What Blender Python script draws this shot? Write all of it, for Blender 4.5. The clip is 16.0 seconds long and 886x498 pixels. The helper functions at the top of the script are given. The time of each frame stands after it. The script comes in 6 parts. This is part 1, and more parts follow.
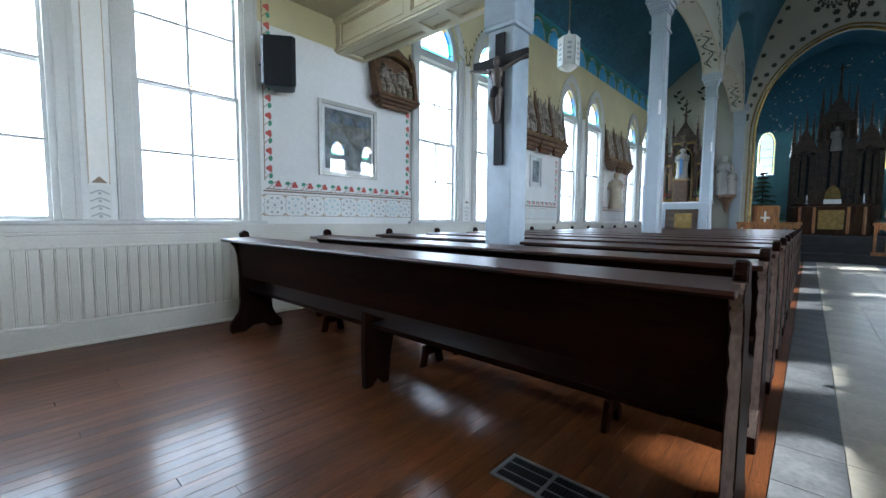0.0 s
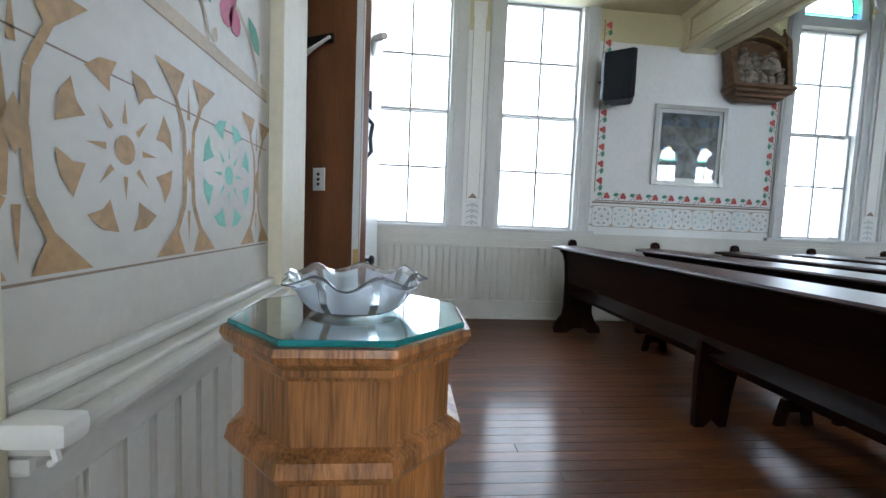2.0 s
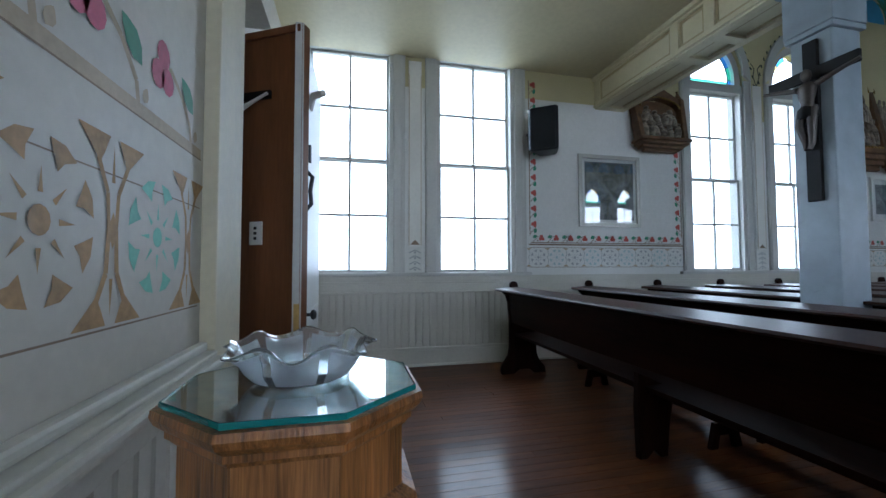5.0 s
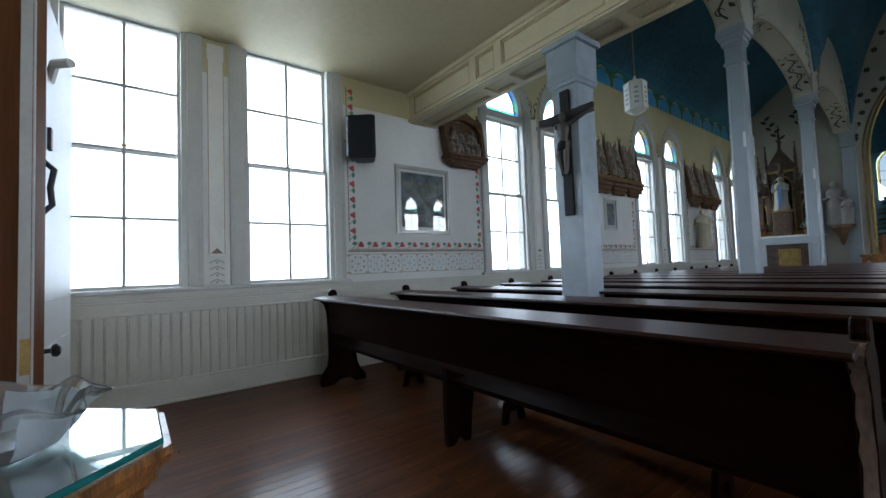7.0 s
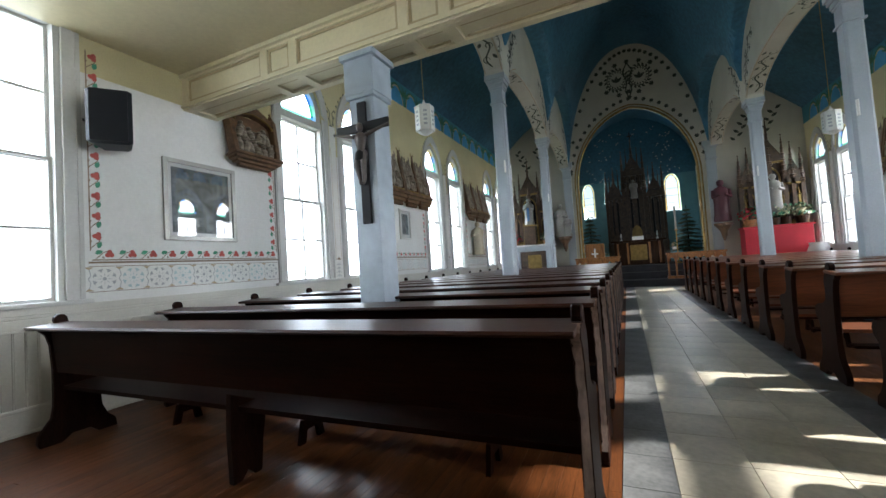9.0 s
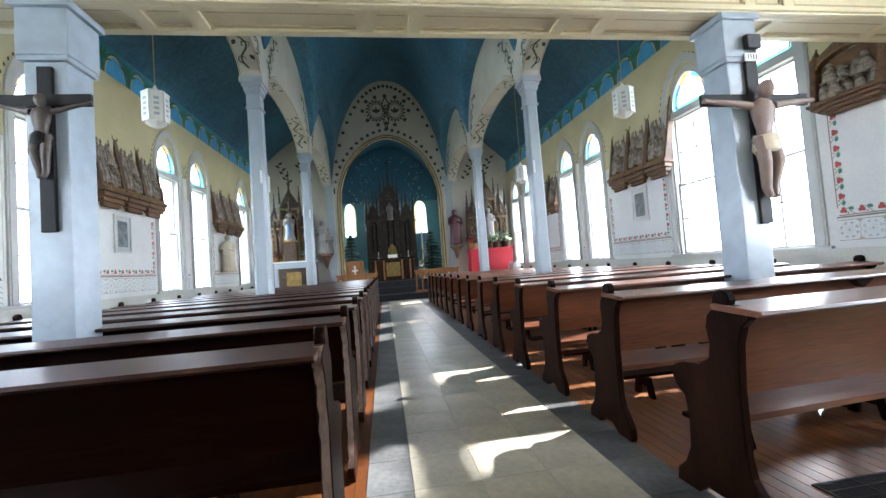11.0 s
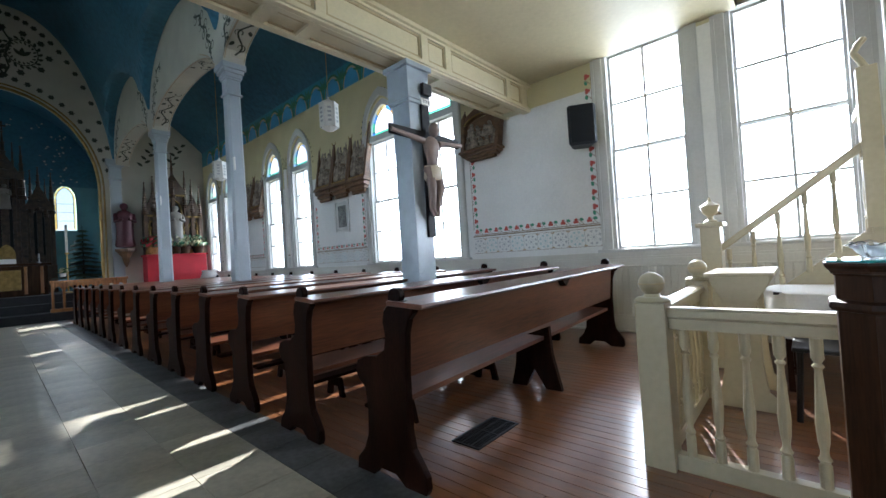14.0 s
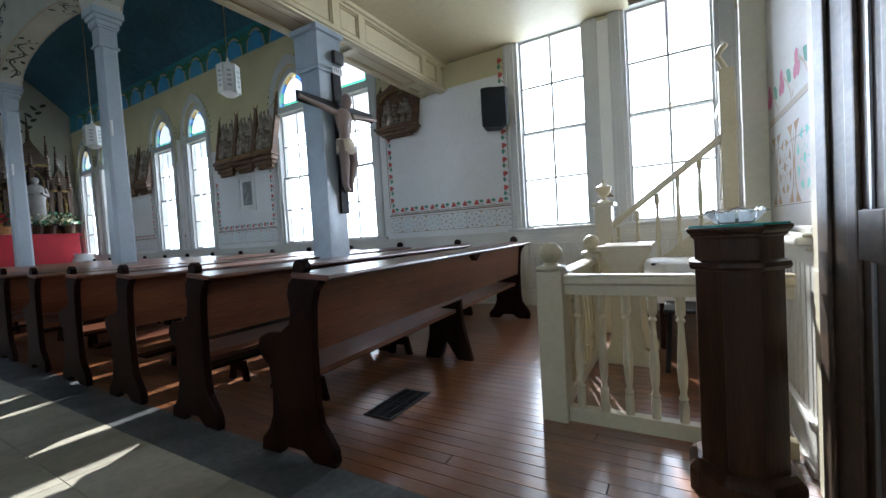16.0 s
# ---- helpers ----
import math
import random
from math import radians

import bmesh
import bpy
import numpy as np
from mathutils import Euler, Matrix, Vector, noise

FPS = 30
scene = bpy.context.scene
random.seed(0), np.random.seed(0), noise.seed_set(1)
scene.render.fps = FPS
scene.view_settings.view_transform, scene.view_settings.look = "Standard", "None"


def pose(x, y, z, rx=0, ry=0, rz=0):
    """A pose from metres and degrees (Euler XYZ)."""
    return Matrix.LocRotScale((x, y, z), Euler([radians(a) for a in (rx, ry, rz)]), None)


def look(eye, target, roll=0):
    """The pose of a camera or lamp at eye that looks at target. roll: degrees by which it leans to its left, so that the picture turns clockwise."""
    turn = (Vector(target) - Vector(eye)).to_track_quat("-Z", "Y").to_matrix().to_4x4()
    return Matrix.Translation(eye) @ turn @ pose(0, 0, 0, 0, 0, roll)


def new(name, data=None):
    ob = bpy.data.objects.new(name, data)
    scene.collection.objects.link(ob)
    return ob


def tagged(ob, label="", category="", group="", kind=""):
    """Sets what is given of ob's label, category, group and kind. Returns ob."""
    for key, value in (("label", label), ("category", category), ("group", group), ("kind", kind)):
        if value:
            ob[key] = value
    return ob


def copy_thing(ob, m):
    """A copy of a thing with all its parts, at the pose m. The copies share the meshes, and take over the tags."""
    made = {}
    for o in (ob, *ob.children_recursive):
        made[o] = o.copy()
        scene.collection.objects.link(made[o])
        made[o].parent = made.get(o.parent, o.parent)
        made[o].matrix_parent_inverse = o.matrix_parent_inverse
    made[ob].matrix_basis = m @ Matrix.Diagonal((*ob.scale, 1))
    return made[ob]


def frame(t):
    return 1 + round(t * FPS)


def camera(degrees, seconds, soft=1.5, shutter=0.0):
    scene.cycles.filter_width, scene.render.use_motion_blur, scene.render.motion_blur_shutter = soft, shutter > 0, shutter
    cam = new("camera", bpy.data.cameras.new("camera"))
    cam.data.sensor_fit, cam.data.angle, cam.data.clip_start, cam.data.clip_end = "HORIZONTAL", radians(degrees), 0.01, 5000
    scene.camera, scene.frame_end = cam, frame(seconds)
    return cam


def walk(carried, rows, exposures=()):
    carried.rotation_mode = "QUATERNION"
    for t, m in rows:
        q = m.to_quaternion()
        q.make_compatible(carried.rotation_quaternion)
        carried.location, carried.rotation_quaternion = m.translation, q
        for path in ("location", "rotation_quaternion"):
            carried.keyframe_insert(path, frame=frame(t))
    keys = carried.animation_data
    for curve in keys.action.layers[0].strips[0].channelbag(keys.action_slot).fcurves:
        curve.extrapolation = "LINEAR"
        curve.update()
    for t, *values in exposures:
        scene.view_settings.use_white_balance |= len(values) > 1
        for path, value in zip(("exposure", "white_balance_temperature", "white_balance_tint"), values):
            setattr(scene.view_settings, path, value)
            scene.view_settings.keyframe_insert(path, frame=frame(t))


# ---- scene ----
cam = camera(95.3, 16.0)
PATH = [
    (0, (-0.577, 0.574, 1.172), (-1.916, 2.053, 1.026), 0.5),
    (0.5, (-0.59, 0.536, 1.162), (-2.229, 1.66, 0.938), 1.3),
    (1, (-0.571, 0.473, 1.181), (-2.391, 1.272, 0.963), 1.9),
    (1.5, (-0.575, 0.457, 1.184), (-2.506, 0.956, 1.044), 2.1),
    (2, (-0.554, 0.438, 1.195), (-2.541, 0.623, 1.054), 2.3),
    (2.5, (-0.542, 0.435, 1.2), (-2.538, 0.432, 1.067), 2.2),
    (3, (-0.531, 0.438, 1.205), (-2.529, 0.425, 1.107), 1.9),
    (3.2, (-0.53, 0.439, 1.203), (-2.529, 0.463, 1.155), 1.6),
    (5.3, (-0.544, 0.43, 1.22), (-2.466, 0.98, 1.297), -0.4),
    (5.5, (-0.547, 0.434, 1.219), (-2.446, 1.056, 1.295), -0.6),
    (6, (-0.52, 0.456, 1.222), (-2.334, 1.293, 1.316), -1.2),
    (6.5, (-0.53, 0.48, 1.234), (-2.24, 1.513, 1.332), -1.6),
    (7, (-0.526, 0.494, 1.238), (-2.106, 1.717, 1.331), -2.1),
    (7.5, (-0.53, 0.496, 1.241), (-1.928, 1.923, 1.343), -2.7),
    (8, (-0.535, 0.495, 1.234), (-1.76, 2.073, 1.339), -3.1),
    (8.5, (-0.526, 0.5, 1.219), (-1.566, 2.206, 1.309), -3.4),
    (8.7, (-0.535, 0.513, 1.223), (-1.49, 2.268, 1.308), -3.6),
    (10.8, (-0.473, 0.545, 1.25), (-0.321, 2.537, 1.347), -4.0),
    (11, (-0.463, 0.558, 1.246), (-0.171, 2.535, 1.331), -4.2),
    (11.5, (-0.456, 0.565, 1.24), (0.133, 2.476, 1.307), -4.1),
    (12, (-0.428, 0.576, 1.225), (0.38, 2.404, 1.296), -3.9),
    (12.5, (-0.401, 0.597, 1.196), (0.589, 2.332, 1.297), -3.8),
    (13, (-0.387, 0.599, 1.2), (0.767, 2.23, 1.299), -3.7),
    (13.5, (-0.368, 0.607, 1.199), (0.969, 2.093, 1.267), -3.7),
    (14, (-0.337, 0.613, 1.194), (1.152, 1.948, 1.229), -3.6),
    (14.5, (-0.309, 0.613, 1.194), (1.308, 1.789, 1.18), -3.5),
    (15, (-0.293, 0.61, 1.183), (1.445, 1.601, 1.167), -3.6),
    (15.5, (-0.279, 0.608, 1.17), (1.515, 1.491, 1.112), -3.4),
    (16, (-0.303, 0.589, 1.122), (1.418, 1.605, 1.05), -3.5),
]
walk(cam, [(t, look(eye, target, roll)) for t, eye, target, roll in PATH],
     exposures=[(0.0, 2.05, 5450, 10), (3.2, 1.42, 5900, 12), (5.4, 0.83, 5300, 10), (8.6, 1.58, 6150, 12), (10.9, 2.65, 5900, 13), (12.3, 2.38, 5850, 13), (13.2, 1.96, 5800, 12), (14.6, 1.43, 5600, 11), (16.0, 1.25, 5600, 11)])

# ---- world, sun, window light ----
SUN_EL, SUN_AZ = radians(32.0), radians(66.0)   # azimuth clockwise from +y
world = bpy.data.worlds.new("world")
scene.world = world
world.use_nodes = True
wn = world.node_tree.nodes
sky = wn.new("ShaderNodeTexSky")
sky.sky_type = 'NISHITA'
sky.sun_disc = False
sky.sun_elevation, sky.sun_rotation = SUN_EL, SUN_AZ
world.node_tree.links.new(sky.outputs[0], wn["Background"].inputs[0])
sky.air_density, sky.dust_density, sky.ozone_density = 1.0, 2.0, 1.0
wn["Background"].inputs[1].default_value = 0.08
sun_dir = Vector((math.cos(SUN_EL) * math.sin(SUN_AZ), math.cos(SUN_EL) * math.cos(SUN_AZ), math.sin(SUN_EL)))
sun = new("sun", bpy.data.lights.new("sun", 'SUN'))
sun.data.energy, sun.data.angle, sun.data.color = 5.0, radians(1.1), (1.0, 0.95, 0.86)
sun.matrix_world = look(sun_dir * 40, (0, 0, 0))

def backdrop(name, x, y0, y1, z0, z1, glow, tint):
    """A plain hazy white sky far outside the windows."""
    m = bpy.data.materials.new(name)
    m.use_nodes = True
    b = m.node_tree.nodes["Principled BSDF"]
    b.inputs["Base Color"].default_value = (0.8, 0.85, 0.9, 1)
    b.inputs["Emission Color"].default_value = (*tint, 1)
    b.inputs["Emission Strength"].default_value = glow
    me = bpy.data.meshes.new(name)
    me.from_pydata([(x, y0, z0), (x, y1, z0), (x, y1, z1), (x, y0, z1)], [], [(0, 1, 2, 3)])
    me.materials.append(m)
    return tagged(new(name, me), "hazy bright white sky outside the windows", "backdrop", kind="structure")


backdrop("backdrop_west", -21.0, -60, 300, -0.5, 30, 1.6, (0.74, 0.87, 1.0))
backdrop("backdrop_east", 21.0, -60, 300, -0.5, 9.4, 3.8, (0.95, 0.98, 1.0))
HW = 5.45          # half width of the nave walls
END = 18.6         # chancel wall
WZ0, WZ1 = 1.14, 3.855
NAVE_BAYS = ((5.36, 6.28), (6.93, 7.86)), ((10.55, 11.42), (12.18, 13.08)), ((15.65, 16.5), (17.25, 18.1))
BAYS = {-1: (((-0.03, 0.91), (1.545, 2.50)),) + NAVE_BAYS, 1: (((0.18, 1.12), (1.64, 2.55)),) + NAVE_BAYS}


def window_lamp(name, x, y0, y1, z0, z1, watts, colour):
    la = bpy.data.lights.new(name, 'AREA')
    la.shape, la.size, la.size_y = 'RECTANGLE', y1 - y0, z1 - z0
    la.energy, la.color = watts, colour
    ob = new(name, la)
    mid = Vector((x, (y0 + y1) / 2, (z0 + z1) / 2))
    ob.matrix_world = look(mid, mid - Vector((math.copysign(1, x), 0, 0)))
    return ob


for x in (-2.1, 1.7):
    la = window_lamp("chancel_window_daylight", -1, 0, 0.6, 2.9, 4.9, 24, (0.9, 0.96, 1.0))
    la.matrix_world = look((x, 23.4, 3.9), (x, 22.0, 3.9))
for side, first_watts, watts, tint in ((-1, 31, 6, (0.86, 0.94, 1.0)), (1, 62, 8, (0.92, 0.96, 1.0))):
    for n, pair in enumerate(BAYS[side]):
        window_lamp("window_daylight", side * (HW + 0.34), pair[0][0] - 0.2, pair[1][1] + 0.2, 1.0, 4.8, watts if n else first_watts, tint)


# ---- materials ----
def mat(name, col, rough=0.5, metal=0.0, var=0.12, scale=3.0, fine=60.0, bump=0.08, stretch=(1, 1, 1), coat=0.0, lines=None, per=0.0, dark=None, spec=0.5):
    """Procedural surface: two scales of noise on colour, fine relief, optional board joints (axis, spacing)."""
    m = bpy.data.materials.new(name)
    m.use_nodes = True
    nt = m.node_tree
    N, L = nt.nodes, nt.links
    b = N["Principled BSDF"]
    b.inputs["Roughness"].default_value, b.inputs["Metallic"].default_value = rough, metal
    b.inputs["Coat Weight"].default_value = coat
    b.inputs["Specular IOR Level"].default_value = spec
    b.inputs["Coat Roughness"].default_value = 0.22
    tc = N.new("ShaderNodeTexCoord")
    mp = N.new("ShaderNodeMapping")
    mp.inputs["Scale"].default_value = stretch
    L.new(tc.outputs["Object"], mp.inputs["Vector"])
    n1, n2 = N.new("ShaderNodeTexNoise"), N.new("ShaderNodeTexNoise")
    n1.inputs["Scale"].default_value, n2.inputs["Scale"].default_value = scale, fine
    n1.inputs["Detail"].default_value, n2.inputs["Detail"].default_value = 4, 3
    for n in (n1, n2):
        L.new(mp.outputs[0], n.inputs["Vector"])
    mix = N.new("ShaderNodeMix")
    mix.data_type = 'FLOAT'
    mix.inputs[0].default_value = 0.4
    L.new(n1.outputs["Fac"], mix.inputs[2]); L.new(n2.outputs["Fac"], mix.inputs[3])
    ramp = N.new("ShaderNodeValToRGB")
    lo = dark or tuple(c * (1 - 2.2 * var) for c in col)
    ramp.color_ramp.elements[0].position, ramp.color_ramp.elements[1].position = 0.3, 0.68
    ramp.color_ramp.elements[0].color = (*lo, 1)
    ramp.color_ramp.elements[1].color = (*[min(1, c * (1 + var)) for c in col], 1)
    L.new(mix.outputs[0], ramp.inputs[0])
    out = ramp.outputs[0]
    if per:
        oi = N.new("ShaderNodeObjectInfo")
        hs = N.new("ShaderNodeHueSaturation")
        mr = N.new("ShaderNodeMapRange")
        mr.inputs[3].default_value, mr.inputs[4].default_value = 1 - per, 1 + per
        L.new(oi.outputs["Random"], mr.inputs[0]); L.new(mr.outputs[0], hs.inputs["Value"]); L.new(out, hs.inputs["Color"])
        out = hs.outputs[0]
    L.new(out, b.inputs["Base Color"])
    bp = N.new("ShaderNodeBump")
    bp.inputs["Strength"].default_value, bp.inputs["Distance"].default_value = bump, 0.01
    hgt = mix.outputs[0]
    if lines:
        axis, gap = lines
        sx = N.new("ShaderNodeSeparateXYZ")
        L.new(tc.outputs["Object"], sx.inputs[0])
        mm = N.new("ShaderNodeMath"); mm.operation = 'MULTIPLY'; mm.inputs[1].default_value = 1 / gap
        fr = N.new("ShaderNodeMath"); fr.operation = 'FRACT'
        gt = N.new("ShaderNodeMath"); gt.operation = 'GREATER_THAN'; gt.inputs[1].default_value = 0.03
        L.new(sx.outputs["XYZ".index(axis)], mm.inputs[0]); L.new(mm.outputs[0], fr.inputs[0]); L.new(fr.outputs[0], gt.inputs[0])
        ad = N.new("ShaderNodeMath"); ad.operation = 'MULTIPLY_ADD'; ad.inputs[1].default_value = 0.12
        L.new(mix.outputs[0], ad.inputs[0]); L.new(gt.outputs[0], ad.inputs[2])
        hgt = ad.outputs[0]
        bp.inputs["Strength"].default_value = max(bump, 0.35)
    L.new(hgt, bp.inputs["Height"])
    L.new(bp.outputs[0], b.inputs["Normal"])
    if coat:
        L.new(bp.outputs[0], b.inputs["Coat Normal"])
    return m


def glass(name, col, rough=0.02, gloss=0.05):
    m = bpy.data.materials.new(name)
    m.use_nodes = True
    N, L = m.node_tree.nodes, m.node_tree.links
    N.remove(N["Principled BSDF"])
    tr, gl, mx = N.new("ShaderNodeBsdfTransparent"), N.new("ShaderNodeBsdfGlossy"), N.new("ShaderNodeMixShader")
    tr.inputs[0].default_value = (*col, 1)
    gl.inputs["Roughness"].default_value = rough
    mx.inputs[0].default_value = gloss
    L.new(tr.outputs[0], mx.inputs[1]); L.new(gl.outputs[0], mx.inputs[2])
    L.new(mx.outputs[0], N["Material Output"].inputs[0])
    return m


MT = {
    "white": mat("white_paint", (0.74, 0.73, 0.68), 0.45, var=0.05, scale=1.5, fine=25, bump=0.05),
    "siding": mat("painted_siding", (0.70, 0.70, 0.67), 0.5, var=0.05, scale=1.2, fine=30, bump=0.05, lines=("Z", 0.14)),
    "sidingcream": mat("aged_cream_siding", (0.53, 0.50, 0.43), 0.5, var=0.06, scale=1.2, fine=30, bump=0.05, lines=("Z", 0.17)),
    "upper": mat("cream_upper_wall", (0.56, 0.50, 0.28), 0.55, var=0.07, scale=1.5, bump=0.05, lines=("Z", 0.14)),
    "wains": mat("grey_white_beadboard", (0.54, 0.525, 0.46), 0.4, var=0.06, scale=2, fine=40),
    "casing": mat("casing_paint", (0.52, 0.52, 0.49), 0.42, var=0.06, scale=2, fine=40),
    "cream": mat("cream_ceiling", (0.60, 0.53, 0.34), 0.5, var=0.06, scale=1.0, fine=20, bump=0.05, lines=("Y", 0.085)),
    "beam": mat("cream_beam", (0.68, 0.61, 0.40), 0.42, var=0.05, scale=2, fine=30),
    "tan": mat("tan_panel_moulding", (0.48, 0.39, 0.22), 0.5, var=0.08),
    "blue": mat("blue_vault", (0.055, 0.19, 0.285), 0.6, var=0.25, scale=0.45, fine=9, bump=0.04),
    "chblue": mat("chancel_blue_wall", (0.13, 0.33, 0.40), 0.6, var=0.2, scale=1.0),
    "teal": mat("teal_border", (0.03, 0.22, 0.28), 0.6, var=0.1),
    "bluearc": mat("sky_blue_arch", (0.06, 0.30, 0.55), 0.6, var=0.1),
    "leafy": mat("leaf_green", (0.03, 0.16, 0.07), 0.6, var=0.15),
    "marble": mat("marbled_white_paint", (0.34, 0.40, 0.45), 0.3, var=0.12, scale=2.4, fine=7, bump=0.02, coat=0.2),
    "vein": mat("grey_vein", (0.30, 0.34, 0.38), 0.4),
    "col": mat("pale_blue_column", (0.37, 0.41, 0.44), 0.34, var=0.07, scale=2),
    # same pew wood: shade darkens the west backs and the ends in colour
    "pew": mat("dark_brown_shaded_pew", (0.012, 0.0034, 0.0014), 0.45, var=0.35, scale=2.2, fine=26, bump=0.12, stretch=(0.25, 3, 3), coat=0.0, spec=0.03),
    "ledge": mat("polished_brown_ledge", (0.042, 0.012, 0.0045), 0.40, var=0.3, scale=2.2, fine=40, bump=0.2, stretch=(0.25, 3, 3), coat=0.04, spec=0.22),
    # brighter copy for the east pews, window light put into the colour
    "pewlit": mat("warm_brown_lit_pew", (0.135, 0.042, 0.016), 0.34, var=0.32, scale=2.2, fine=30, bump=0.14, stretch=(0.25, 3, 3), coat=0.35, spec=0.4),
    "pewend": mat("worn_shaded_pew_end", (0.017, 0.006, 0.0032), 0.42, var=0.35, scale=3, fine=40, bump=0.14, stretch=(3, 3, 0.5), coat=0.0, spec=0.05),
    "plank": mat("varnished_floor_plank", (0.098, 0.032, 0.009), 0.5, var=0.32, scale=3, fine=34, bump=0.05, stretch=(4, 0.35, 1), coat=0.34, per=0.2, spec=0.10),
    # lighter plank copy: window glare on the east floor put into the colour
    "plankworn": mat("lit_glossy_floor_plank", (0.23, 0.088, 0.030), 0.30, var=0.28, scale=3, fine=34, bump=0.06, stretch=(4, 0.35, 1), coat=0.95, per=0.15),
    "subfloor": mat("dark_subfloor", (0.05, 0.02, 0.01), 0.6),
    "tile": mat("pale_stone_tile", (0.46, 0.425, 0.33), 0.42, var=0.14, scale=3.5, fine=24, bump=0.03, per=0.1),
    "tiledark": mat("grey_marbled_tile", (0.125, 0.13, 0.128), 0.40, var=0.3, scale=5, fine=30, bump=0.03, per=0.12),
    "oak": mat("golden_oak", (0.37, 0.155, 0.045), 0.36, var=0.42, scale=4, fine=30, bump=0.25, stretch=(9, 9, 0.5), coat=0.3),
    "oakdark": mat("dark_oak", (0.045, 0.020, 0.009), 0.45, var=0.35, scale=3, fine=20, bump=0.12, stretch=(6, 6, 0.6), coat=0.04, spec=0.15),
    "door": mat("red_brown_door", (0.19, 0.075, 0.03), 0.3, var=0.18, scale=2, fine=18, bump=0.06, stretch=(4, 4, 0.4), coat=0.3),
    "black": mat("black_plastic", (0.010, 0.012, 0.016), 0.5, var=0.1, fine=120, spec=0.25),
    "iron": mat("dark_iron", (0.05, 0.05, 0.052), 0.45, 0.7, var=0.2),
    "brass": mat("aged_brass", (0.55, 0.38, 0.14), 0.3, 0.9, var=0.15),
    "steel": mat("grey_steel", (0.45, 0.46, 0.46), 0.32, 0.9, var=0.1),
    "cross": mat("ebony_cross", (0.012, 0.011, 0.011), 0.5, var=0.2, spec=0.2),
    "bronze": mat("dark_bronze_body", (0.085, 0.07, 0.06), 0.45, 0.3, var=0.15),
    "rail": mat("cream_rail_paint", (0.44, 0.385, 0.25), 0.4, var=0.06, scale=2, fine=30),
    "skin": mat("painted_plaster_body", (0.23, 0.165, 0.135), 0.5, var=0.1),
    "cloth": mat("plaster_cloth", (0.55, 0.47, 0.34), 0.6, var=0.1),
    "frieze": mat("carved_brown_wood", (0.15, 0.078, 0.034), 0.5, var=0.3, scale=8, fine=50, bump=0.2),
    "relief": mat("bronzed_relief", (0.30, 0.25, 0.19), 0.5, var=0.4, scale=14, fine=60, bump=0.3),
    "gold": mat("dull_gold", (0.30, 0.20, 0.06), 0.4, 0.5, var=0.25, scale=8),
    "red": mat("stencil_red", (0.50, 0.09, 0.07), 0.6, var=0.1),
    "pink": mat("stencil_pink", (0.55, 0.10, 0.19), 0.6, var=0.1),
    "green": mat("stencil_green", (0.06, 0.27, 0.16), 0.6, var=0.1),
    "mint": mat("stencil_mint", (0.20, 0.52, 0.40), 0.6, var=0.1),
    "stem": mat("stencil_stem", (0.24, 0.17, 0.11), 0.6, var=0.15),
    "ochre": mat("stencil_ochre", (0.40, 0.24, 0.09), 0.6, var=0.2, scale=12),
    "greyst": mat("stencil_grey", (0.40, 0.42, 0.42), 0.6, var=0.1),
    "scroll": mat("stencil_dark_scroll", (0.04, 0.05, 0.035), 0.6, var=0.1),
    "archwhite": mat("cream_white_plaster", (0.52, 0.50, 0.41), 0.55, var=0.08, scale=1.5),
    "barewood": mat("worn_bare_wood_edge", (0.27, 0.19, 0.15), 0.6, var=0.3, scale=6, fine=40, bump=0.2, stretch=(2, 2, 0.6)),
    "robe": mat("painted_statue", (0.24, 0.225, 0.20), 0.5, var=0.15),
    "robeblue": mat("blue_mantle", (0.10, 0.22, 0.45), 0.5, var=0.1),
    "robered": mat("dark_red_robe", (0.07, 0.012, 0.018), 0.5, var=0.1),
    "redcloth": mat("crimson_altar_cloth", (0.42, 0.012, 0.025), 0.7, var=0.12),
    "linen": mat("white_linen", (0.75, 0.74, 0.71), 0.7, var=0.06),
    "needle": mat("evergreen_needles", (0.025, 0.07, 0.03), 0.6, var=0.3, scale=20),
    "flower": mat("pale_flowers", (0.60, 0.58, 0.35), 0.6, var=0.3, scale=30),
    "paper": mat("faded_print", (0.15, 0.165, 0.16), 0.35, var=0.5, scale=7, fine=20, bump=0.0),
    "mount": mat("white_mount", (0.66, 0.66, 0.62), 0.4, var=0.04),
    "silver": mat("silver_frame", (0.42, 0.41, 0.37), 0.35, 0.5, var=0.12),
    "lantern": mat("milk_glass", (0.72, 0.72, 0.66), 0.3, var=0.06),
    "altarwood": mat("brown_altar_wood", (0.085, 0.046, 0.022), 0.45, var=0.35, scale=8, fine=50, bump=0.2),
    "darkcarve": mat("dark_carved_altar_wood", (0.065, 0.038, 0.020), 0.45, var=0.45, scale=8, fine=50, bump=0.2),
    "carpet": mat("dark_chancel_carpet", (0.028, 0.028, 0.03), 0.85, var=0.2, scale=4, fine=120, bump=0.2),
    "ground": mat("dry_grass", (0.22, 0.22, 0.12), 0.9, var=0.25, scale=0.5, fine=6),
}
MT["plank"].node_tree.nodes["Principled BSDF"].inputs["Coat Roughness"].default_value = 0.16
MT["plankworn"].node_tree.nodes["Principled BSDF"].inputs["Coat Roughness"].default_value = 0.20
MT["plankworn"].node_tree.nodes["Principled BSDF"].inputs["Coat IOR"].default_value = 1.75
MT["pane"] = glass("window_glass", (0.97, 0.98, 0.99))
MT["glazing"] = glass("picture_glass", (0.97, 0.98, 0.99), 0.01, 0.16)
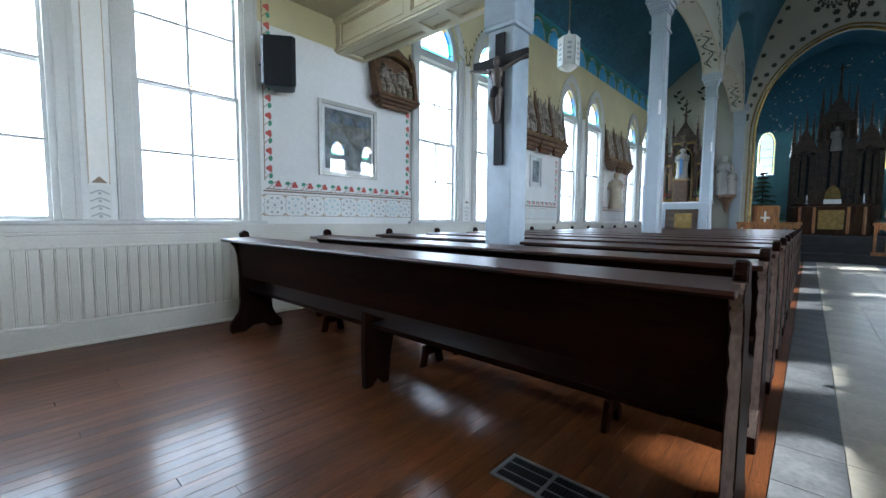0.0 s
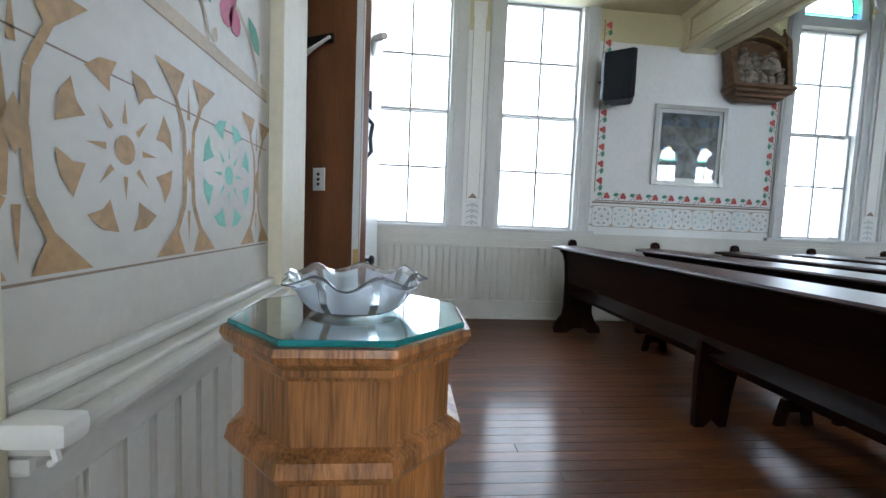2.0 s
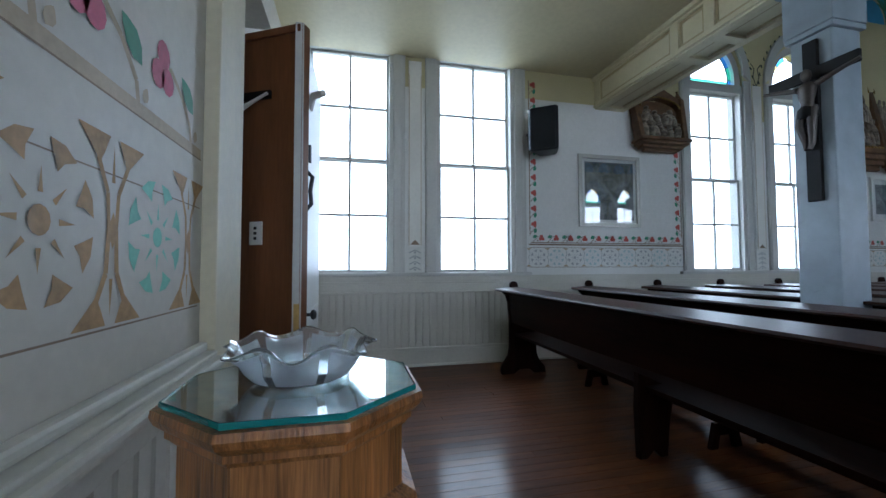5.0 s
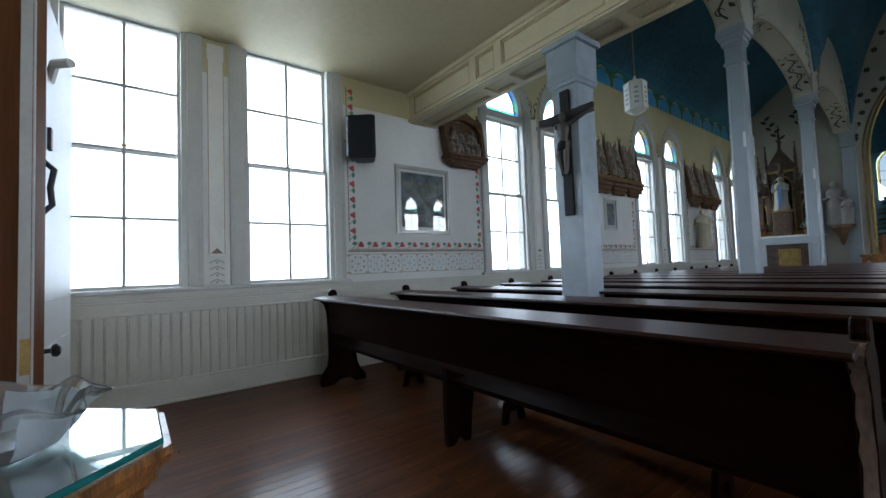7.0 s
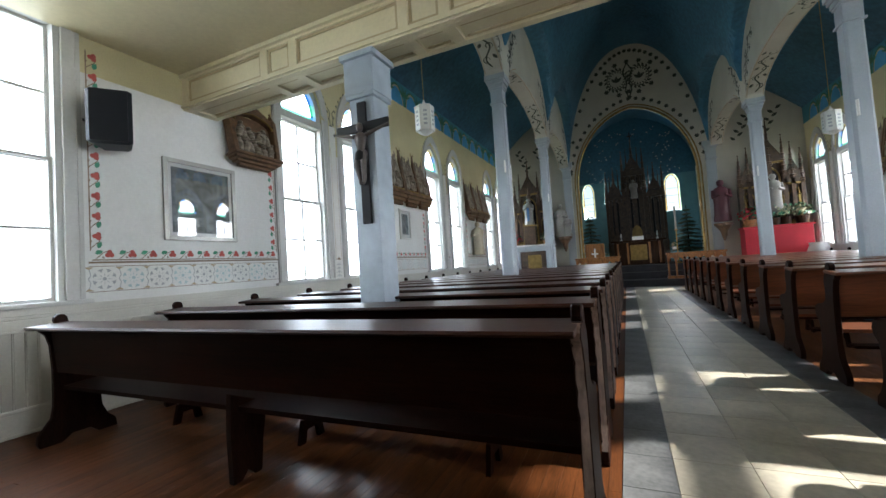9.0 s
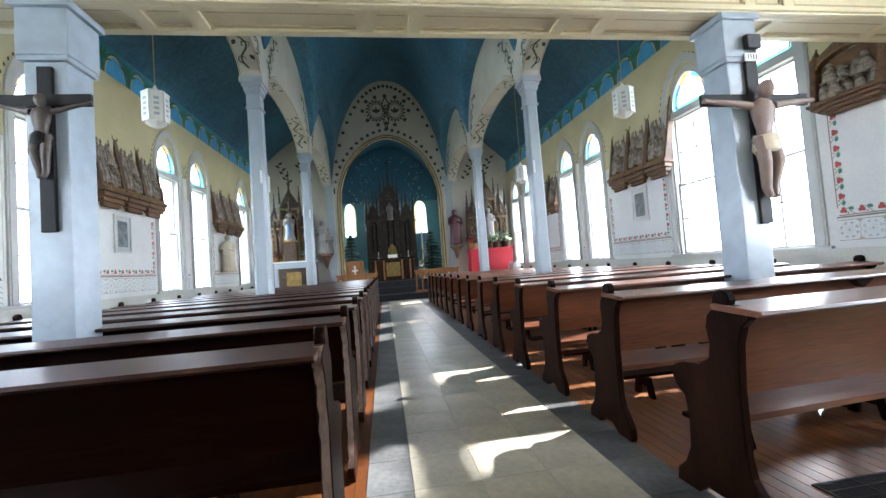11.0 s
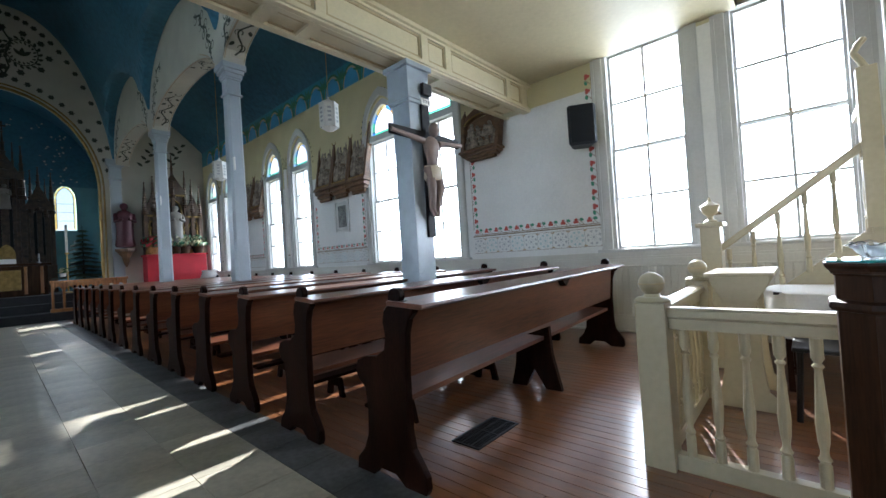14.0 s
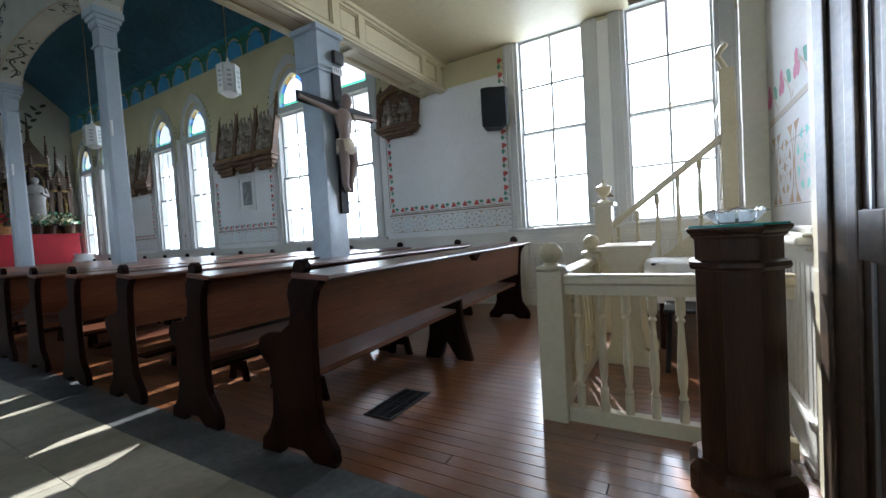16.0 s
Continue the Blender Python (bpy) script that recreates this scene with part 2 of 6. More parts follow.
for key, c in (("sblue", (0.10, 0.35, 0.95)), ("sgreen", (0.12, 0.68, 0.42)), ("samber", (0.95, 0.62, 0.2)), ("sred", (0.8, 0.08, 0.06)), ("sgold", (0.95, 0.8, 0.4))):
    MT[key] = glass("stained_" + key, c)


def clear_glass(name, tint, rough, clear=1.0):
    m = bpy.data.materials.new(name)
    m.use_nodes = True
    b = m.node_tree.nodes["Principled BSDF"]
    b.inputs["Base Color"].default_value = (*tint, 1)
    b.inputs["Transmission Weight"].default_value = clear
    b.inputs["Roughness"].default_value = rough
    b.inputs["IOR"].default_value = 1.48
    return m


MT["tealglass"] = clear_glass("green_edged_plate_glass", (0.80, 0.95, 0.94), 0.01)
MT["crystal"] = clear_glass("clear_moulded_crystal", (0.93, 0.96, 0.98), 0.05, 0.9)
MT["plateedge"] = clear_glass("teal_glass_edge", (0.06, 0.42, 0.40), 0.12, 0.55)
MT["frost"] = clear_glass("frosted_crystal", (0.86, 0.92, 0.96), 0.38, 0.72)
MT["creamtrim"] = mat("cream_trim_paint", (0.58, 0.53, 0.38), 0.45, var=0.06, scale=2, fine=30)


# ---- mesh helpers ----
def box(bm, x0, x1, y0, y1, z0, z1, bev=0.0):
    v = [bm.verts.new(p) for p in ((x0, y0, z0), (x1, y0, z0), (x1, y1, z0), (x0, y1, z0), (x0, y0, z1), (x1, y0, z1), (x1, y1, z1), (x0, y1, z1))]
    f = [bm.faces.new([v[i] for i in q]) for q in ((0, 3, 2, 1), (4, 5, 6, 7), (0, 1, 5, 4), (1, 2, 6, 5), (2, 3, 7, 6), (3, 0, 4, 7))]
    if bev:
        ed = list({e for fc in f for e in fc.edges})
        bmesh.ops.bevel(bm, geom=ed, offset=bev, segments=2, profile=0.6, affect='EDGES')


def put(axis, u, v, w):
    return {"x": (w, u, v), "y": (u, w, v), "z": (u, v, w)}[axis]


def prism(bm, pts, axis, a, b, bev=0.0):
    """Extrude a closed outline along an axis."""
    lo = [bm.verts.new(put(axis, u, v, a)) for u, v in pts]
    hi = [bm.verts.new(put(axis, u, v, b)) for u, v in pts]
    n = len(pts)
    fs = [bm.faces.new(lo), bm.faces.new(hi)]
    for i in range(n):
        fs.append(bm.faces.new((lo[i], lo[(i + 1) % n], hi[(i + 1) % n], hi[i])))
    bmesh.ops.recalc_face_normals(bm, faces=fs)
    if bev:
        bmesh.ops.bevel(bm, geom=list(fs[0].edges) + list(fs[1].edges), offset=bev, segments=1, affect='EDGES')


def lathe(bm, prof, cx=0, cy=0, seg=16, a0=0.0, a1=2 * math.pi, sx=1.0, sy=1.0, wave=None):
    full = abs(a1 - a0 - 2 * math.pi) < 1e-6
    cnt = seg if full else seg + 1
    rings = []
    for r, z in prof:
        ring = []
        for i in range(cnt):
            a = a0 + (a1 - a0) * i / seg
            k, dz = wave(a, r, z) if wave else (1, 0)
            ring.append(bm.verts.new((cx + sx * r * k * math.cos(a), cy + sy * r * k * math.sin(a), z + dz)))
        rings.append(ring)
    for A, B in zip(rings, rings[1:]):
        for i in range(seg):
            j = (i + 1) % cnt
            bm.faces.new((A[i], A[j], B[j], B[i]))
    if full:
        if prof[0][0] > 1e-4:
            bm.faces.new(list(reversed(rings[0])))
        if prof[-1][0] > 1e-4:
            bm.faces.new(rings[-1])
    bmesh.ops.remove_doubles(bm, verts=[v for ring in rings for v in ring], dist=1e-5)


def tube(bm, pts, r, seg=8, taper=None):
    pts = [Vector(p) for p in pts]
    rings = []
    for i, p in enumerate(pts):
        d = (pts[min(i + 1, len(pts) - 1)] - pts[max(i - 1, 0)]).normalized()
        s = d.orthogonal().normalized() if i == 0 else (s - d * s.dot(d)).normalized()
        t = d.cross(s)
        k = r * (taper[i] if taper else 1)
        rings.append([bm.verts.new(p + k * (math.cos(2 * math.pi * j / seg) * s + math.sin(2 * math.pi * j / seg) * t)) for j in range(seg)])
    for A, B in zip(rings, rings[1:]):
        for j in range(seg):
            bm.faces.new((A[j], A[(j + 1) % seg], B[(j + 1) % seg], B[j]))
    bm.faces.new(list(reversed(rings[0]))); bm.faces.new(rings[-1])


def blob(bm, c, rx, ry, rz, seg=12, rows=7):
    rings = [[bm.verts.new((c[0] + rx * math.sin(math.pi * i / rows) * math.cos(6.28319 * k / seg), c[1] + ry * math.sin(math.pi * i / rows) * math.sin(6.28319 * k / seg), c[2] - rz * math.cos(math.pi * i / rows))) for k in range(seg)] for i in range(1, rows)]
    lo, hi = bm.verts.new((c[0], c[1], c[2] - rz)), bm.verts.new((c[0], c[1], c[2] + rz))
    for A_, C_ in zip(rings, rings[1:]):
        for k in range(seg):
            bm.faces.new((A_[k], A_[(k + 1) % seg], C_[(k + 1) % seg], C_[k]))
    for k in range(seg):
        bm.faces.new((rings[0][(k + 1) % seg], rings[0][k], lo))
        bm.faces.new((rings[-1][k], rings[-1][(k + 1) % seg], hi))


def mesh_ob(name, bm, material, smooth=None):
    me = bpy.data.meshes.new(name)
    bmesh.ops.recalc_face_normals(bm, faces=bm.faces[:])
    bm.to_mesh(me)
    bm.free()
    for m in (material if isinstance(material, (list, tuple)) else [material]):
        me.materials.append(MT[m] if isinstance(m, str) else m)
    if smooth:
        me.polygons.foreach_set("use_smooth", [True] * len(me.polygons))
        me.set_sharp_from_angle(angle=radians(smooth))
    return new(name, me)


def part(name, bm, material, parent=None, label="", smooth=None):
    ob = mesh_ob(name, bm, material, smooth)
    if parent is not None:
        ob.parent = parent
    return tagged(ob, label)


def thing(name, label, category, loc=(0, 0, 0), group="", rz=0.0, kind=""):
    e = new(name)
    e.empty_display_size = 0.1
    e.matrix_basis = pose(*loc, 0, 0, rz)
    return tagged(e, label, category, group, kind)


def struct(name, bm, material, label, category="", smooth=None):
    return tagged(mesh_ob(name, bm, material, smooth), label, category or name.split("_")[0], kind="structure")


def B():
    return bmesh.new()


# ---- large structure ----
def arch_pts(u0, u1, z, rise, n=12, pointed=0.0):
    """Half of the outline over an opening, from (u0, z) to (u1, z)."""
    c, h = (u0 + u1) / 2, (u1 - u0) / 2
    out = []
    for i in range(n + 1):
        a = math.pi * i / n
        u = -math.cos(a)
        if pointed:
            R = 1 + pointed
            y = math.sqrt(max(0, R * R - (abs(u) + pointed) ** 2)) / math.sqrt(R * R - pointed * pointed)
        else:
            y = math.sin(a)
        out.append((c + u * h, z + rise * y))
    return out


def pierced(bm, axis, a, b, u0, u1, z0, z1, holes):
    """A wall of thickness a..b with holes (u0, u1, sill, head, rise)."""
    def slab(p):
        prism(bm, p, axis, a, b)
    at = u0
    for h0, h1, s, t, rise in sorted(holes):
        if h0 > at + 1e-4:
            slab([(at, z0), (h0, z0), (h0, z1), (at, z1)])
        if s > z0:
            slab([(h0, z0), (h1, z0), (h1, s), (h0, s)])
        if rise:
            ap = arch_pts(h0, h1, t, rise, 12, 0.35)
            for p, q in zip(ap, ap[1:]):
                slab([p, q, (q[0], z1), (p[0], z1)])
        elif t < z1:
            slab([(h0, t), (h1, t), (h1, z1), (h0, z1)])
        at = h1
    if at < u1 - 1e-4:
        slab([(at, z0), (u1, z0), (u1, z1), (at, z1)])


TOPZ = 5.95
for side, nm in ((-1, "wall_west"), (1, "wall_east")):
    a, b = side * HW, side * (HW + 0.22)
    bm = B()
    holes = [(y0 - 0.06, y1 + 0.06, WZ0 - 0.03, WZ1 + 0.03, 0) for y0, y1 in BAYS[side][0]]
    holes += [(y0 - 0.06, y1 + 0.06, WZ0 - 0.03, 4.10, 0.66) for p in BAYS[side][1:] for y0, y1 in p]
    pierced(bm, "x", a, b, -2.4, END + 0.2, 0, 3.45, [(h[0], h[1], h[2], 3.45, 0) for h in holes])
    struct(nm, bm, "siding", "off-white painted board wall with tall windows", "wall")
    bm = B()
    pierced(bm, "x", a, b, -2.4, END + 0.2, 3.45, TOPZ, [(h[0], h[1], 3.45, h[3], h[4]) for h in holes])
    struct(nm + "_upper", bm, "upper", "cream upper board wall above the windows", "wall")

# entrance wall behind the camera, with the doorway between the two fonts
BACK, BACK_E = -0.05, 0.10      # wall face west and east of the doorway
bm = B()
box(bm, -2.41, -0.83, BACK - 0.2, BACK, 0, 3.83)
box(bm, 1.37, 2.95, BACK_E - 0.2, BACK_E, 0, 3.83)
box(bm, -0.83, 1.37, BACK - 0.2, BACK, 2.75, 3.83)
box(bm, -HW, -3.2, -0.5, -0.3, 0, 3.83)
box(bm, -3.2, -2.41, BACK - 0.2, BACK, 2.7, 3.83)
box(bm, 2.95, HW, -0.55, -0.35, 0, 6.6)
struct("wall_south", bm, "sidingcream", "white painted board wall beside the entrance", "wall")
bm = B()
box(bm, -HW, HW, -2.4, -2.2, 0, 6.6)
box(bm, -3.8, -3.7, -2.2, -0.5, 0, 3.7)
box(bm, 1.8, 1.9, -2.2, -0.11, 0, 3.7)
# unseen upper side walls, added to keep sky light off the gallery end
for side in (-1, 1):
    box(bm, *sorted((side * HW, side * (HW + 0.22))), -2.4, 3.2, TOPZ, 6.6)
struct("wall_vestibule", bm, "white", "white vestibule walls, with unseen upper side walls added to block sky light", "wall")
bm = B()
box(bm, -HW - 0.3, HW + 0.3, -2.6, 3.6, 6.6, 6.75)
struct("ceiling_gallery_top", bm, "cream", "cream ceiling above the gallery", "ceiling")

# gallery floor seen from below as a ceiling, with the stair opening
CZ = 3.83
bm = B()
box(bm, -HW, 3.55, -2.2, 3.82, CZ, CZ + 0.12)
box(bm, 3.55, HW, 1.05, 3.82, CZ, CZ + 0.12)
struct("ceiling_gallery", bm, "cream", "cream painted board ceiling under the gallery", "ceiling")
bm = B()
box(bm, 3.5, 3.55, -0.35, 1.05, CZ, CZ + 0.4)
box(bm, 3.5, HW, 1.05, 1.1, CZ - 0.002, CZ + 0.4)
struct("trim_stairwell", bm, "beam", "cream board edge round the stair opening", "trim")
bm = B()
box(bm, -HW, HW, 3.62, 3.78, CZ + 0.12, 4.6)
struct("wall_gallery_front", bm, "beam", "cream boarded gallery front", "wall")

# floors
bm = B()
box(bm, -HW, HW, -2.4, END, -0.2, -0.022)
struct("floor", bm, "subfloor", "dark wooden subfloor below varnished planks", "floor")
bm = B()
box(bm, -400, 400, -400, 400, -0.6, -0.5)
struct("ground", bm, "ground", "dry grass round the church", "ground")

# gallery beam with recessed panels on its face and underside
BZ0, BZ1, BY0, BY1 = 3.39, CZ, 3.76, 4.22
bm = B()
box(bm, -HW, HW, BY0 + 0.03, BY1 - 0.02, BZ0 + 0.03, BZ1)
for z0, z1, d in ((BZ0, BZ0 + 0.085, 0), (BZ1 - 0.075, BZ1 - 0.002, 0), (BZ0 + 0.02, BZ0 + 0.05, -0.025), (BZ1 - 0.05, BZ1 - 0.003, -0.04)):
    box(bm, -HW, HW, BY0 + d, BY0 + 0.06, z0, z1, 0.006)
box(bm, -HW, HW, BY0 + 0.061, BY0 + 0.12, BZ0, BZ0 + 0.04)
box(bm, -HW, HW, BY1 - 0.08, BY1, BZ0 + 0.0, BZ0 + 0.06, 0.006)
LONG = 1.36
stops = []
x = -HW + 0.05
while x < HW - 0.1:
    stops.append(x)
    x += LONG if len(stops) % 2 else 0.42
for x in stops:
    box(bm, x - 0.055, x + 0.055, BY0 + 0.001, BY0 + 0.06, BZ0 + 0.08, BZ1 - 0.07, 0.005)
    box(bm, x - 0.055, x + 0.055, BY0 + 0.119, BY1 - 0.079, BZ0 + 0.002, BZ0 + 0.05)
beam = struct("beam", bm, "beam", "cream panelled gallery beam spanning the nave", "beam")
bm = B()
for a, b in zip(stops, stops[1:]):
    for z0, z1 in ((BZ0 + 0.09, BZ0 + 0.115), (BZ1 - 0.105, BZ1 - 0.08)):
        box(bm, a + 0.07, b - 0.07, BY0 + 0.018, BY0 + 0.04, z0, z1)
    for u0, u1 in ((a + 0.06, a + 0.085), (b - 0.085, b - 0.06)):
        box(bm, u0, u1, BY0 + 0.018, BY0 + 0.04, BZ0 + 0.09, BZ1 - 0.08)
    box(bm, a + 0.09, b - 0.09, BY0 + 0.14, BY0 + 0.165, BZ0 + 0.018, BZ0 + 0.04)
    box(bm, a + 0.09, b - 0.09, BY1 - 0.12, BY1 - 0.095, BZ0 + 0.018, BZ0 + 0.04)
part("panel_moulding", bm, "tan", beam, "tan moulding inside the beam panels")

# square gallery posts, marbled
POSTX = (-2.80, 2.94)
for px in POSTX:
    p = thing("post", "white marbled square post under the gallery beam", "post", (px, 3.94, 0), "gallery posts")
    bm = B(); box(bm, -0.14, 0.14, -0.14, 0.14, 0, 2.94, 0.012); part("shaft", bm, "marble", p)
    for nm, w, z0, z1 in (("collar", 0.165, 2.94, 2.98), ("capital", 0.17, 2.982, 3.33), ("cap_plate", 0.2, 3.332, BZ0 - 0.001)):
        bm = B(); box(bm, -w, w, -w, w, z0, z1, 0.007); part(nm, bm, "marble", p)
    rnd = random.Random(int(px * 10))
    for k in range(5):
        bm = B()
        z = 0.9 + k * 0.45 + rnd.random() * 0.2
        pts = []
        for i in range(7):
            pts.append((-0.13 + 0.26 * i / 6, -0.1405, z + 0.25 * i / 6 * rnd.choice((1, 1, 0.3)) + rnd.uniform(-0.03, 0.03)))
        for q, r in zip(pts, pts[1:]):
            w = rnd.uniform(0.002, 0.005)
            v = [bm.verts.new(c) for c in (q, r, (r[0], r[1], r[2] + w), (q[0], q[1], q[2] + w))]
            bm.faces.new(v)
        part("vein", bm, "vein", p, "grey painted marble vein")

# slender nave columns
COLX, COLY, SPR = {-1: 2.73, 1: 2.83}, (8.67, 13.69), 5.10     # arcade lines west and east of the axis


def column(x, y):
    c = thing("column", "pale blue painted slender square nave column with moulded capital", "column", (x, y, 0), "nave columns")
    bm = B(); box(bm, -0.17, 0.17, -0.17, 0.17, 0, 0.9, 0.02); part("base", bm, "col", c)
    bm = B()
    lo = [bm.verts.new((0.145 * a, 0.145 * b, 0.9)) for a, b in ((-1, -0.7), (-0.7, -1), (0.7, -1), (1, -0.7), (1, 0.7), (0.7, 1), (-0.7, 1), (-1, 0.7))]
    hi = [bm.verts.new((0.125 * a, 0.125 * b, 4.5)) for a, b in ((-1, -0.7), (-0.7, -1), (0.7, -1), (1, -0.7), (1, 0.7), (0.7, 1), (-0.7, 1), (-1, 0.7))]
    for i in range(8):
        bm.faces.new((lo[i], lo[(i + 1) % 8], hi[(i + 1) % 8], hi[i]))
    part("shaft", bm, "col", c)
    bm = B()
    for w, z0, z1 in ((0.148, 4.5, 4.54), (0.125, 4.54, 4.80), (0.142, 4.80, 4.84), (0.158, 4.84, 4.92), (0.185, 4.92, 4.99), (0.215, 4.99, SPR)):
        box(bm, -w, w, -w, w, z0, z1 - 0.0005, 0.008)
    part("capital", bm, "col", c)
    bm = B(); box(bm, 0.07, 0.1, -0.2, -0.15, 3.05, 3.3, 0.01) if x < 0 else box(bm, -0.1, -0.07, -0.2, -0.15, 3.05, 3.3, 0.01)
    part("small_speaker", bm, "white", c, "small white wall speaker")
    return c


for y in COLY:
    for side in (-1, 1):
        column(side * COLX[side], y)

# arcade walls with arches, groined blue vault, sloping aisle ceilings
YS = (-1.0, 3.9, 8.67, 13.69, END)


def cross_rise(y):
    for a, b in zip(YS, YS[1:]):
        if a <= y <= b:
            u = 2 * (y - a) / (b - a) - 1
            return 5.3 + 2.0 * math.sqrt(max(0, 1 - u * u)) ** 0.9
    return 5.3


def nave_rise(x):
    return 5.3 + 4.5 * max(0.0, 1 - (abs(x - 0.05) / 2.50) ** 2.2) ** 0.66


for side, nm in ((-1, "wall_arcade_west"), (1, "wall_arcade_east")):
    bm = B()
    for a, b in zip(YS[1:], YS[2:]):
        ap = arch_pts(a + 0.2, b - 0.2, SPR, 0.62, 20)
        lo = [(a, SPR)] + ap + [(b, SPR)]
        for p, q in zip(lo, lo[1:]):
            if q[0] - p[0] > 1e-5:
                prism(bm, [p, q, (q[0], 7.75), (p[0], 7.75)], "x", side * (COLX[side] - 0.2), side * (COLX[side] + 0.2))
    bmesh.ops.remove_doubles(bm, verts=bm.verts, dist=1e-4)
    struct(nm, bm, "archwhite", "cream-white arcade arches between the columns", "wall")
bm = B()
nx, ny = 40, 120
rows = []
for j in range(ny + 1):
    y = 3.0 + (END - 3.0) * j / ny
    rows.append([bm.verts.new((xx, y, max(nave_rise(xx), cross_rise(y)))) for xx in [-2.62 + 5.34 * i / nx for i in range(nx + 1)]])
for R0, R1 in zip(rows, rows[1:]):
    for i in range(nx):
        bm.faces.new((R0[i], R0[i + 1], R1[i + 1], R1[i]))
struct("ceiling_vault", bm, "blue", "deep blue painted groined nave vault", "ceiling")
bm = B()
for side in (-1, 1):
    rows = []
    for j in range(2):
        y = 3.0 + (END + 0.1 - 3.0) * j
        rows.append([bm.verts.new((side * (2.85 + (HW - 2.85) * i / 10), y, TOPZ + 1.6 * math.sin(0.5 * math.pi * (1 - i / 10)))) for i in range(11)])
    for i in range(10):
        bm.faces.new((rows[0][i], rows[0][i + 1], rows[1][i + 1], rows[1][i]))
struct("ceiling_aisles", bm, "blue", "blue painted curved aisle ceilings", "ceiling")

# chancel wall
bm = B()
CH = 2.2
def end_top(x):
    return nave_rise(x) + 0.3 if abs(x) < 2.55 else 7.3
xs = sorted({-HW, -2.9, 2.9, HW, *[-2.7 + 5.4 * i / 30 for i in range(31)]})
arch_e = arch_pts(-CH, CH, 4.2, 3.0, 40, 0.09)


def arch_at(x, pts):
    for p, q in zip(pts, pts[1:]):
        if p[0] <= x <= q[0]:
            return p[1] + (q[1] - p[1]) * (x - p[0]) / max(1e-6, q[0] - p[0])
    return None


xs = sorted({*xs, *[p[0] for p in arch_e]})
for p, q in zip(xs, xs[1:]):
    if q - p < 1e-4:
        continue
    inside = -CH - 1e-6 <= p and q <= CH + 1e-6
    b0 = arch_at(p, arch_e) if inside else 0
    b1 = arch_at(q, arch_e) if inside else 0
    if inside:
        b0, b1 = (b0 or 4.2), (b1 or 4.2)
    prism(bm, [(p, b0), (q, b1), (q, end_top(q)), (p, end_top(p))], "y", END, END + 0.25)
struct("wall_north", bm, "archwhite", "cream chancel wall with a tall pointed arch", "wall")
# gilt roll round the arch and side pilasters
bm = B()
for d, r in ((0.04, 0.05), (0.16, 0.03)):
    pts = [(-CH + 0 - d + 0.05, END - 0.01, 0.5), (-CH - d + 0.05, END - 0.01, 4.2)] + [((p[0]) * (1 + (d - 0.05) / CH), END - 0.01, 4.2 + (p[1] - 4.2) * (1 + (d - 0.05) / 3.0)) for p in arch_e[1:-1]] + [(CH + d - 0.05, END - 0.01, 4.2), (CH + d - 0.05, END - 0.01, 0.5)]
    tube(bm, pts, r, 6)
struct("trim_chancel_arch", bm, "gold", "gilt roll moulding round the chancel arch", "trim", 40)
for x in (-2.62, 2.62):
    bm = B()
    box(bm, x - 0.16, x + 0.16, END - 0.1, END - 0.001, 0.3, 4.6, 0.01)
    for w, z0, z1 in ((0.19, 4.6, 4.66), (0.17, 4.66, 5.0), (0.2, 5.0, 5.08), (0.25, 5.08, 5.3)):
        box(bm, x - w, x + w, END - 0.02 - w * 0.7, END - 0.002, z0, z1 - 0.0005, 0.006)
    struct("pilaster", bm, "col", "pale blue pilaster beside the chancel arch", "pilaster")

# chancel beyond the arch
CY, CF = 23.0, 0.75
bm = B()
pierced(bm, "y", CY, CY + 0.2, -2.95, 2.95, 0, 8.6, [(-2.42, -1.84, 3.2, 4.5, 0.55), (1.38, 2.03, 3.2, 4.5, 0.55)])
struct("wall_chancel_back", bm, "chblue", "pale chancel back wall with two lancet windows", "wall")
bm = B()
for s in (-1, 1):
    box(bm, s * 2.75, s * 2.95, END + 0.26, CY, 0, 5.2)
struct("wall_chancel_side", bm, "archwhite", "pale chancel side walls", "wall")
bm = B()
prof = arch_pts(-2.8, 2.8, 5.0, 3.1, 24, 0.12)
for y0, y1 in ((END + 0.25, CY),):
    A = [bm.verts.new((p[0], y0, p[1])) for p in prof]
    C = [bm.verts.new((p[0], y1, p[1])) for p in prof]
    for i in range(len(prof) - 1):
        bm.faces.new((A[i], A[i + 1], C[i + 1], C[i]))
A = [bm.verts.new((p[0], CY - 0.01, p[1])) for p in prof]
bm.faces.new(A)
struct("ceiling_chancel", bm, "blue", "blue chancel vault dotted with stars", "ceiling")
bm = B()
rnd = random.Random(4)
for k in range(110):
    x, z = rnd.uniform(-2.1, 2.1), rnd.uniform(4.9, 7.5)
    top = arch_at(x, prof)
    if top and z < top - 0.15 and not (abs(x) < 0.9 and z < 6.8):
        s = rnd.uniform(0.03, 0.055)
        v = [bm.verts.new((x + s * (1 if i % 2 == 0 else 0.42) * math.cos(i * math.pi / 5), CY - 0.02, z + s * (1 if i % 2 == 0 else 0.42) * math.sin(i * math.pi / 5))) for i in range(10)]
        bm.faces.new(v)
struct("trim_stars", bm, "mount", "small white painted stars on the blue chancel wall", "trim")
bm = B()
box(bm, -2.74, 2.74, END - 0.35, CY, 0, CF); box(bm, -2.6, 2.6, END - 0.8, END - 0.35, 0, 0.5); box(bm, -2.8, 2.8, END - 1.65, END - 0.8, 0, 0.25)
struct("floor_chancel", bm, "carpet", "raised dark chancel floor with three steps", "floor")


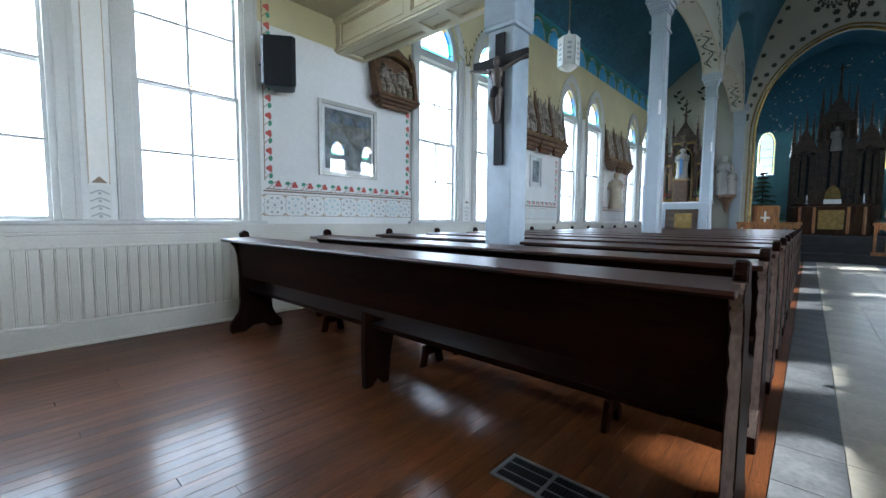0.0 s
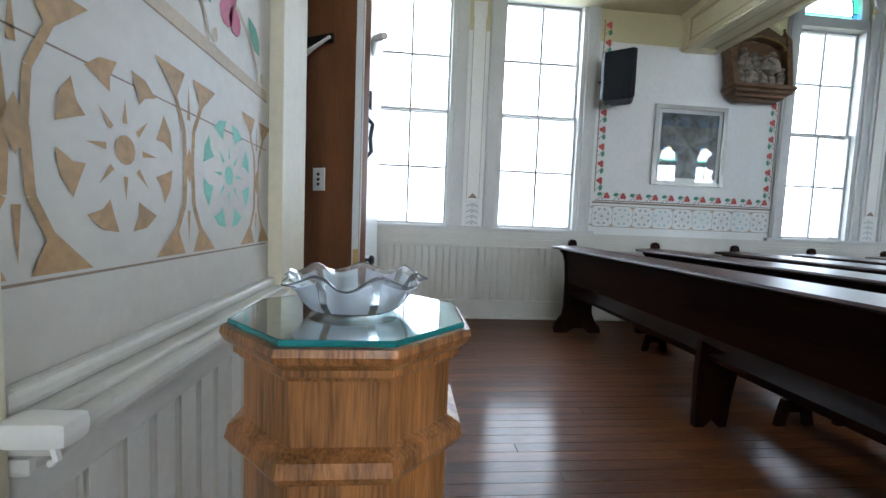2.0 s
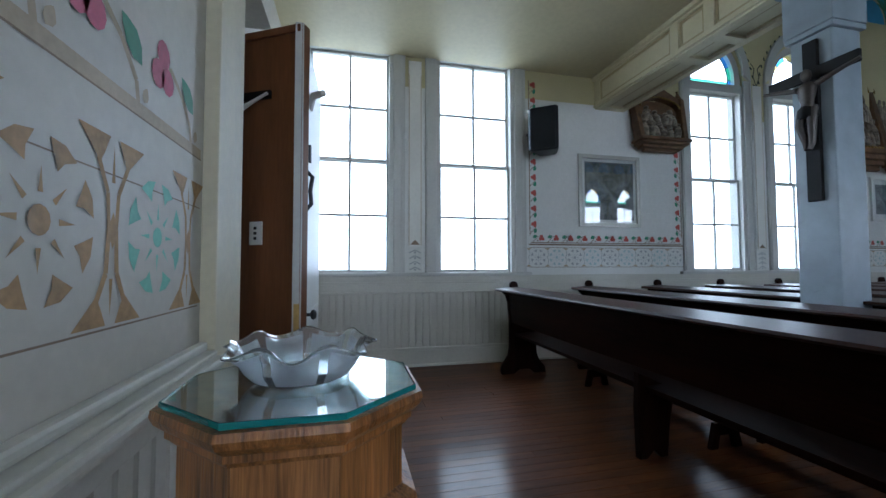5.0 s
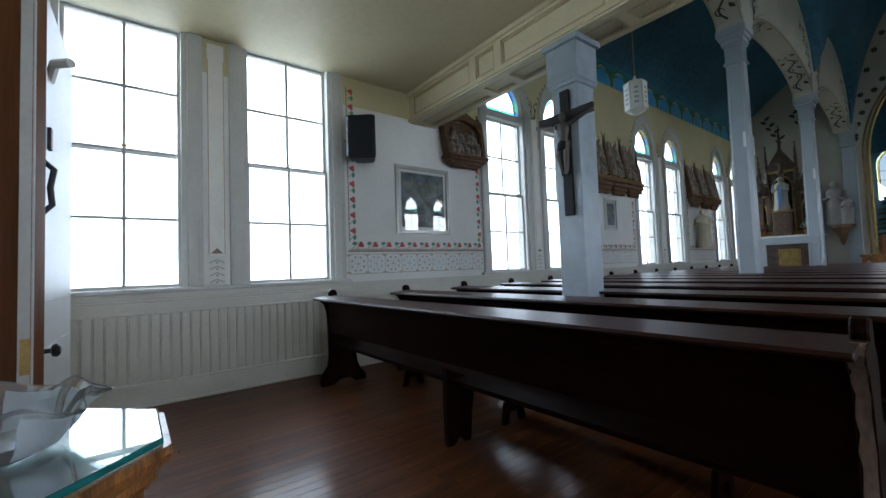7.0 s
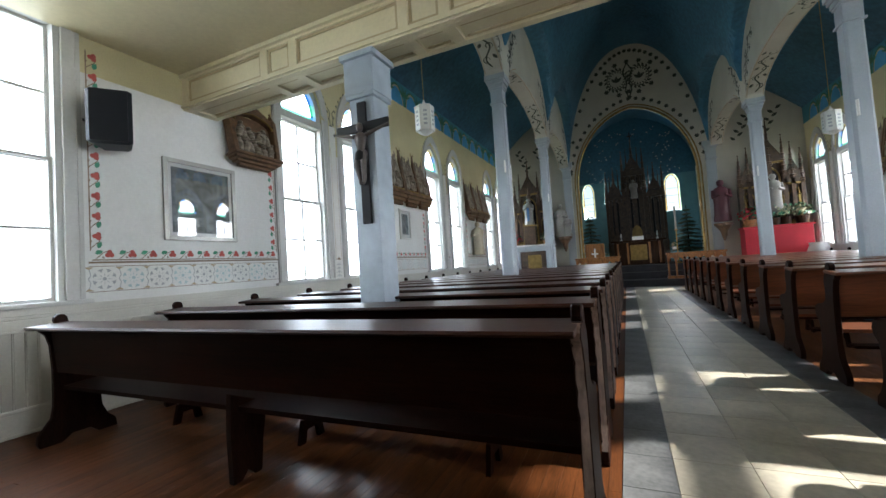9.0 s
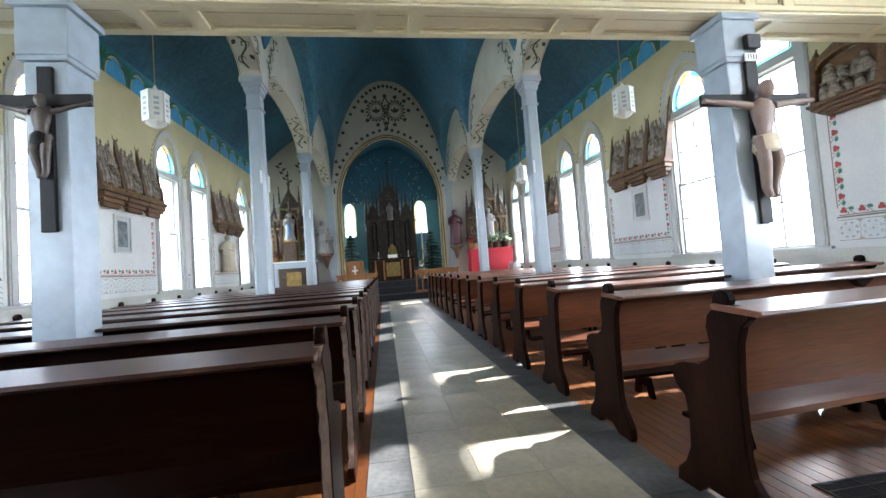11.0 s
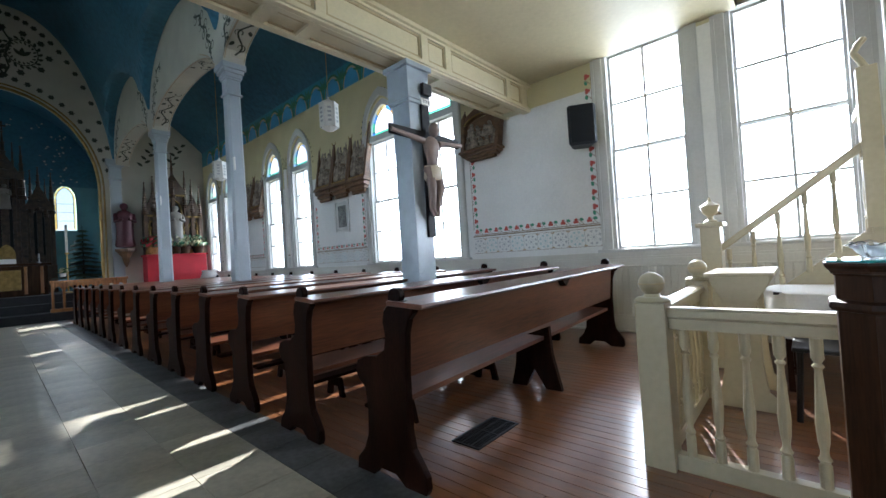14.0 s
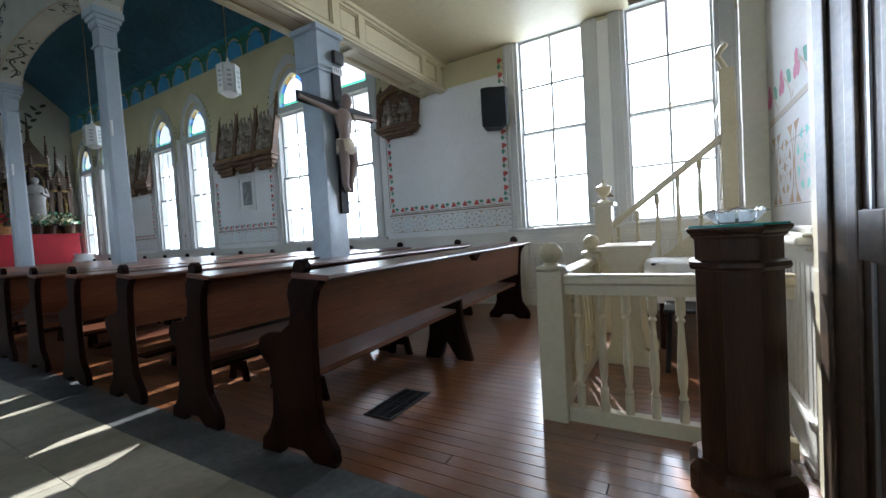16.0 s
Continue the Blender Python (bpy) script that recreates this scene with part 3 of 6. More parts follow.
# ---- windows ----
def sash_window(side, y0, y1, lunette):
    """A tall double-hung window of two by four panes; in the nave a coloured lunette above it."""
    x = side * (HW + 0.10)
    w = thing("window_sash", "tall white double-hung window with frosted bright panes", "window", (x, (y0 + y1) / 2, WZ0), "side wall windows", kind="structure")
    h, z1 = (y1 - y0) / 2, WZ1 - WZ0
    mid = z1 * 0.505
    i = -side      # towards the room
    bm = B()
    for u0, u1, v0, v1 in ((-h - 0.06, -h, -0.03, z1 + 0.03), (h, h + 0.06, -0.03, z1 + 0.03), (-h, h, z1, z1 + 0.03), (-h, h, -0.03, 0.0)):
        box(bm, -0.1 if i < 0 else -0.12, 0.12 if i < 0 else 0.1, u0, u1, v0, v1)
    part("window_frame", bm, "casing", w)
    for nm, z0, za, d in (("lower_sash", 0.0, mid + 0.02, i * 0.02), ("upper_sash", mid - 0.02, z1, -i * 0.022)):
        bm = B()
        box(bm, d - 0.018, d + 0.018, -h, -h + 0.03, z0, za)
        box(bm, d - 0.018, d + 0.018, h - 0.03, h, z0, za)
        box(bm, d - 0.017, d + 0.017, -h + 0.03, h - 0.03, z0, z0 + 0.035)
        box(bm, d - 0.017, d + 0.017, -h + 0.03, h - 0.03, za - 0.03, za)
        sash = part(nm, bm, "casing", w)
        bm = B()
        box(bm, d - 0.013, d + 0.013, -0.015, 0.015, z0 + 0.035, za - 0.03)
        box(bm, d - 0.012, d + 0.012, -h + 0.03, -0.015, (z0 + za) / 2 - 0.014, (z0 + za) / 2 + 0.014)
        box(bm, d - 0.012, d + 0.012, 0.015, h - 0.03, (z0 + za) / 2 - 0.014, (z0 + za) / 2 + 0.014)
        part("muntin", bm, "casing", sash)
        for u0, u1 in ((-h + 0.03, -0.011), (0.011, h - 0.03)):
            for v0, v1 in ((z0 + 0.035, (z0 + za) / 2 - 0.01), ((z0 + za) / 2 + 0.01, za - 0.03)):
                bm = B(); bm.faces.new([bm.verts.new((d, *c)) for c in ((u0, v0), (u1, v0), (u1, v1), (u0, v1))])
                part("pane", bm, "pane", sash).visible_shadow = False
    bm = B(); box(bm, i * 0.10 - 0.012, i * 0.10 + 0.012, -0.03, 0.03, mid + 0.02, mid + 0.035, 0.004); part("latch", bm, "brass", w)
    if lunette:
        zb = z1 + 0.14
        bm = B()
        box(bm, -0.09, 0.09, -h - 0.06, h + 0.06, z1 + 0.03, zb - 0.002, 0.01)
        part("transom", bm, "casing", w)
        zt = 4.10 - WZ0
        outer = arch_pts(-h - 0.06, h + 0.06, zt, 0.66, 14, 0.35)
        inner = arch_pts(-h + 0.05, h - 0.05, zt, 0.54, 14, 0.35)
        bm = B()
        for (p, q), (r, s) in zip(zip(outer, outer[1:]), zip(inner, inner[1:])):
            prism(bm, [p, q, s, r], "x", -0.06, 0.06)
        box(bm, -0.06, 0.06, -h - 0.06, -h + 0.05, zb, zt); box(bm, -0.06, 0.06, h - 0.05, h + 0.06, zb, zt)
        part("lunette_frame", bm, "casing", w)
        inn2 = arch_pts(-h + 0.115, h - 0.115, zt, 0.46, 14, 0.35)
        cols = ("sgreen", "samber", "sblue", "sgold", "samber", "sblue", "sgreen")
        for k in range(7):
            bm = B()
            for a in range(2):
                n = k * 2 + a
                bm.faces.new([bm.verts.new((0, *c)) for c in (inner[n], inner[n + 1], inn2[n + 1], inn2[n])])
            part("coloured_pane", bm, cols[k], w).visible_shadow = False
        for s in (-1, 1):
            bm = B(); bm.faces.new([bm.verts.new((0, *c)) for c in ((s * (h - 0.05), zb), (s * (h - 0.05), zt), (s * (h - 0.115), zt), (s * (h - 0.115), zb))])
            part("coloured_pane", bm, "sgreen" if s < 0 else "sblue", w).visible_shadow = False
        bm = B(); bm.faces.new([bm.verts.new((0, *c)) for c in [(-h + 0.115, zb + 0.07)] + inn2 + [(h - 0.115, zb + 0.07)]])
        part("pane", bm, "pane", w).visible_shadow = False
        bm = B(); bm.faces.new([bm.verts.new((0, *c)) for c in ((-h + 0.115, zb), (h - 0.115, zb), (h - 0.115, zb + 0.07), (-h + 0.115, zb + 0.07))])
        part("coloured_pane", bm, "sgreen", w).visible_shadow = False
        bm = B()
        for k in range(0, 15, 2):
            tube(bm, [(0.0, *inn2[k]), (0.0, *inner[k])], 0.007, 4)
        tube(bm, [(0.0, *c) for c in [(-h + 0.115, zb)] + inn2 + [(h - 0.115, zb)]], 0.008, 4)
        tube(bm, [(0, -h + 0.115, zb + 0.07), (0, h - 0.115, zb + 0.07)], 0.007, 4)
        part("leading", bm, "iron", w)
    return w


for side in (-1, 1):
    for n, pair in enumerate(BAYS[side]):
        for y0, y1 in pair:
            sash_window(side, y0, y1, n > 0)
        # casing round the pair, sill and apron, pier board between
        (a0, a1), (b0, b1) = pair
        i = -side
        X0, X1 = side * HW, side * (HW - 0.035)
        top = CZ - 0.001 if n == 0 else WZ1 + 0.2
        bm = B()
        for u0, u1 in ((a0 - 0.2, a0 - 0.05), (a1 + 0.05, a1 + 0.19), (b0 - 0.19, b0 - 0.05), (b1 + 0.05, b1 + 0.2)):
            box(bm, X0, X1, u0, u1, WZ0 + 0.001, top, 0.006)
            box(bm, X1, X1 + i * 0.012, u0 + 0.02 if u0 in (a0 - 0.2, b0 - 0.19) else u1 - 0.045, u0 + 0.045 if u0 in (a0 - 0.2, b0 - 0.19) else u1 - 0.02, WZ0 + 0.01, top - 0.01)
        if n:
            for u0, u1 in pair:
                outer = arch_pts(u0 - 0.19, u1 + 0.19, top, 0.95, 14, 0.35)
                inner = arch_pts(u0 - 0.05, u1 + 0.05, top + 0.1, 0.66, 14, 0.35)
                for (p, q), (r, s) in zip(zip(outer, outer[1:]), zip(inner, inner[1:])):
                    prism(bm, [p, q, s, r], "x", X0, X1)
        struct("trim_window_casing", bm, "casing", "grey-white moulded casing round a pair of windows", "trim")
        bm = B()
        box(bm, X0, side * (HW - 0.06), a0 - 0.26, b1 + 0.26, WZ0 - 0.045, WZ0, 0.012)
        struct("window_sill", bm, "casing", "grey-white sill under a pair of windows", "sill")
        m = (a1 + b0) / 2
        bm = B()
        box(bm, X0, side * (HW - 0.012), m - 0.08, m + 0.08, WZ0 + 0.32, top - 0.05)
        struct("trim_pier_board", bm, "white", "narrow white board with brown outline between windows", "trim")

# wainscot: beadboard, chair rail, baseboard
def boards(name, axis, c0, i, u0, u1, z0, z1, label, step=0.085, n_max=400, first=None):
    host = thing(name, label, "wainscot", kind="structure")
    bm = B()
    box(bm, *(sorted((c0, c0 + i * 0.008)) + [u0, u1] if axis == "x" else [u0, u1] + sorted((c0, c0 + i * 0.008))), z0, z1)
    part("backing", bm, "wains", host)
    proto = None
    u, k = u0, 0
    while u < u1 - step * 0.5 and k < n_max:
        if proto is None:
            bm = B()
            pr = [(0.003, 0.008), (0.003, 0.014), (0.008, 0.020), (0.013, 0.014), (0.016, 0.013), (0.019, 0.018), (step - 0.006, 0.018), (step - 0.002, 0.008)]
            if axis == "x":
                prism(bm, [(i * d, s) for s, d in pr], "z", z0, z1)
            else:
                prism(bm, [(s, i * d) for s, d in pr], "z", z0, z1)
            ob = part("bead_board", bm, "wains", host)
            proto = ob.data
        else:
            ob = new("bead_board", proto)
            ob.parent = host
        ob.location = (c0, u, 0) if axis == "x" else (u, c0, 0)
        u += step
        k += 1
    return host


def rails(name, axis, c0, i, u0, u1, deep=0.04):
    bm = B()
    def bar(d, z0, z1, bev=0.006):
        box(bm, *(sorted((c0, c0 + i * d)) + [u0, u1] if axis == "x" else [u0, u1] + sorted((c0, c0 + i * d))), z0, z1, bev)
    bar(0.022, 0.90, 1.0); bar(deep * 0.6, 1.0, 1.03); bar(0.03, 0.885, 0.91)
    bar(0.03, 0, 0.20); bar(0.042, 0.2, 0.235, 0.01); bar(0.045, 0, 0.03, 0.01)
    bar(0.024, 1.03, 1.10)
    struct(name, bm, "wains", "grey-white moulded chair rail and baseboard", "baseboard")


for side in (-1, 1):
    rails("baseboard", "x", side * HW, -side, -0.3, END)
    boards("wainscot", "x", side * HW, -side, -0.3, 3.2, 0.23, 0.89, "grey-white painted beadboard wainscot below the windows")
    bm = B()
    box(bm, *sorted((side * HW, side * (HW - 0.016))), 3.2, END, 0.23, 0.89)
    struct("wainscot_far", bm, "wains", "grey-white painted wainscot along the nave", "wainscot")
for u0, u1, dz, back in ((-2.035, -1.058, -0.059, BACK), (1.88, 2.89, 0.035, BACK_E)):
    boards("wainscot", "y", back, 1, u0, u1, 0.23, 0.86 + dz, "cream-white beadboard wainscot beside the entrance")
    bm = B()
    for d, z0, z1, bv in ((0.024, 0.86, 0.93, 0.006), (0.05, 0.925, 0.95, 0.008), (0.085, 0.95, 0.985, 0.012), (0.06, 0.985, 1.0, 0.006), (0.03, 1.0, 1.03, 0.01), (0.03, 0, 0.2, 0.004), (0.045, 0.2, 0.235, 0.012), (0.045, 0, 0.03, 0.01)):
        box(bm, u0, u1, back, back + d, z0 + (dz if z0 > 0.5 else 0), z1 + (dz if z0 > 0.5 else 0), bv)
    struct("trim_dado", bm, "wains", "deep moulded white dado shelf and baseboard", "trim")
# doorway casings
bm = B()
for x0, x1, back in ((-1.058, -0.83, BACK), (1.655, 1.875, BACK_E)):
    box(bm, x0, x1, back, back + 0.03, 0, 2.85, 0.008)
    box(bm, x0 + (0.0 if x0 > 0 else 0.09), x1 - (0.09 if x0 > 0 else 0.0), back + 0.03, back + 0.045, 0, 2.85, 0.005)
box(bm, -0.95, 1.375, BACK, BACK + 0.03, 2.852, 2.97, 0.008)
for x0, x1, back in ((-0.83, -0.815, BACK), (1.355, 1.37, BACK_E)):
    box(bm, x0, x1, back - 0.2, back + 0.01, 0, 2.75)
box(bm, -2.20, -2.035, BACK, BACK + 0.05, 0, 2.9, 0.004)
box(bm, -2.41, -2.201, BACK, BACK + 0.035, 0, 2.9, 0.004)
struct("trim_doorway", bm, "creamtrim", "white moulded casing round the entrance doorway", "trim")

# dark second leaf folded back beside the doorway, and the end board of the stair partition
d2 = thing("door_2", "dark brown panelled door leaf folded open beside the entrance", "door", (0.96, BACK_E, 0), kind="structure")
d2.scale = (2.5, 1.0, 1.0)
bm = B(); box(bm, 0.0, 0.275, 0.002, 0.05, 0.01, 2.84, 0.004); part("slab", bm, "darkcarve", d2)
for x0, x1, nm in ((0.0, 0.05, "stile"), (0.225, 0.275, "stile"), (0.12, 0.155, "stile")):
    bm = B(); box(bm, x0, x1, 0.0505, 0.064, 0.01, 2.84, 0.005); part(nm, bm, "darkcarve", d2)
for z in (0.15, 1.05, 2.7):
    bm = B(); box(bm, 0.051, 0.119, 0.0506, 0.063, z - 0.07, z + 0.07, 0.005); part("panel_rail", bm, "darkcarve", d2)
# bright strip added for the glint along the panel's edge
bm = B(); box(bm, 0.086, 0.092, 0.0507, 0.058, 0.2, 2.6, 0.001); part("edge_strip", bm, "steel", d2, "thin bright metal strip standing for an edge glint")
bm = B()
box(bm, 2.89, 2.95, BACK_E + 0.001, BACK_E + 0.13, 1.066, CZ - 0.002, 0.004)
struct("trim_stair_partition", bm, "creamtrim", "cream board at the end of the stair partition", "trim")


# ---- pews ----
def pew_end_outline():
    pts = [(-0.15, 0), (-0.165, 0.03), (-0.16, 0.09), (-0.12, 0.15), (-0.075, 0.21), (-0.06, 0.30), (-0.06, 0.60), (-0.075, 0.80), (-0.10, 0.88), (-0.135, 0.915), (-0.14, 0.945), (-0.10, 0.965), (-0.055, 0.975)]
    for k in range(8):
        a = math.radians(215 - 215 * k / 7)
        pts.append((-0.002 + 0.047 * math.cos(a), 1.0 + 0.044 * math.sin(a)))
    pts += [(0.05, 0.955), (0.085, 0.92), (0.10, 0.86), (0.085, 0.78), (0.10, 0.71), (0.17, 0.665), (0.27, 0.655), (0.33, 0.63), (0.35, 0.575), (0.325, 0.52), (0.275, 0.48),
            (0.26, 0.36), (0.27, 0.22), (0.31, 0.13), (0.37, 0.07), (0.38, 0.0), (0.24, 0), (0.18, 0.05), (0.06, 0.05), (-0.01, 0)]
    return pts


LEG_SPLAYED = [(-0.13, 0), (-0.06, 0.3), (-0.045, 0.54), (0.27, 0.42), (0.29, 0.2), (0.34, 0), (0.2, 0), (0.11, 0.16), (0.01, 0)]
LEG_UPRIGHT = [(-0.045, 0), (-0.055, 0.3), (-0.045, 0.54), (0.22, 0.42), (0.18, 0.2), (0.16, 0), (0.11, 0), (0.06, 0.05), (0.01, 0)]


def make_pew(x0, x1, label, low, mats, leg, worn=False):
    """A long pew at the origin's row; its back faces the entrance."""
    p = thing("pew", label, "pew", group="nave pews")
    for nm, x in (("end_panel", x0), ("end_panel", x1 - 0.045)):
        bm = B(); prism(bm, pew_end_outline(), "x", x, x + 0.045, 0.006); part(nm, bm, mats[2], p, "worn shaped pew end")
    if worn:      # varnish rubbed off the back edge of the end panel at the aisle
        bm = B()
        rnd = random.Random(8)
        back = [(u - 0.003, z) for u, z in pew_end_outline()[2:13]]
        fine = [(p[0] + (q[0] - p[0]) * t / 4, p[1] + (q[1] - p[1]) * t / 4) for p, q in zip(back, back[1:]) for t in range(4)]
        rows = [[bm.verts.new((x1 - 0.045 + rnd.uniform(0.003, 0.012), u, z)), bm.verts.new((x1 - rnd.uniform(0.002, 0.006), u, z))] for u, z in fine]
        for A_, C_ in zip(rows, rows[1:]):
            bm.faces.new((A_[0], A_[1], C_[1], C_[0]))
        part("worn_edge", bm, "barewood", p, "pale bare wood where varnish has worn off")
    a, b = x0 + 0.045, x1 - 0.045
    bm = B(); prism(bm, [(-0.075, 0.94), (-0.04, low), (-0.012, low), (-0.045, 0.94)], "x", a, b, 0.004); part("backrest", bm, mats[0], p)
    bm = B(); prism(bm, [(-0.20, 0.935), (-0.215, 0.948), (-0.21, 0.962), (0.03, 0.978), (0.045, 0.966), (0.035, 0.95)], "x", a - 0.06, b + 0.03, 0.003)
    part("top_ledge", bm, mats[1], p, "wide polished top ledge")
    bm = B(); prism(bm, [(0.0, 0.425), (0.0, 0.455), (0.30, 0.47), (0.325, 0.455), (0.32, 0.43)], "x", a, b, 0.004); part("seat", bm, mats[0], p)
    mid = (a + b) / 2
    bm = B()
    prism(bm, leg, "x", mid - 0.025, mid + 0.025, 0.004)
    part("leg", bm, mats[2], p)
    bm = B(); box(bm, a + 0.3, b - 0.3, 0.56, 0.72, 0.17, 0.20, 0.01)
    kn = part("kneeler", bm, "pew", p)
    for x in (a + 0.6, mid, b - 0.6):
        bm = B(); prism(bm, [(0.50, 0.0), (0.54, 0.168), (0.72, 0.168), (0.76, 0.0), (0.70, 0.0), (0.68, 0.09), (0.58, 0.09), (0.56, 0)], "x", x - 0.015, x + 0.015); part("bracket", bm, "pew", kn)
    bm = B(); box(bm, a + 0.25, a + 0.9, -0.03, 0.02, 0.66, 0.80, 0.004)
    part("hymn_rack", bm, "pew", p)
    return p


LX0, LX1, RX0, RLEN = -4.88, -0.715, 1.06, 3.52
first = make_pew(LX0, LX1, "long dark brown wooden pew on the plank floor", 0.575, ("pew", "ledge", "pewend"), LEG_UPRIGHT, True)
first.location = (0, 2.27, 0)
# the east pews take the brighter wood, their lit look is in the colour
right = make_pew(0, RLEN, "long brown wooden pew with window light put into its colour", 0.57, ("pewlit", "pewlit", "pewend"), LEG_SPLAYED)
right.matrix_basis = pose(RX0, 2.24, 0, 0, 0, 2.8)      # the last pew stands slightly askew
bm = B(); prism(bm, [(1.90, 0.935), (2.11, 0.935), (1.99, 0.862)], 'y', -0.125, -0.06); part('wedge_bracket', bm, 'pewend', right, 'small dark wedge under the ledge')
for k in range(1, 14):
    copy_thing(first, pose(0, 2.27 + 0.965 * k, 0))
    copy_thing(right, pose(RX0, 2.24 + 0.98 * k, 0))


# ---- holy water stands ----
def octagon(r, rot=22.5):
    return [(r * math.cos(math.radians(rot + 45 * k)), r * math.sin(math.radians(rot + 45 * k))) for k in range(8)]


def font(x, y, top, flat, wood, label):
    """Octagonal pedestal with mouldings, glass plate and petalled crystal bowl as separate things."""
    R = flat / 2 / math.cos(math.radians(22.5))
    f = thing("font_pedestal", label, "pedestal", (x, y, 0), "holy water stands")
    body_top = top - 0.045
    for k in range(8):
        a = math.radians(45 * k)
        bm = B()
        s = 0.5 * flat * 0.92 * math.tan(math.radians(22.5))
        d = 0.5 * flat * 0.92
        prism(bm, [(d - 0.018, -s + 0.008), (d, -s + 0.0005), (d, s - 0.0005), (d - 0.018, s - 0.008)], "z", 0.12, body_top)
        bmesh.ops.rotate(bm, verts=bm.verts, cent=(0, 0, 0), matrix=Matrix.Rotation(a, 3, 'Z'))
        part("panel", bm, wood, f)
    for nm, z0, z1, prof in (("plinth", 0, 0.13, ((1.22, 0), (1.22, 0.09), (1.12, 0.115), (1.02, 0.13))),
                             ("waist_moulding", top - 0.170, top - 0.128, ((0.93, 0), (1.02, 0.004), (1.065, 0.016), (1.04, 0.033), (0.93, 0.042))),
                             ("top_moulding", body_top, top, ((0.95, 0), (0.97, 0.006), (1.0, 0.008), (1.0, 0.016), (1.07, 0.026), (1.10, 0.036), (1.09, 0.045)))):
        bm = B()
        rings = [[bm.verts.new((u * q, v * q, z0 + h)) for u, v in octagon(R)] for q, h in prof]
        for A_, C_ in zip(rings, rings[1:]):
            for i in range(8):
                bm.faces.new((A_[i], A_[(i + 1) % 8], C_[(i + 1) % 8], C_[i]))
        bm.faces.new(rings[-1]); bm.faces.new(list(reversed(rings[0])))
        part(nm, bm, wood, f)
    g = thing("glass_plate", "thick octagonal glass plate with green edge on a wooden stand", "glass plate", (x, y, top), "holy water stands")
    bm = B(); prism(bm, octagon(R * 1.035), "z", 0.0005, 0.0085, 0.001); part("plate", bm, "tealglass", g)
    bm = B()
    rings = [[bm.verts.new((u * q, v * q, z)) for u, v in octagon(R)] for q, z in ((1.036, 0.0007), (1.041, 0.002), (1.041, 0.007), (1.036, 0.0084))]
    for A_, C_ in zip(rings, rings[1:]):
        for i in range(8):
            bm.faces.new((A_[i], A_[(i + 1) % 8], C_[(i + 1) % 8], C_[i]))
    part("plate_edge", bm, "plateedge", g, "ground teal glass edge")
    w = thing("bowl", "clear petalled glass holy water bowl on a glass plate", "bowl", (x, y, top + 0.0092), "holy water bowls")
    w.scale = (1.0, 1.0, 1.1)
    rb = flat * 0.268

    def wave(a, r, z):
        k = max(0.0, (z - 0.010) / 0.05)
        c = math.cos(a * 7)
        return 1 + 0.12 * k * c + 0.04 * k * math.cos(a * 14), -0.011 * k * k * c
    bm = B()
    lathe(bm, [(rb * 0.66, 0.0), (rb * 0.80, 0.005), (rb * 0.95, 0.018), (rb * 1.01, 0.033), (rb * 1.13, 0.044), (rb * 1.24, 0.047), (rb * 1.235, 0.050), (rb * 1.11, 0.0475), (rb * 0.97, 0.036), (rb * 0.88, 0.019), (rb * 0.66, 0.008), (0.00001, 0.007)], seg=126, wave=wave)
    part("dish", bm, "crystal", w, smooth=40)
    for k in range(7):
        a0 = math.radians(360 / 7 * k - 21)
        bm = B()
        lathe(bm, [(rb * 0.83, 0.0065), (rb * 0.965, 0.018), (rb * 1.025, 0.032), (rb * 1.11, 0.041), (rb * 1.10, 0.0425), (rb * 1.01, 0.034), (rb * 0.95, 0.019), (rb * 0.82, 0.0075)], seg=12, a0=a0, a1=a0 + math.radians(42), wave=lambda a, r, z: (wave(a, r, z)[0] * 1.012, wave(a, r, z)[1]))
        part("petal", bm, "frost", w, "frosted petal", smooth=40)


font(-1.17, 0.365, 1.046, 0.305, "oak", "golden oak octagonal holy water stand beside the entrance")
font(1.70, 0.40, 1.085, 0.31, "oakdark", "dark oak octagonal holy water stand beside the entrance")

# ---- red-brown partition and the white door leaf standing open beyond it ----
DRZ = math.degrees(math.atan2(0.8, 0.45))      # the partition runs from the vestibule out into the room
d = thing("wall_partition", "red-brown varnished wooden partition beside the open door", "partition", (-3.289, -0.704, 0), rz=DRZ, kind="structure")
DW, DH = 1.016, 2.54
bm = B(); box(bm, 0, DW, 0, 0.066, 0.01, DH, 0.003); part("slab", bm, "door", d)
bm = B(); box(bm, 0.02, DW - 0.01, -0.012, 0.001, DH - 0.05, DH - 0.01, 0.003); part("top_moulding", bm, "door", d)
bm = B(); box(bm, 0.42, 0.46, -0.02, 0.0, 1.43, 1.445, 0.003); tube(bm, [(0.44, 0, 1.437), (0.44, -0.05, 1.437)], 0.008, 6); part("small_hook", bm, "brass", d)
lf = thing("door_1", "white painted door leaf standing wide open with dark knob", "door", (-2.792, 0.188, 0), rz=178.5, kind="structure")
bm = B(); box(bm, 0, 0.96, 0.0, 0.045, 0.01, DH, 0.003); part("slab", bm, "casing", lf)
for z0, z1 in ((0.2, 0.95), (1.15, 2.3)):
    bm = B(); box(bm, 0.13, 0.83, -0.006, -0.0005, z0, z1, 0.004); part("raised_panel", bm, "casing", lf)
bm = B(); box(bm, -0.003, -0.0005, 0.008, 0.036, 0.88, 1.02, 0.0005); part("latch_plate", bm, "brass", lf, "brass latch plate")
bm = B()
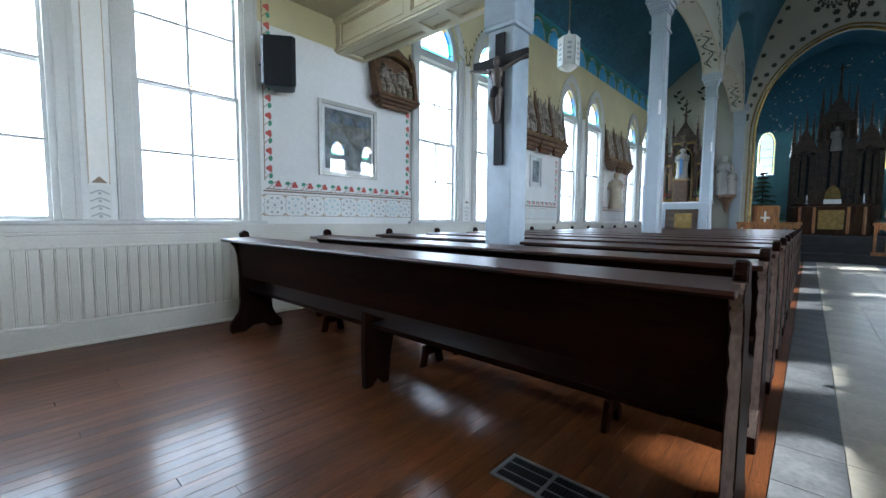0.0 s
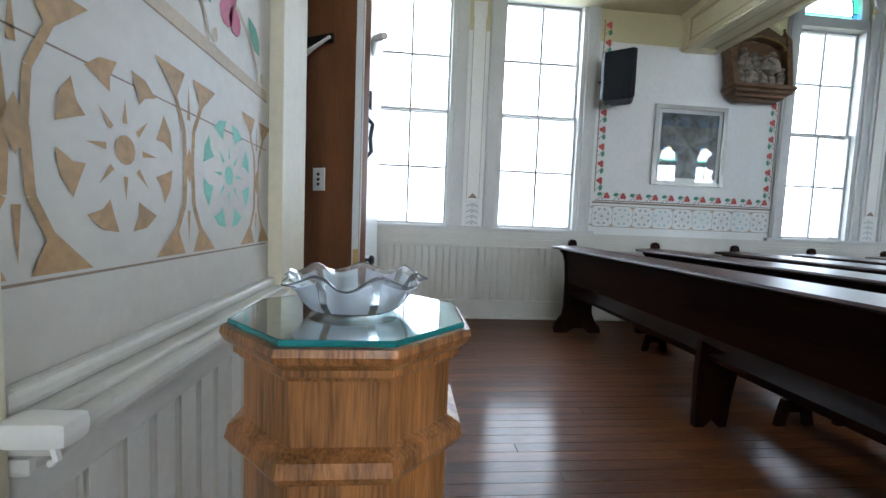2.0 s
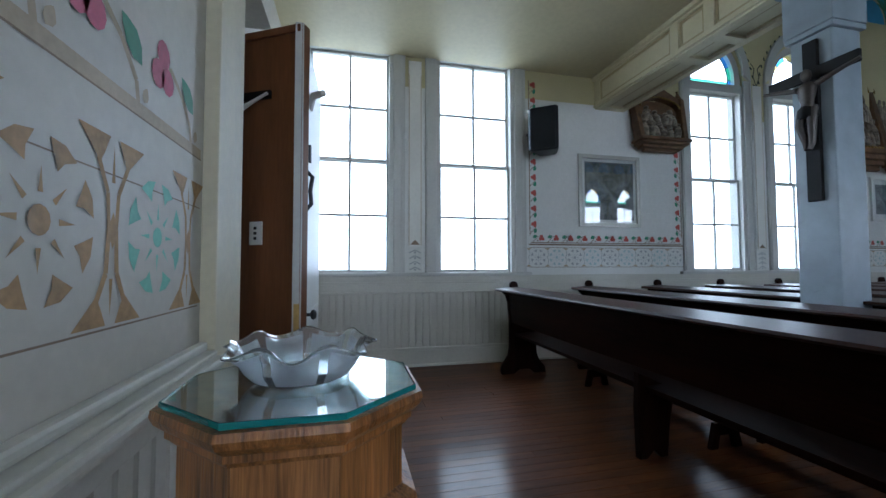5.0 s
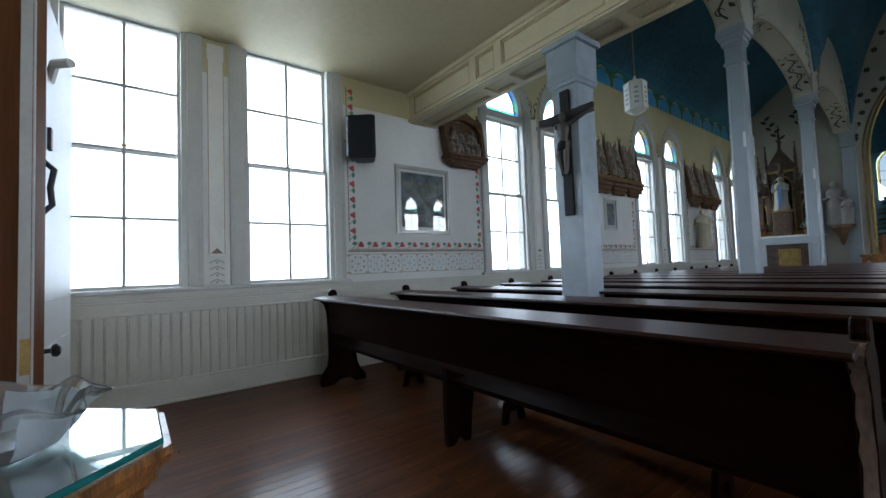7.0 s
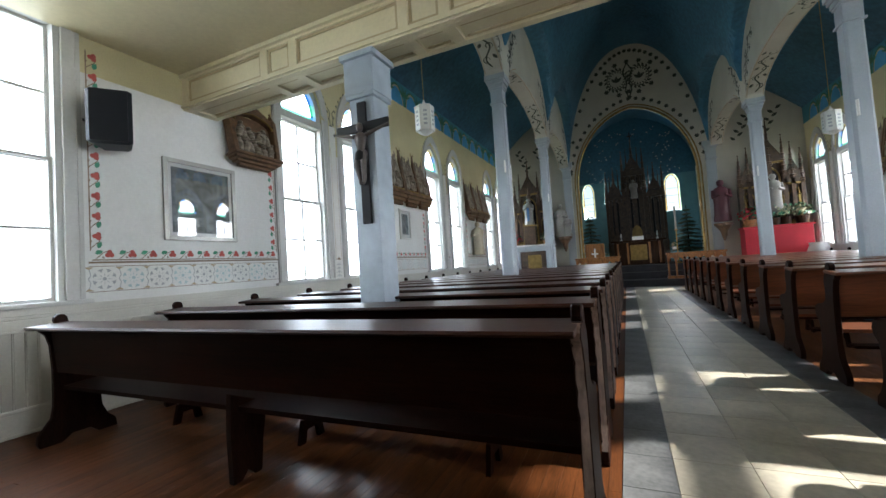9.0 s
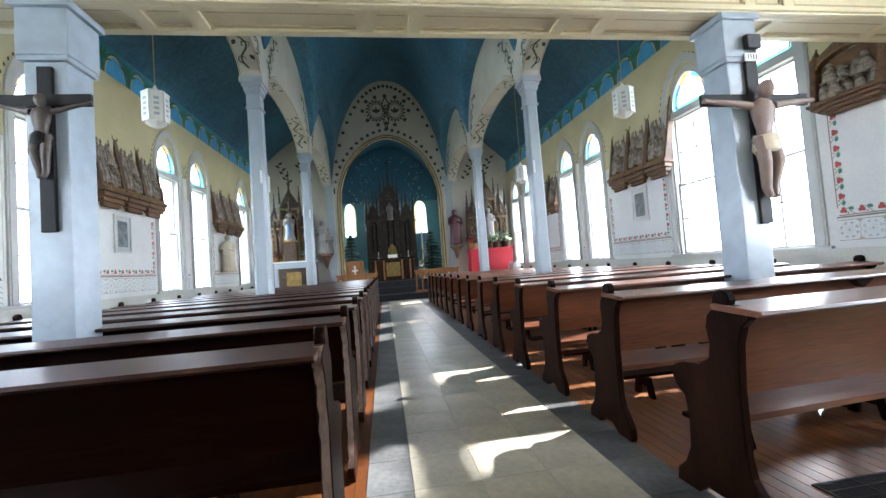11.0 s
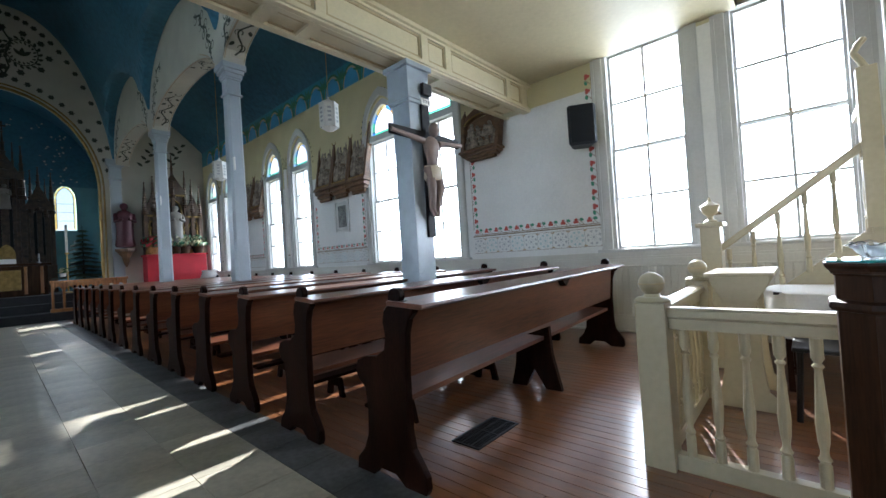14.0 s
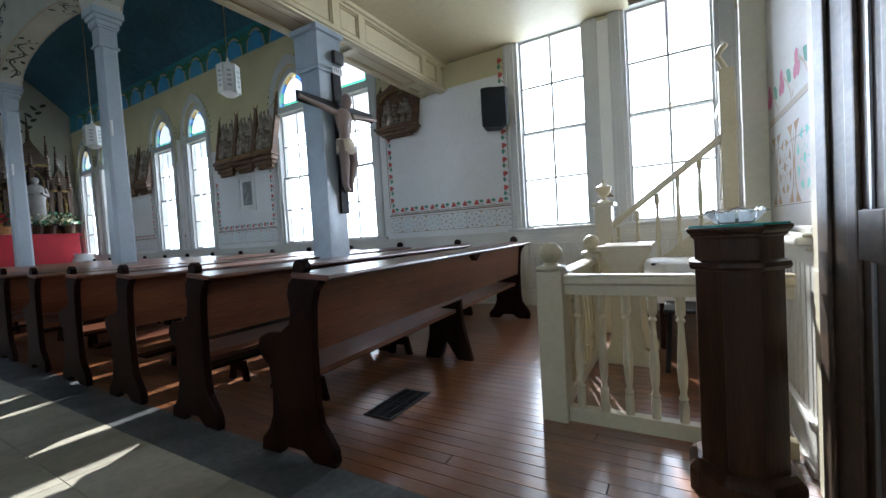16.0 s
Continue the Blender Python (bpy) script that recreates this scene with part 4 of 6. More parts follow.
lathe(bm, [(0.0001, 0.075), (0.020, 0.072), (0.029, 0.060), (0.024, 0.047), (0.010, 0.041), (0.010, 0.012), (0.026, 0.010), (0.026, 0.0)], seg=14)
bmesh.ops.rotate(bm, verts=bm.verts, cent=(0, 0, 0), matrix=Matrix.Rotation(math.pi / 2, 3, 'X'))
bmesh.ops.translate(bm, verts=bm.verts, vec=(0.07, 0.0, 0.955))
part("door_knob", bm, "iron", lf, "dark round door knob", smooth=40)
bm = B(); tube(bm, [(0.16, 0.0, 1.54), (0.16, -0.03, 1.575), (0.165, -0.022, 1.65), (0.16, -0.035, 1.73), (0.16, 0.0, 1.765)], 0.012, 8); part("pull_handle", bm, "iron", lf, smooth=60)
bm = B(); box(bm, 0.2, 0.24, -0.02, -0.0005, 1.83, 1.93, 0.003); part("bolt", bm, "iron", lf)
bm = B(); tube(bm, [(0.3, 0.0, 2.18), (0.12, -0.04, 2.19), (0.05, -0.10, 2.18)], 0.02, 8); part("closer_arm", bm, "white", lf, "white closer arm")
hinge = Matrix.Translation((-3.289, -0.704, 0)) @ Matrix.Rotation(math.radians(DRZ), 4, 'Z')


def on_door(s, z):
    p = hinge @ Vector((DW - s, -0.001, z))
    return (p.x, p.y, p.z)


sw = thing("light_switch", "white light switch plate on the red-brown partition", "switch", on_door(0.28, 1.40), rz=DRZ)
bm = B(); box(bm, -0.042, 0.042, -0.007, 0.001, -0.064, 0.064, 0.003); part("plate", bm, "mount", sw)
for z in (-0.028, 0.0, 0.028):
    bm = B(); box(bm, -0.009, 0.009, -0.012, -0.0075, z - 0.008, z + 0.008, 0.002); part("rocker", bm, "iron", sw)

# rounded end of the dado shelf by the doorway
lb = thing("shelf_end", "white rounded dado shelf end with small hook", "shelf end", (-1.047, BACK + 0.03, 0.948))
bm = B(); box(bm, -0.03, 0.015, 0.0, 0.08, -0.035, 0.0, 0.014); part("bracket", bm, "white", lb, smooth=40)
bm = B(); tube(bm, [(0.0, 0.055, -0.03), (0.0, 0.06, -0.05), (0.0, 0.052, -0.056)], 0.005, 6); part("hook_tip", bm, "white", lb)


# ---- crucifixes ----
def corpus_mesh(k, bm, lift=1.0):
    """A simple carved hanging figure, k metres from head to foot."""
    blob(bm, (0.02 * k, -0.09 * k, 0.80 * k), 0.060 * k, 0.065 * k, 0.085 * k)
    for s in (-1, 1):
        tube(bm, [(s * 0.12 * k, -0.055 * k, 0.66 * k), (s * 0.30 * k, -0.05 * k, (0.66 + 0.08 * lift) * k), (s * 0.50 * k, -0.035 * k, (0.66 + 0.17 * lift) * k), (s * 0.57 * k, -0.03 * k, (0.66 + 0.20 * lift) * k)], 0.032 * k, 8, (1.2, 0.95, 0.7, 0.75))
        tube(bm, [(s * 0.055 * k, -0.05 * k, 0.36 * k), (s * 0.07 * k, -0.095 * k, 0.14 * k), (s * 0.035 * k, -0.05 * k, -0.10 * k), (s * 0.02 * k, -0.075 * k, -0.18 * k)], 0.052 * k, 8, (1.25, 1.0, 0.75, 0.55))
    lathe(bm, [(0.085 * k, 0.33 * k), (0.075 * k, 0.44 * k), (0.10 * k, 0.54 * k), (0.115 * k, 0.63 * k), (0.09 * k, 0.69 * k), (0.03 * k, 0.73 * k)], 0, -0.055 * k, 14, sy=0.62)


def crucifix(x, y, z_arm, up, down, arm, k, w, label, cloth_col, zc, body="skin", lift=0.62):
    c = thing("crucifix", label, "crucifix", (x, y, z_arm))
    bm = B(); box(bm, -w, w, -0.03, 0.0, -down, up, 0.004); part("upright", bm, "cross", c)
    bm = B(); box(bm, -arm, arm, -0.034, -0.004, -w * 0.9, w * 0.9, 0.004); part("crossbar", bm, "cross", c)
    bm = B(); corpus_mesh(k, bm, lift)
    bmesh.ops.translate(bm, verts=bm.verts, vec=(0, -0.034, zc))
    part("corpus", bm, body, c, "carved hanging corpus", smooth=60)
    bm = B(); lathe(bm, [(0.10 * k, 0.22 * k), (0.125 * k, 0.25 * k), (0.105 * k, 0.38 * k), (0.085 * k, 0.39 * k)], 0, -0.055 * k - 0.034, 14, sy=0.75, wave=lambda a, r, z: (1 + 0.06 * math.sin(7 * a), 0.01 * math.sin(3 * a)))
    bmesh.ops.translate(bm, verts=bm.verts, vec=(0, 0, zc)); part("loincloth", bm, cloth_col, c, smooth=60)
    return c


crucifix(-2.79, 3.80, 2.64, 0.25, 0.95, 0.30, 0.56, 0.048, "small black wooden crucifix with pale corpus on a post", "cross", -0.47, "bronze")
c = crucifix(3.03, 3.80, 2.57, 0.47, 1.15, 0.56, 1.0, 0.06, "large dark crucifix with painted corpus on a post", "cloth", -0.74, lift=0.3)
bm = B(); box(bm, -0.075, 0.075, -0.05, -0.035, 0.36, 0.44, 0.008); part("title_scroll", bm, "linen", c, "white curled title scroll with dark bars")
for k in range(4):
    bm = B(); box(bm, -0.05 + k * 0.028, -0.043 + k * 0.028, -0.053, -0.0505, 0.378, 0.422); part("title_bar", bm, "iron", c)
bm = B(); box(bm, -0.07, 0.07, -0.085, 0.0 - 0.035, 0.47, 0.60, 0.008); part("spot_lamp", bm, "iron", c)
dc = thing("crucifix", "dark crucifix with bone corpus hung on the partition", "crucifix", on_door(0.40, 2.04), rz=DRZ)
bm = B(); box(bm, -0.022, 0.022, -0.02, 0.001, -0.42, 0.30, 0.003); part("upright", bm, "cross", dc)
bm = B(); box(bm, -0.21, 0.21, -0.022, -0.002, 0.10, 0.145, 0.003); part("crossbar", bm, "cross", dc)
bm = B(); corpus_mesh(0.36, bm); bmesh.ops.translate(bm, verts=bm.verts, vec=(0, -0.022, -0.19)); part("corpus", bm, "linen", dc, smooth=60)


# ---- loudspeakers ----
def loudspeaker(side, y, z, yaw):
    s = thing("loudspeaker", "black wall loudspeaker on a bracket beside the window", "loudspeaker", (side * (HW - 0.34), y, z), "wall loudspeakers", rz=yaw)
    bm = B(); prism(bm, [(-0.155, -0.10), (-0.13, -0.12), (0.13, -0.12), (0.155, -0.10), (0.10, 0.14), (-0.10, 0.14)], "z", -0.285, 0.285, 0.025); part("cabinet", bm, "black", s)
    bm = B(); box(bm, -0.128, 0.128, -0.132, -0.1205, -0.265, 0.265, 0.005); part("grille", bm, "black", s)
    bm = B()
    s.scale = (1.18, 1.18, 0.96)
    back = Matrix.Rotation(-math.radians(yaw), 3, 'Z') @ Vector((side * 0.28, -0.08, 0.05))
    tube(bm, [(0, 0.12, 0.03), tuple(Vector((0, 0.12, 0.03)).lerp(back, 0.5)), tuple(back)], 0.016, 8); part("bracket", bm, "iron", s)


loudspeaker(-1, 2.82, 2.905, 52)
loudspeaker(1, 2.81, 2.85, -62)


# ---- pictures ----
def picture(side, y0, y1, z0, z1, rim, frame_mat, label, inner):
    x = side * (HW - 0.002)
    p = thing("framed_picture", label, "picture", (x, (y0 + y1) / 2, (z0 + z1) / 2))
    h, v, i = (y1 - y0) / 2, (z1 - z0) / 2, -side
    for u0, u1, v0, v1 in ((-h, -h + rim, -v, v), (h - rim, h, -v, v), (-h + rim, h - rim, v - rim, v), (-h + rim, h - rim, -v, -v + rim)):
        bm = B(); box(bm, *sorted((0, i * 0.03)), u0, u1, v0, v1, 0.006); part("frame_side", bm, frame_mat, p)
    bm = B(); box(bm, *sorted((0, i * 0.008)), -h + rim, h - rim, -v + rim, v - rim); part("mount", bm, "mount", p)
    m = inner
    bm = B(); box(bm, *sorted((i * 0.0085, i * 0.011)), -h + m, h - m, -v + m, v - m); part("print", bm, "paper", p, "dim landscape print")
    bm = B(); bm.faces.new([bm.verts.new((i * 0.016, a, b)) for a, b in ((-h + rim, -v + rim), (h - rim, -v + rim), (h - rim, v - rim), (-h + rim, v - rim))])
    part("glazing", bm, "glazing", p)


picture(-1, 3.476, 4.44, 1.75, 2.75, 0.055, "silver", "large framed print behind glass on the white wall", 0.10)
picture(-1, 8.92, 9.45, 1.95, 2.69, 0.04, "mount", "small white-framed dark picture on the nave wall", 0.12)
picture(1, 8.76, 9.35, 1.93, 2.72, 0.04, "mount", "small white-framed dark picture on the nave wall", 0.13)


# ---- stations of the cross ----
def make_station():
    """Carved relief in a gothic frame; local x along the wall, -y out of it."""
    s = thing("station_relief", "brown carved gothic wall relief with pinnacles and cross", "wall relief", group="wall reliefs")
    bm = B(); prism(bm, [(-0.29, 0.02), (0.29, 0.02), (0.32, 1.0), (-0.32, 1.0)], "y", -0.09, -0.02, 0.006); part("backboard", bm, "frieze", s)
    bm = B()
    for z, d, w in ((-0.07, 0.08, 0.22), (-0.02, 0.12, 0.27), (0.03, 0.17, 0.31), (0.085, 0.20, 0.335), (0.13, 0.16, 0.31)):
        box(bm, -w, w, -d, -0.02, z, z + 0.05, 0.008)
    part("corbel", bm, "frieze", s)
    bm = B()
    for k in range(8):
        x = -0.24 + 0.48 * k / 7
        blob(bm, (x, -0.155, 0.155), 0.026, 0.02, 0.026, 6, 4)
    part("carved_moulding", bm, "gold", s, "dull gilt carved moulding")
    rnd = random.Random(11)
    for row in range(2):
        for k in range(6):
            bm = B()
            x = -0.21 + 0.084 * k + rnd.uniform(-0.02, 0.02)
            z0 = 0.19 + row * 0.27 + rnd.uniform(-0.03, 0.05)
            hgt = rnd.uniform(0.24, 0.34)
            le = rnd.uniform(-0.06, 0.06)
            tube(bm, [(x, -0.105, z0), (x + le * 0.5, -0.125, z0 + hgt * 0.4), (x + le, -0.125, z0 + hgt * 0.75)], 0.045, 7, (1.1, 1.0, 0.6))
            blob(bm, (x + le * 1.1, -0.135, z0 + hgt * 0.88), 0.03, 0.03, 0.036, 8, 6)
            tube(bm, [(x + le * 0.8, -0.14, z0 + hgt * 0.66), (x + le + rnd.uniform(-0.09, 0.09), -0.16, z0 + hgt * rnd.uniform(0.3, 0.8))], 0.018, 6)
            part("relief_figure", bm, "relief", s, "carved figure in relief", smooth=60)
    for sx in (-1, 1):
        bm = B()
        prism(bm, [(sx * 0.255, 0.14), (sx * 0.315, 0.14), (sx * 0.345, 1.02), (sx * 0.285, 1.02)], "y", -0.17, -0.06, 0.006)
        lathe(bm, [(0.05, 1.02), (0.05, 1.05), (0.038, 1.07), (0.03, 1.12), (0.004, 1.22), (0.016, 1.235), (0.0001, 1.26)], sx * 0.315, -0.115, 8)
        part("pinnacle", bm, "frieze", s)
    # filled gable with a pointed opening below it and leaf crockets on its slopes
    ap = arch_pts(-0.27, 0.27, 0.80, 0.22, 12, 0.4)
    bm = B()
    for p, q in zip(ap, ap[1:]):
        top = lambda u: 1.02 + 0.28 * (1 - abs(u) / 0.27)
        prism(bm, [p, q, (q[0], top(q[0])), (p[0], top(p[0]))], "y", -0.165, -0.08)
    bmesh.ops.remove_doubles(bm, verts=bm.verts, dist=0.0005)
    part("gable", bm, "frieze", s)
    for t in (0.15, 0.4, 0.65, 0.88):
        for sx in (-1, 1):
            cb = B(); blob(cb, (sx * 0.27 * (1 - t), -0.125, 1.04 + 0.28 * t), 0.026, 0.026, 0.03, 6, 4); part("crocket", cb, "frieze", s)
    bm = B(); tube(bm, [(p[0] * 0.98, -0.168, p[1]) for p in ap], 0.014, 5); part("arch_rib", bm, "gold", s)
    bm = B(); box(bm, -0.016, 0.016, -0.14, -0.11, 1.29, 1.46, 0.004); box(bm, -0.055, 0.055, -0.139, -0.111, 1.375, 1.405, 0.004); part("finial_cross", bm, "frieze", s)
    return s


st = make_station()
spots = [(-1, 4.72)] + [(-1, y) for y in (8.72, 9.42, 10.1, 13.75, 14.5, 15.2)] + [(1, y) for y in (4.66, 8.2, 8.9, 9.6, 13.55, 14.3, 15.0)]
for n, (side, y) in enumerate(spots):
    m = pose(side * (HW - 0.03), y, 2.86, -10, 0, 90 if side < 0 else -90)
    if n == 0:
        st.matrix_basis = m @ Matrix.Diagonal((1.25, 1.2, 0.72, 1))
    else:
        o = copy_thing(st, m)
        o.scale = (1.25, 1.2, 0.72) if n == 7 else (1.08, 1.15, 1.58)


# ---- hanging lanterns ----
def lantern(x, y, z, ztop):
    l = thing("hanging_lantern", "white six-sided glass lantern hanging on a chain", "lantern", (x, y, z), "hanging lanterns")
    for k in range(6):
        a = math.radians(60 * k)
        bm = B(); box(bm, 0.135, 0.142, -0.072, 0.072, -0.20, 0.18, 0.002)
        bmesh.ops.rotate(bm, verts=bm.verts, cent=(0, 0, 0), matrix=Matrix.Rotation(a, 3, 'Z')); pane = part("glass_side", bm, "lantern", l)
        for zz in (0.10, 0.03, -0.04, -0.11):
            bm = B(); box(bm, 0.1425, 0.145, -0.03, 0.03, zz - 0.018, zz + 0.018); bmesh.ops.rotate(bm, verts=bm.verts, cent=(0, 0, 0), matrix=Matrix.Rotation(a, 3, 'Z')); part("cut_ornament", bm, "greyst", pane)
    bm = B(); prism(bm, [(0.165 * math.cos(math.radians(30 + 60 * k)), 0.165 * math.sin(math.radians(30 + 60 * k))) for k in range(6)], "z", 0.18, 0.21, 0.006); lathe(bm, [(0.10, 0.21), (0.05, 0.25), (0.015, 0.29), (0.015, 0.32)], seg=10); part("cap", bm, "lantern", l)
    bm = B(); lathe(bm, [(0.0001, -0.27), (0.06, -0.255), (0.14, -0.20)], seg=6); part("base_cup", bm, "lantern", l)
    bm = B(); tube(bm, [(0, 0, 0.32), (0, 0, ztop - z)], 0.006, 6); part("chain", bm, "brass", l)


for x in (-3.37, 3.48):
    lantern(x, 6.4, 3.65, 7.52)
    lantern(x, 11.3, 3.66, 7.52)


# ---- floor vents ----
def vent(x0, x1, y0, y1, label, rim="steel"):
    v = thing("floor_vent", label, "vent", ((x0 + x1) / 2, (y0 + y1) / 2, 0), "floor vents")
    w, h = (x1 - x0) / 2, (y1 - y0) / 2
    for a in ((-w, w, -h, -h + 0.018), (-w, w, h - 0.018, h), (-w, -w + 0.018, -h + 0.018, h - 0.018), (w - 0.018, w, -h + 0.018, h - 0.018), (-0.008, 0.008, -h + 0.018, h - 0.018)):
        bm = B(); box(bm, *a, 0.0, 0.008, 0.002); part("frame_bar", bm, rim, v)
    bm = B(); box(bm, -w + 0.018, w - 0.018, -h + 0.018, h - 0.018, 0.0002, 0.001); part("duct_shadow_plate", bm, "black", v)
    n = 26
    for k in range(n):
        x = -w + 0.03 + (2 * w - 0.06) * k / (n - 1)
        if abs(x) > 0.012:
            bm = B(); box(bm, x - 0.0035, x + 0.0035, -h + 0.018, h - 0.018, 0.001, 0.006); part("slat", bm, "iron", v)
    for y in (-h / 3, h / 3):
        bm = B(); box(bm, -w + 0.018, w - 0.018, y - 0.004, y + 0.004, 0.0061, 0.0075); part("cross_bar", bm, rim, v)


vent(-1.61, -1.14, 2.05, 2.26, "grey slotted metal floor vent beside the last pew")
vent(1.60, 2.06, 2.16, 2.38, "dark slotted metal floor vent beside the last pew", "iron")


# ---- baluster railing ----
def newel(x, y, ztop, label="cream painted square newel post with ball finial"):
    n = thing("newel_post", label, "newel post", (x, y, 0), "railing newels")
    bm = B(); box(bm, -0.075, 0.075, -0.075, 0.075, 0, ztop - 0.16, 0.008); part("shaft", bm, "rail", n)
    bm = B(); lathe(bm, [(0.085, ztop - 0.16), (0.09, ztop - 0.15), (0.075, ztop - 0.135), (0.045, ztop - 0.13), (0.035, ztop - 0.115), (0.05, ztop - 0.10)], seg=20); part("neck", bm, "rail", n, smooth=40)
    bm = B(); blob(bm, (0, 0, ztop - 0.06), 0.065, 0.065, 0.062, 20, 12); part("ball_finial", bm, "rail", n, smooth=60)
    bm = B(); lathe(bm, [(0.0655, ztop - 0.064), (0.067, ztop - 0.06), (0.0655, ztop - 0.056)], seg=20); part("ball_seam", bm, "tan", n)
    return n


BAL = [(0.022, 0), (0.022, 0.10), (0.016, 0.11), (0.024, 0.125), (0.016, 0.14), (0.014, 0.16), (0.020, 0.20), (0.024, 0.28), (0.018, 0.40), (0.013, 0.50), (0.012, 0.52), (0.021, 0.535), (0.012, 0.55), (0.022, 0.57), (0.022, 0.66)]


def railing(p0, p1, ztop, label, n):
    p0, p1 = Vector(p0), Vector(p1)
    r = thing("railing", label, "railing", (p0.x, p0.y, 0), rz=math.degrees(math.atan2(p1.y - p0.y, p1.x - p0.x)))
    L = (p1 - p0).length
    bm = B(); prism(bm, [(-0.05, ztop - 0.045), (-0.05, ztop - 0.012), (-0.035, ztop), (0.035, ztop), (0.05, ztop - 0.012), (0.05, ztop - 0.045), (0.03, ztop - 0.06), (-0.03, ztop - 0.06)], "x", 0, L); part("handrail", bm, "rail", r)
    bm = B(); box(bm, 0, L, -0.018, 0.018, ztop - 0.115, ztop - 0.061, 0.003); part("upper_rail", bm, "rail", r)
    bm = B(); box(bm, 0, L, -0.03, 0.03, 0.0, 0.085, 0.004); part("lower_rail", bm, "rail", r)
    me = None
    for k in range(n):
        x = L * (k + 0.5) / n
        if me is None:
            bm = B(); s = (ztop - 0.115 - 0.085) / 0.66
            lathe(bm, [(a * 1.05, b * s) for a, b in BAL], seg=10); o = part("baluster", bm, "rail", r, smooth=35); me = o.data
        else:
            o = new("baluster", me); o.parent = r
        o.location = (x, 0, 0.085)


newel(2.05, 1.25, 1.035)
newel(3.31, 1.25, 1.04)
railing((2.05, 1.175), (2.05, 0.16), 0.85, "cream baluster railing in front of the stair corner", 8)
railing((2.125, 1.25), (3.235, 1.25), 0.85, "cream baluster railing beside the last pew", 9)

# ---- gallery stair ----
stair = thing("staircase", "cream wooden stair rising to the gallery", "staircase", (4.2, 1.2, 0))
for k in range(9):
    y1, z = -0.02 - k * 0.215, 0.30 + 0.178 * k
    if 1.2 + y1 - 0.26 > BACK + 0.01:
        bm = B(); box(bm, 0.03, 1.2, y1 - 0.26, y1, z - 0.03, z, 0.008); part("tread", bm, "plank", stair)
        bm = B(); box(bm, 0.03, 1.2, y1 - 0.02, y1 - 0.004, z - 0.178, z - 0.031); part("riser", bm, "rail", stair)
bm = B(); prism(bm, [(0.0, 0.08), (0.0, 0.40), (-1.08, 1.30), (-1.08, 0.9)], "x", 0, 0.03); part("string", bm, "rail", stair)
bm = B(); box(bm, 0.0, 1.22, -0.02, 0.0, 0, 0.28); part("end_board", bm, "rail", stair)
bm = B(); prism(bm, [(0.06, 1.02), (0.06, 1.09), (-1.08, 1.98), (-1.08, 1.9)], "x", -0.03, 0.03, 0.008); part("handrail", bm, "rail", stair)
me = None
for k in range(6):
    y = -0.06 - 0.18 * k
    zb = 0.42 + 0.83 * (-y)
    bm = B(); lathe(bm, [(a, b * 1.02) for a, b in BAL], seg=10); bmesh.ops.translate(bm, verts=bm.verts, vec=(0, y, zb - 0.05)); part("baluster", bm, "rail", stair, smooth=35)
nw = thing("newel_post", "cream square stair newel with urn finial", "newel post", (4.22, 1.27, 0.14))
bm = B(); box(bm, -0.10, 0.10, -0.08, 0.08, -0.14, 1.17, 0.008); part("shaft", bm, "rail", nw)
bm = B(); box(bm, -0.13, 0.13, -0.11, 0.11, 1.17, 1.21, 0.008); part("cap", bm, "rail", nw)
bm = B(); lathe(bm, [(0.055, 1.21), (0.06, 1.225), (0.03, 1.24), (0.025, 1.27), (0.06, 1.30), (0.075, 1.34), (0.078, 1.365), (0.085, 1.37), (0.05, 1.39), (0.02, 1.41), (0.014, 1.44), (0.0001, 1.46)], seg=20); part("urn_finial", bm, "rail", nw, smooth=40)
up = thing("newel_post", "cream tall upper stair newel by the wall", "newel post", (4.22, 0.19, 1.2))
bm = B(); box(bm, -0.06, 0.06, -0.06, 0.06, 0, 1.25, 0.008); part("shaft", bm, "rail", up)
bm = B(); tube(bm, [(0, 0, 1.25), (0.02, 0.03, 1.33), (0.0, 0.06, 1.38), (-0.03, 0.03, 1.43), (0, 0, 1.47)], 0.025, 8); part("scroll_finial", bm, "rail", up, smooth=60)
bm = B(); prism(bm, [(-0.05, 1.0), (0.03, 1.0), (0.03, 1.07), (-0.05, 1.07)], "x", -0.04, 0.9); part("landing_rail", bm, "rail", up)

# cream prie-dieu, linen-covered table and dark chair in the stair corner
pd = thing("prayer_stand", "cream painted kneeling stand with shaped sides", "prayer stand", (3.15, 0.98, 0))
for x in (-0.02, 0.5):
    bm = B(); prism(bm, [(-0.20, 0), (-0.20, 0.07), (-0.13, 0.13), (-0.11, 0.3), (-0.10, 0.75), (-0.17, 0.88), (-0.17, 0.92), (0.17, 0.92), (0.17, 0.88), (0.10, 0.75), (0.11, 0.3), (0.14, 0.13), (0.2, 0.07), (0.2, 0)], "x", x, x + 0.03, 0.004); part("side_panel", bm, "rail", pd)
bm = B(); box(bm, -0.06, 0.57, -0.20, 0.20, 0.921, 0.95, 0.006); part("top", bm, "rail", pd)
bm = B(); box(bm, 0.011, 0.5, -0.08, 0.08, 0.55, 0.57); part("shelf", bm, "rail", pd)
tb = thing("table", "small table under a white linen cloth", "table", (3.95, 0.55, 0))
for x in (-0.25, 0.25):
    for y in (-0.2, 0.2):
        bm = B(); box(bm, x - 0.02, x + 0.02, y - 0.02, y + 0.02, 0, 0.74); part("leg", bm, "pewend", tb)
bm = B(); box(bm, -0.32, 0.32, -0.27, 0.27, 0.741, 0.76); part("tabletop", bm, "pewend", tb)
